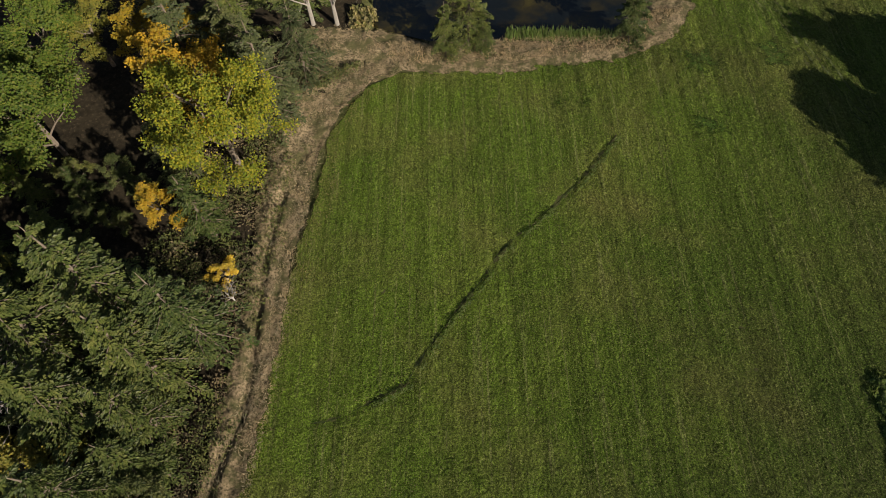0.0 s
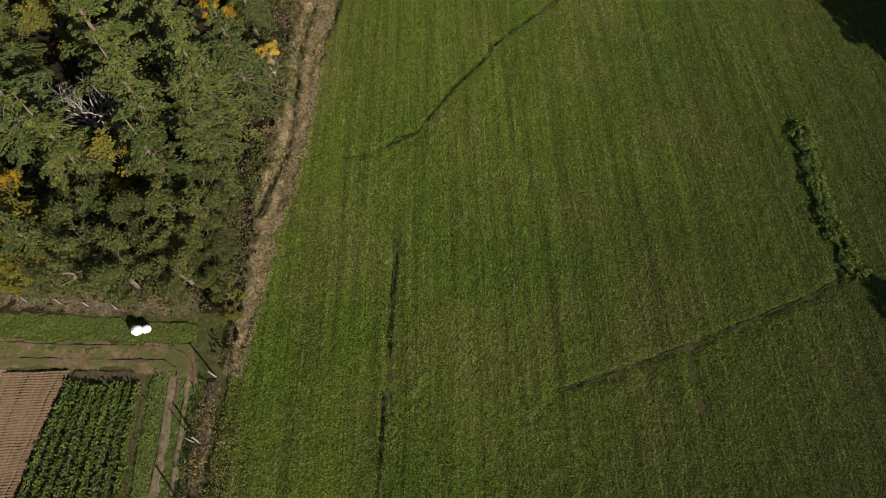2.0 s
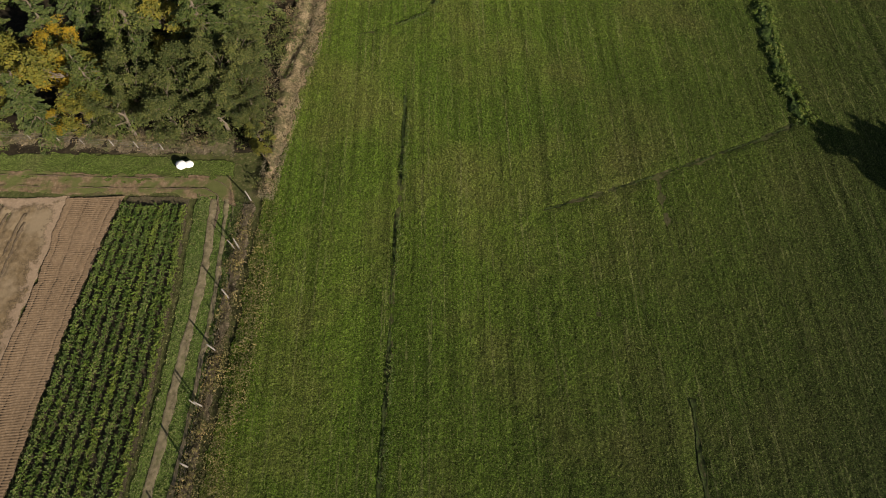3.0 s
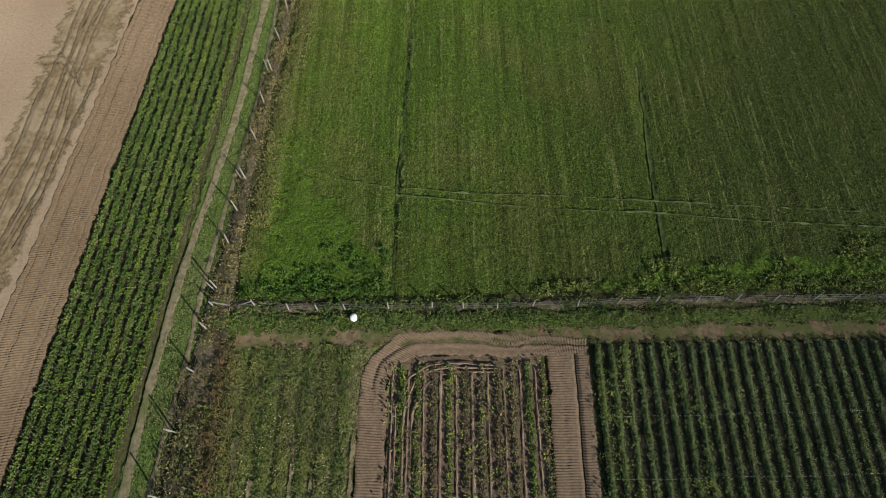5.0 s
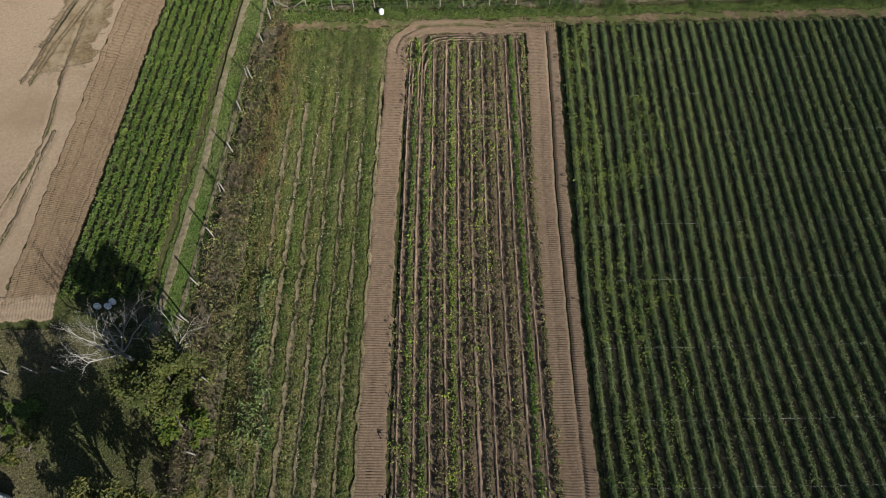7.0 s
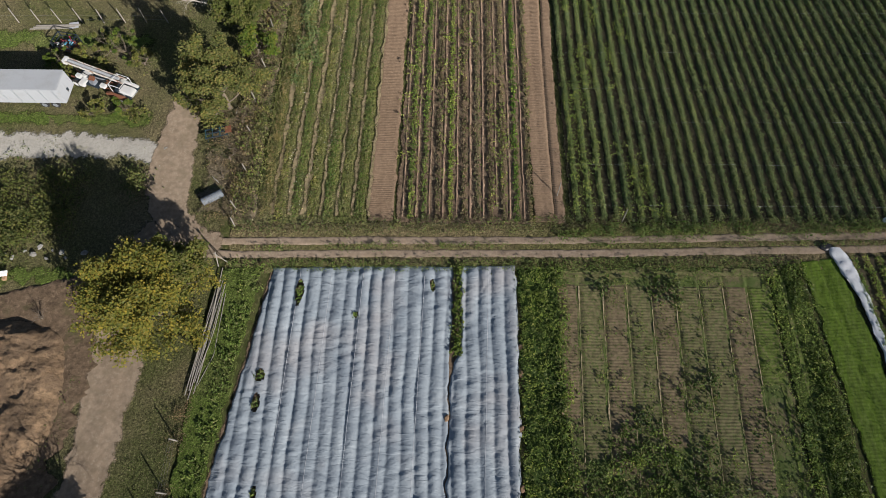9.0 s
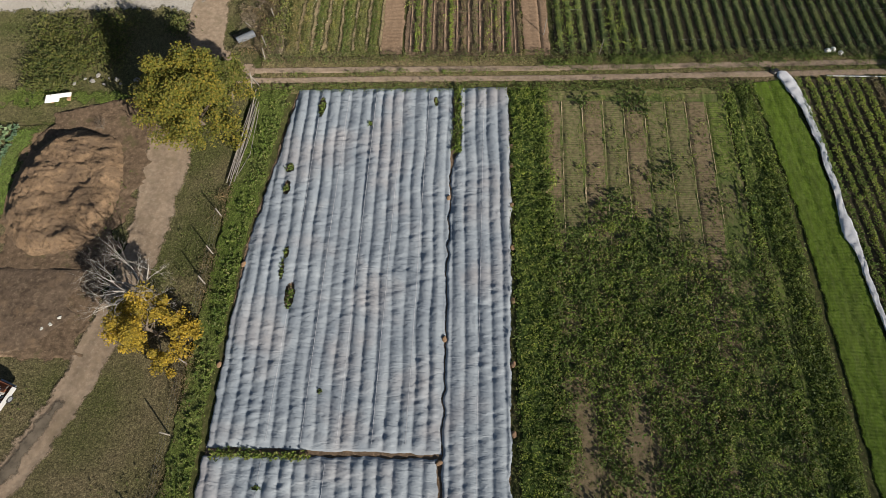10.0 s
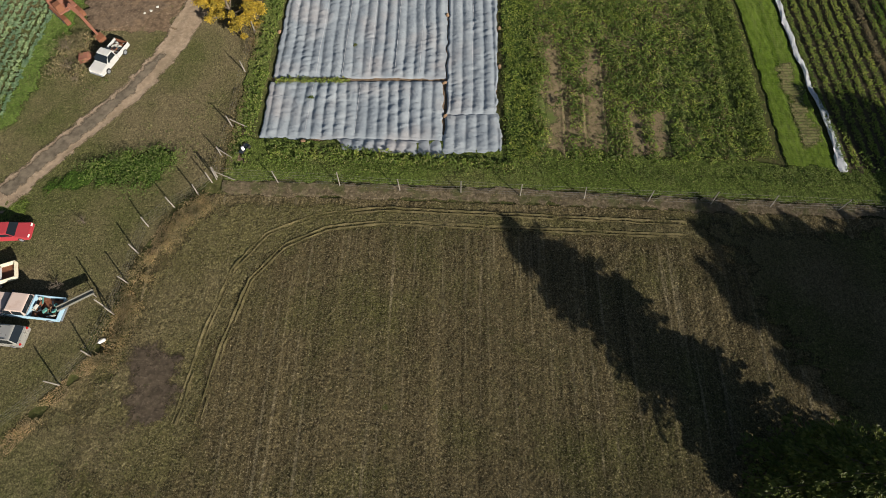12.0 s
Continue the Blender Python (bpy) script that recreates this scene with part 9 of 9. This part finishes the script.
# excavator with its arm out
t = thing("excavator", "rusty orange excavator with its arm lowered", "excavator", pose(-45.2, -147.0, 0, 0, 0, -42))
for s in (-1, 1):
    tr = part("track", hull([(-1.9, 0.15), (-1.6, 0.0), (1.6, 0.0), (1.9, 0.15), (1.9, 0.55), (1.6, 0.75), (-1.6, 0.75), (-1.9, 0.55)], 0.25, 0, 1, 0), rust, t)
    tr.location = (0, s * 0.95, 0)
    for k in range(4):
        part("roller", Geo().tube([[-1.3 + 0.85 * k, s * 1.16, 0.35], [-1.3 + 0.85 * k, s * 1.26, 0.35]], 0.2, 12), dark_steel, t)
part("turntable", Geo().tube([[0, 0, 0.7], [0, 0, 0.95]], 0.7, 18), dark_steel, t)
part("deck", Geo().box((-1.7, -1.05, 0.95), (1.0, 1.05, 1.15), bevel=0.04), orange_paint, t)
part("counterweight", Geo().box((-1.9, -1.0, 1.15), (-1.2, 1.0, 1.75), bevel=0.12), orange_paint, t)
part("engine_cover", Geo().box((-1.2, -0.2, 1.15), (-0.2, 1.0, 1.7), bevel=0.06), orange_paint, t)
part("cab_frame", hull([(-0.1, 1.15), (0.9, 1.15), (0.7, 1.9), (-0.1, 1.9)], 0.4, 0.05, 1.9, 1.2), rust, t).location = (0, -0.6, 0)
part("boom", Geo().tube([[0.7, 0.2, 1.2], [2.2, 0.2, 2.3], [4.2, 0.2, 2.1]], [0.24, 0.26, 0.18], 4), orange_paint, t, "long faded orange boom")
part("stick", Geo().tube([[4.1, 0.2, 2.2], [5.2, 0.2, 1.4], [6.2, 0.2, 0.7]], [0.17, 0.16, 0.12], 4), orange_paint, t)
part("ram", Geo().tube([[1.2, 0.2, 1.3], [2.6, 0.2, 1.9]], 0.07, 8), galv, t)
part("bucket", hull([(6.0, 0.75), (6.9, 0.6), (6.95, 0.15), (6.4, 0.02), (6.0, 0.3)], 0.42, 0.0, 1, 0), rust, t).location = (0, 0.2, 0)
t = thing("digger_bucket", "loose rusty digger bucket in the grass", "bucket", pose(-41.2, -153.9, 0, 0, 0, 15))
part("shell", hull([(-0.7, 0.0), (0.5, 0.0), (0.7, 0.35), (0.4, 0.6), (-0.6, 0.55)], 0.5, 0, 1, 0), orange_paint, t)
for k in range(4):
    part("tooth", Geo().box((0.6, -0.42 + 0.25 * k, 0.28), (0.85, -0.32 + 0.25 * k, 0.36), bevel=0.01), rust, t)
t = thing("white_sack", "torn white sack at the fence foot", "sack", pose(-30.9, -185.2, 0, 0, 0, 30))
part("sack", blob(0.34, 0.2, 0.12, 14, 0.5, 12), M["white_wrap"], t, smooth=True)
for k, (x, y) in enumerate(((-36.8, -146.6), (-36.2, -146.2), (-35.8, -146.9), (-35.2, -146.3), (-36.4, -147.3))):
    t = thing("rubble", "small pale lumps of rubble on compost", "rubble", pose(x, y, 0.1, 0, 0, k * 70), "rubble")
    part("lump", blob(0.22, 0.16, 0.12, 30 + k, 0.5, 10), light_scrap, t)
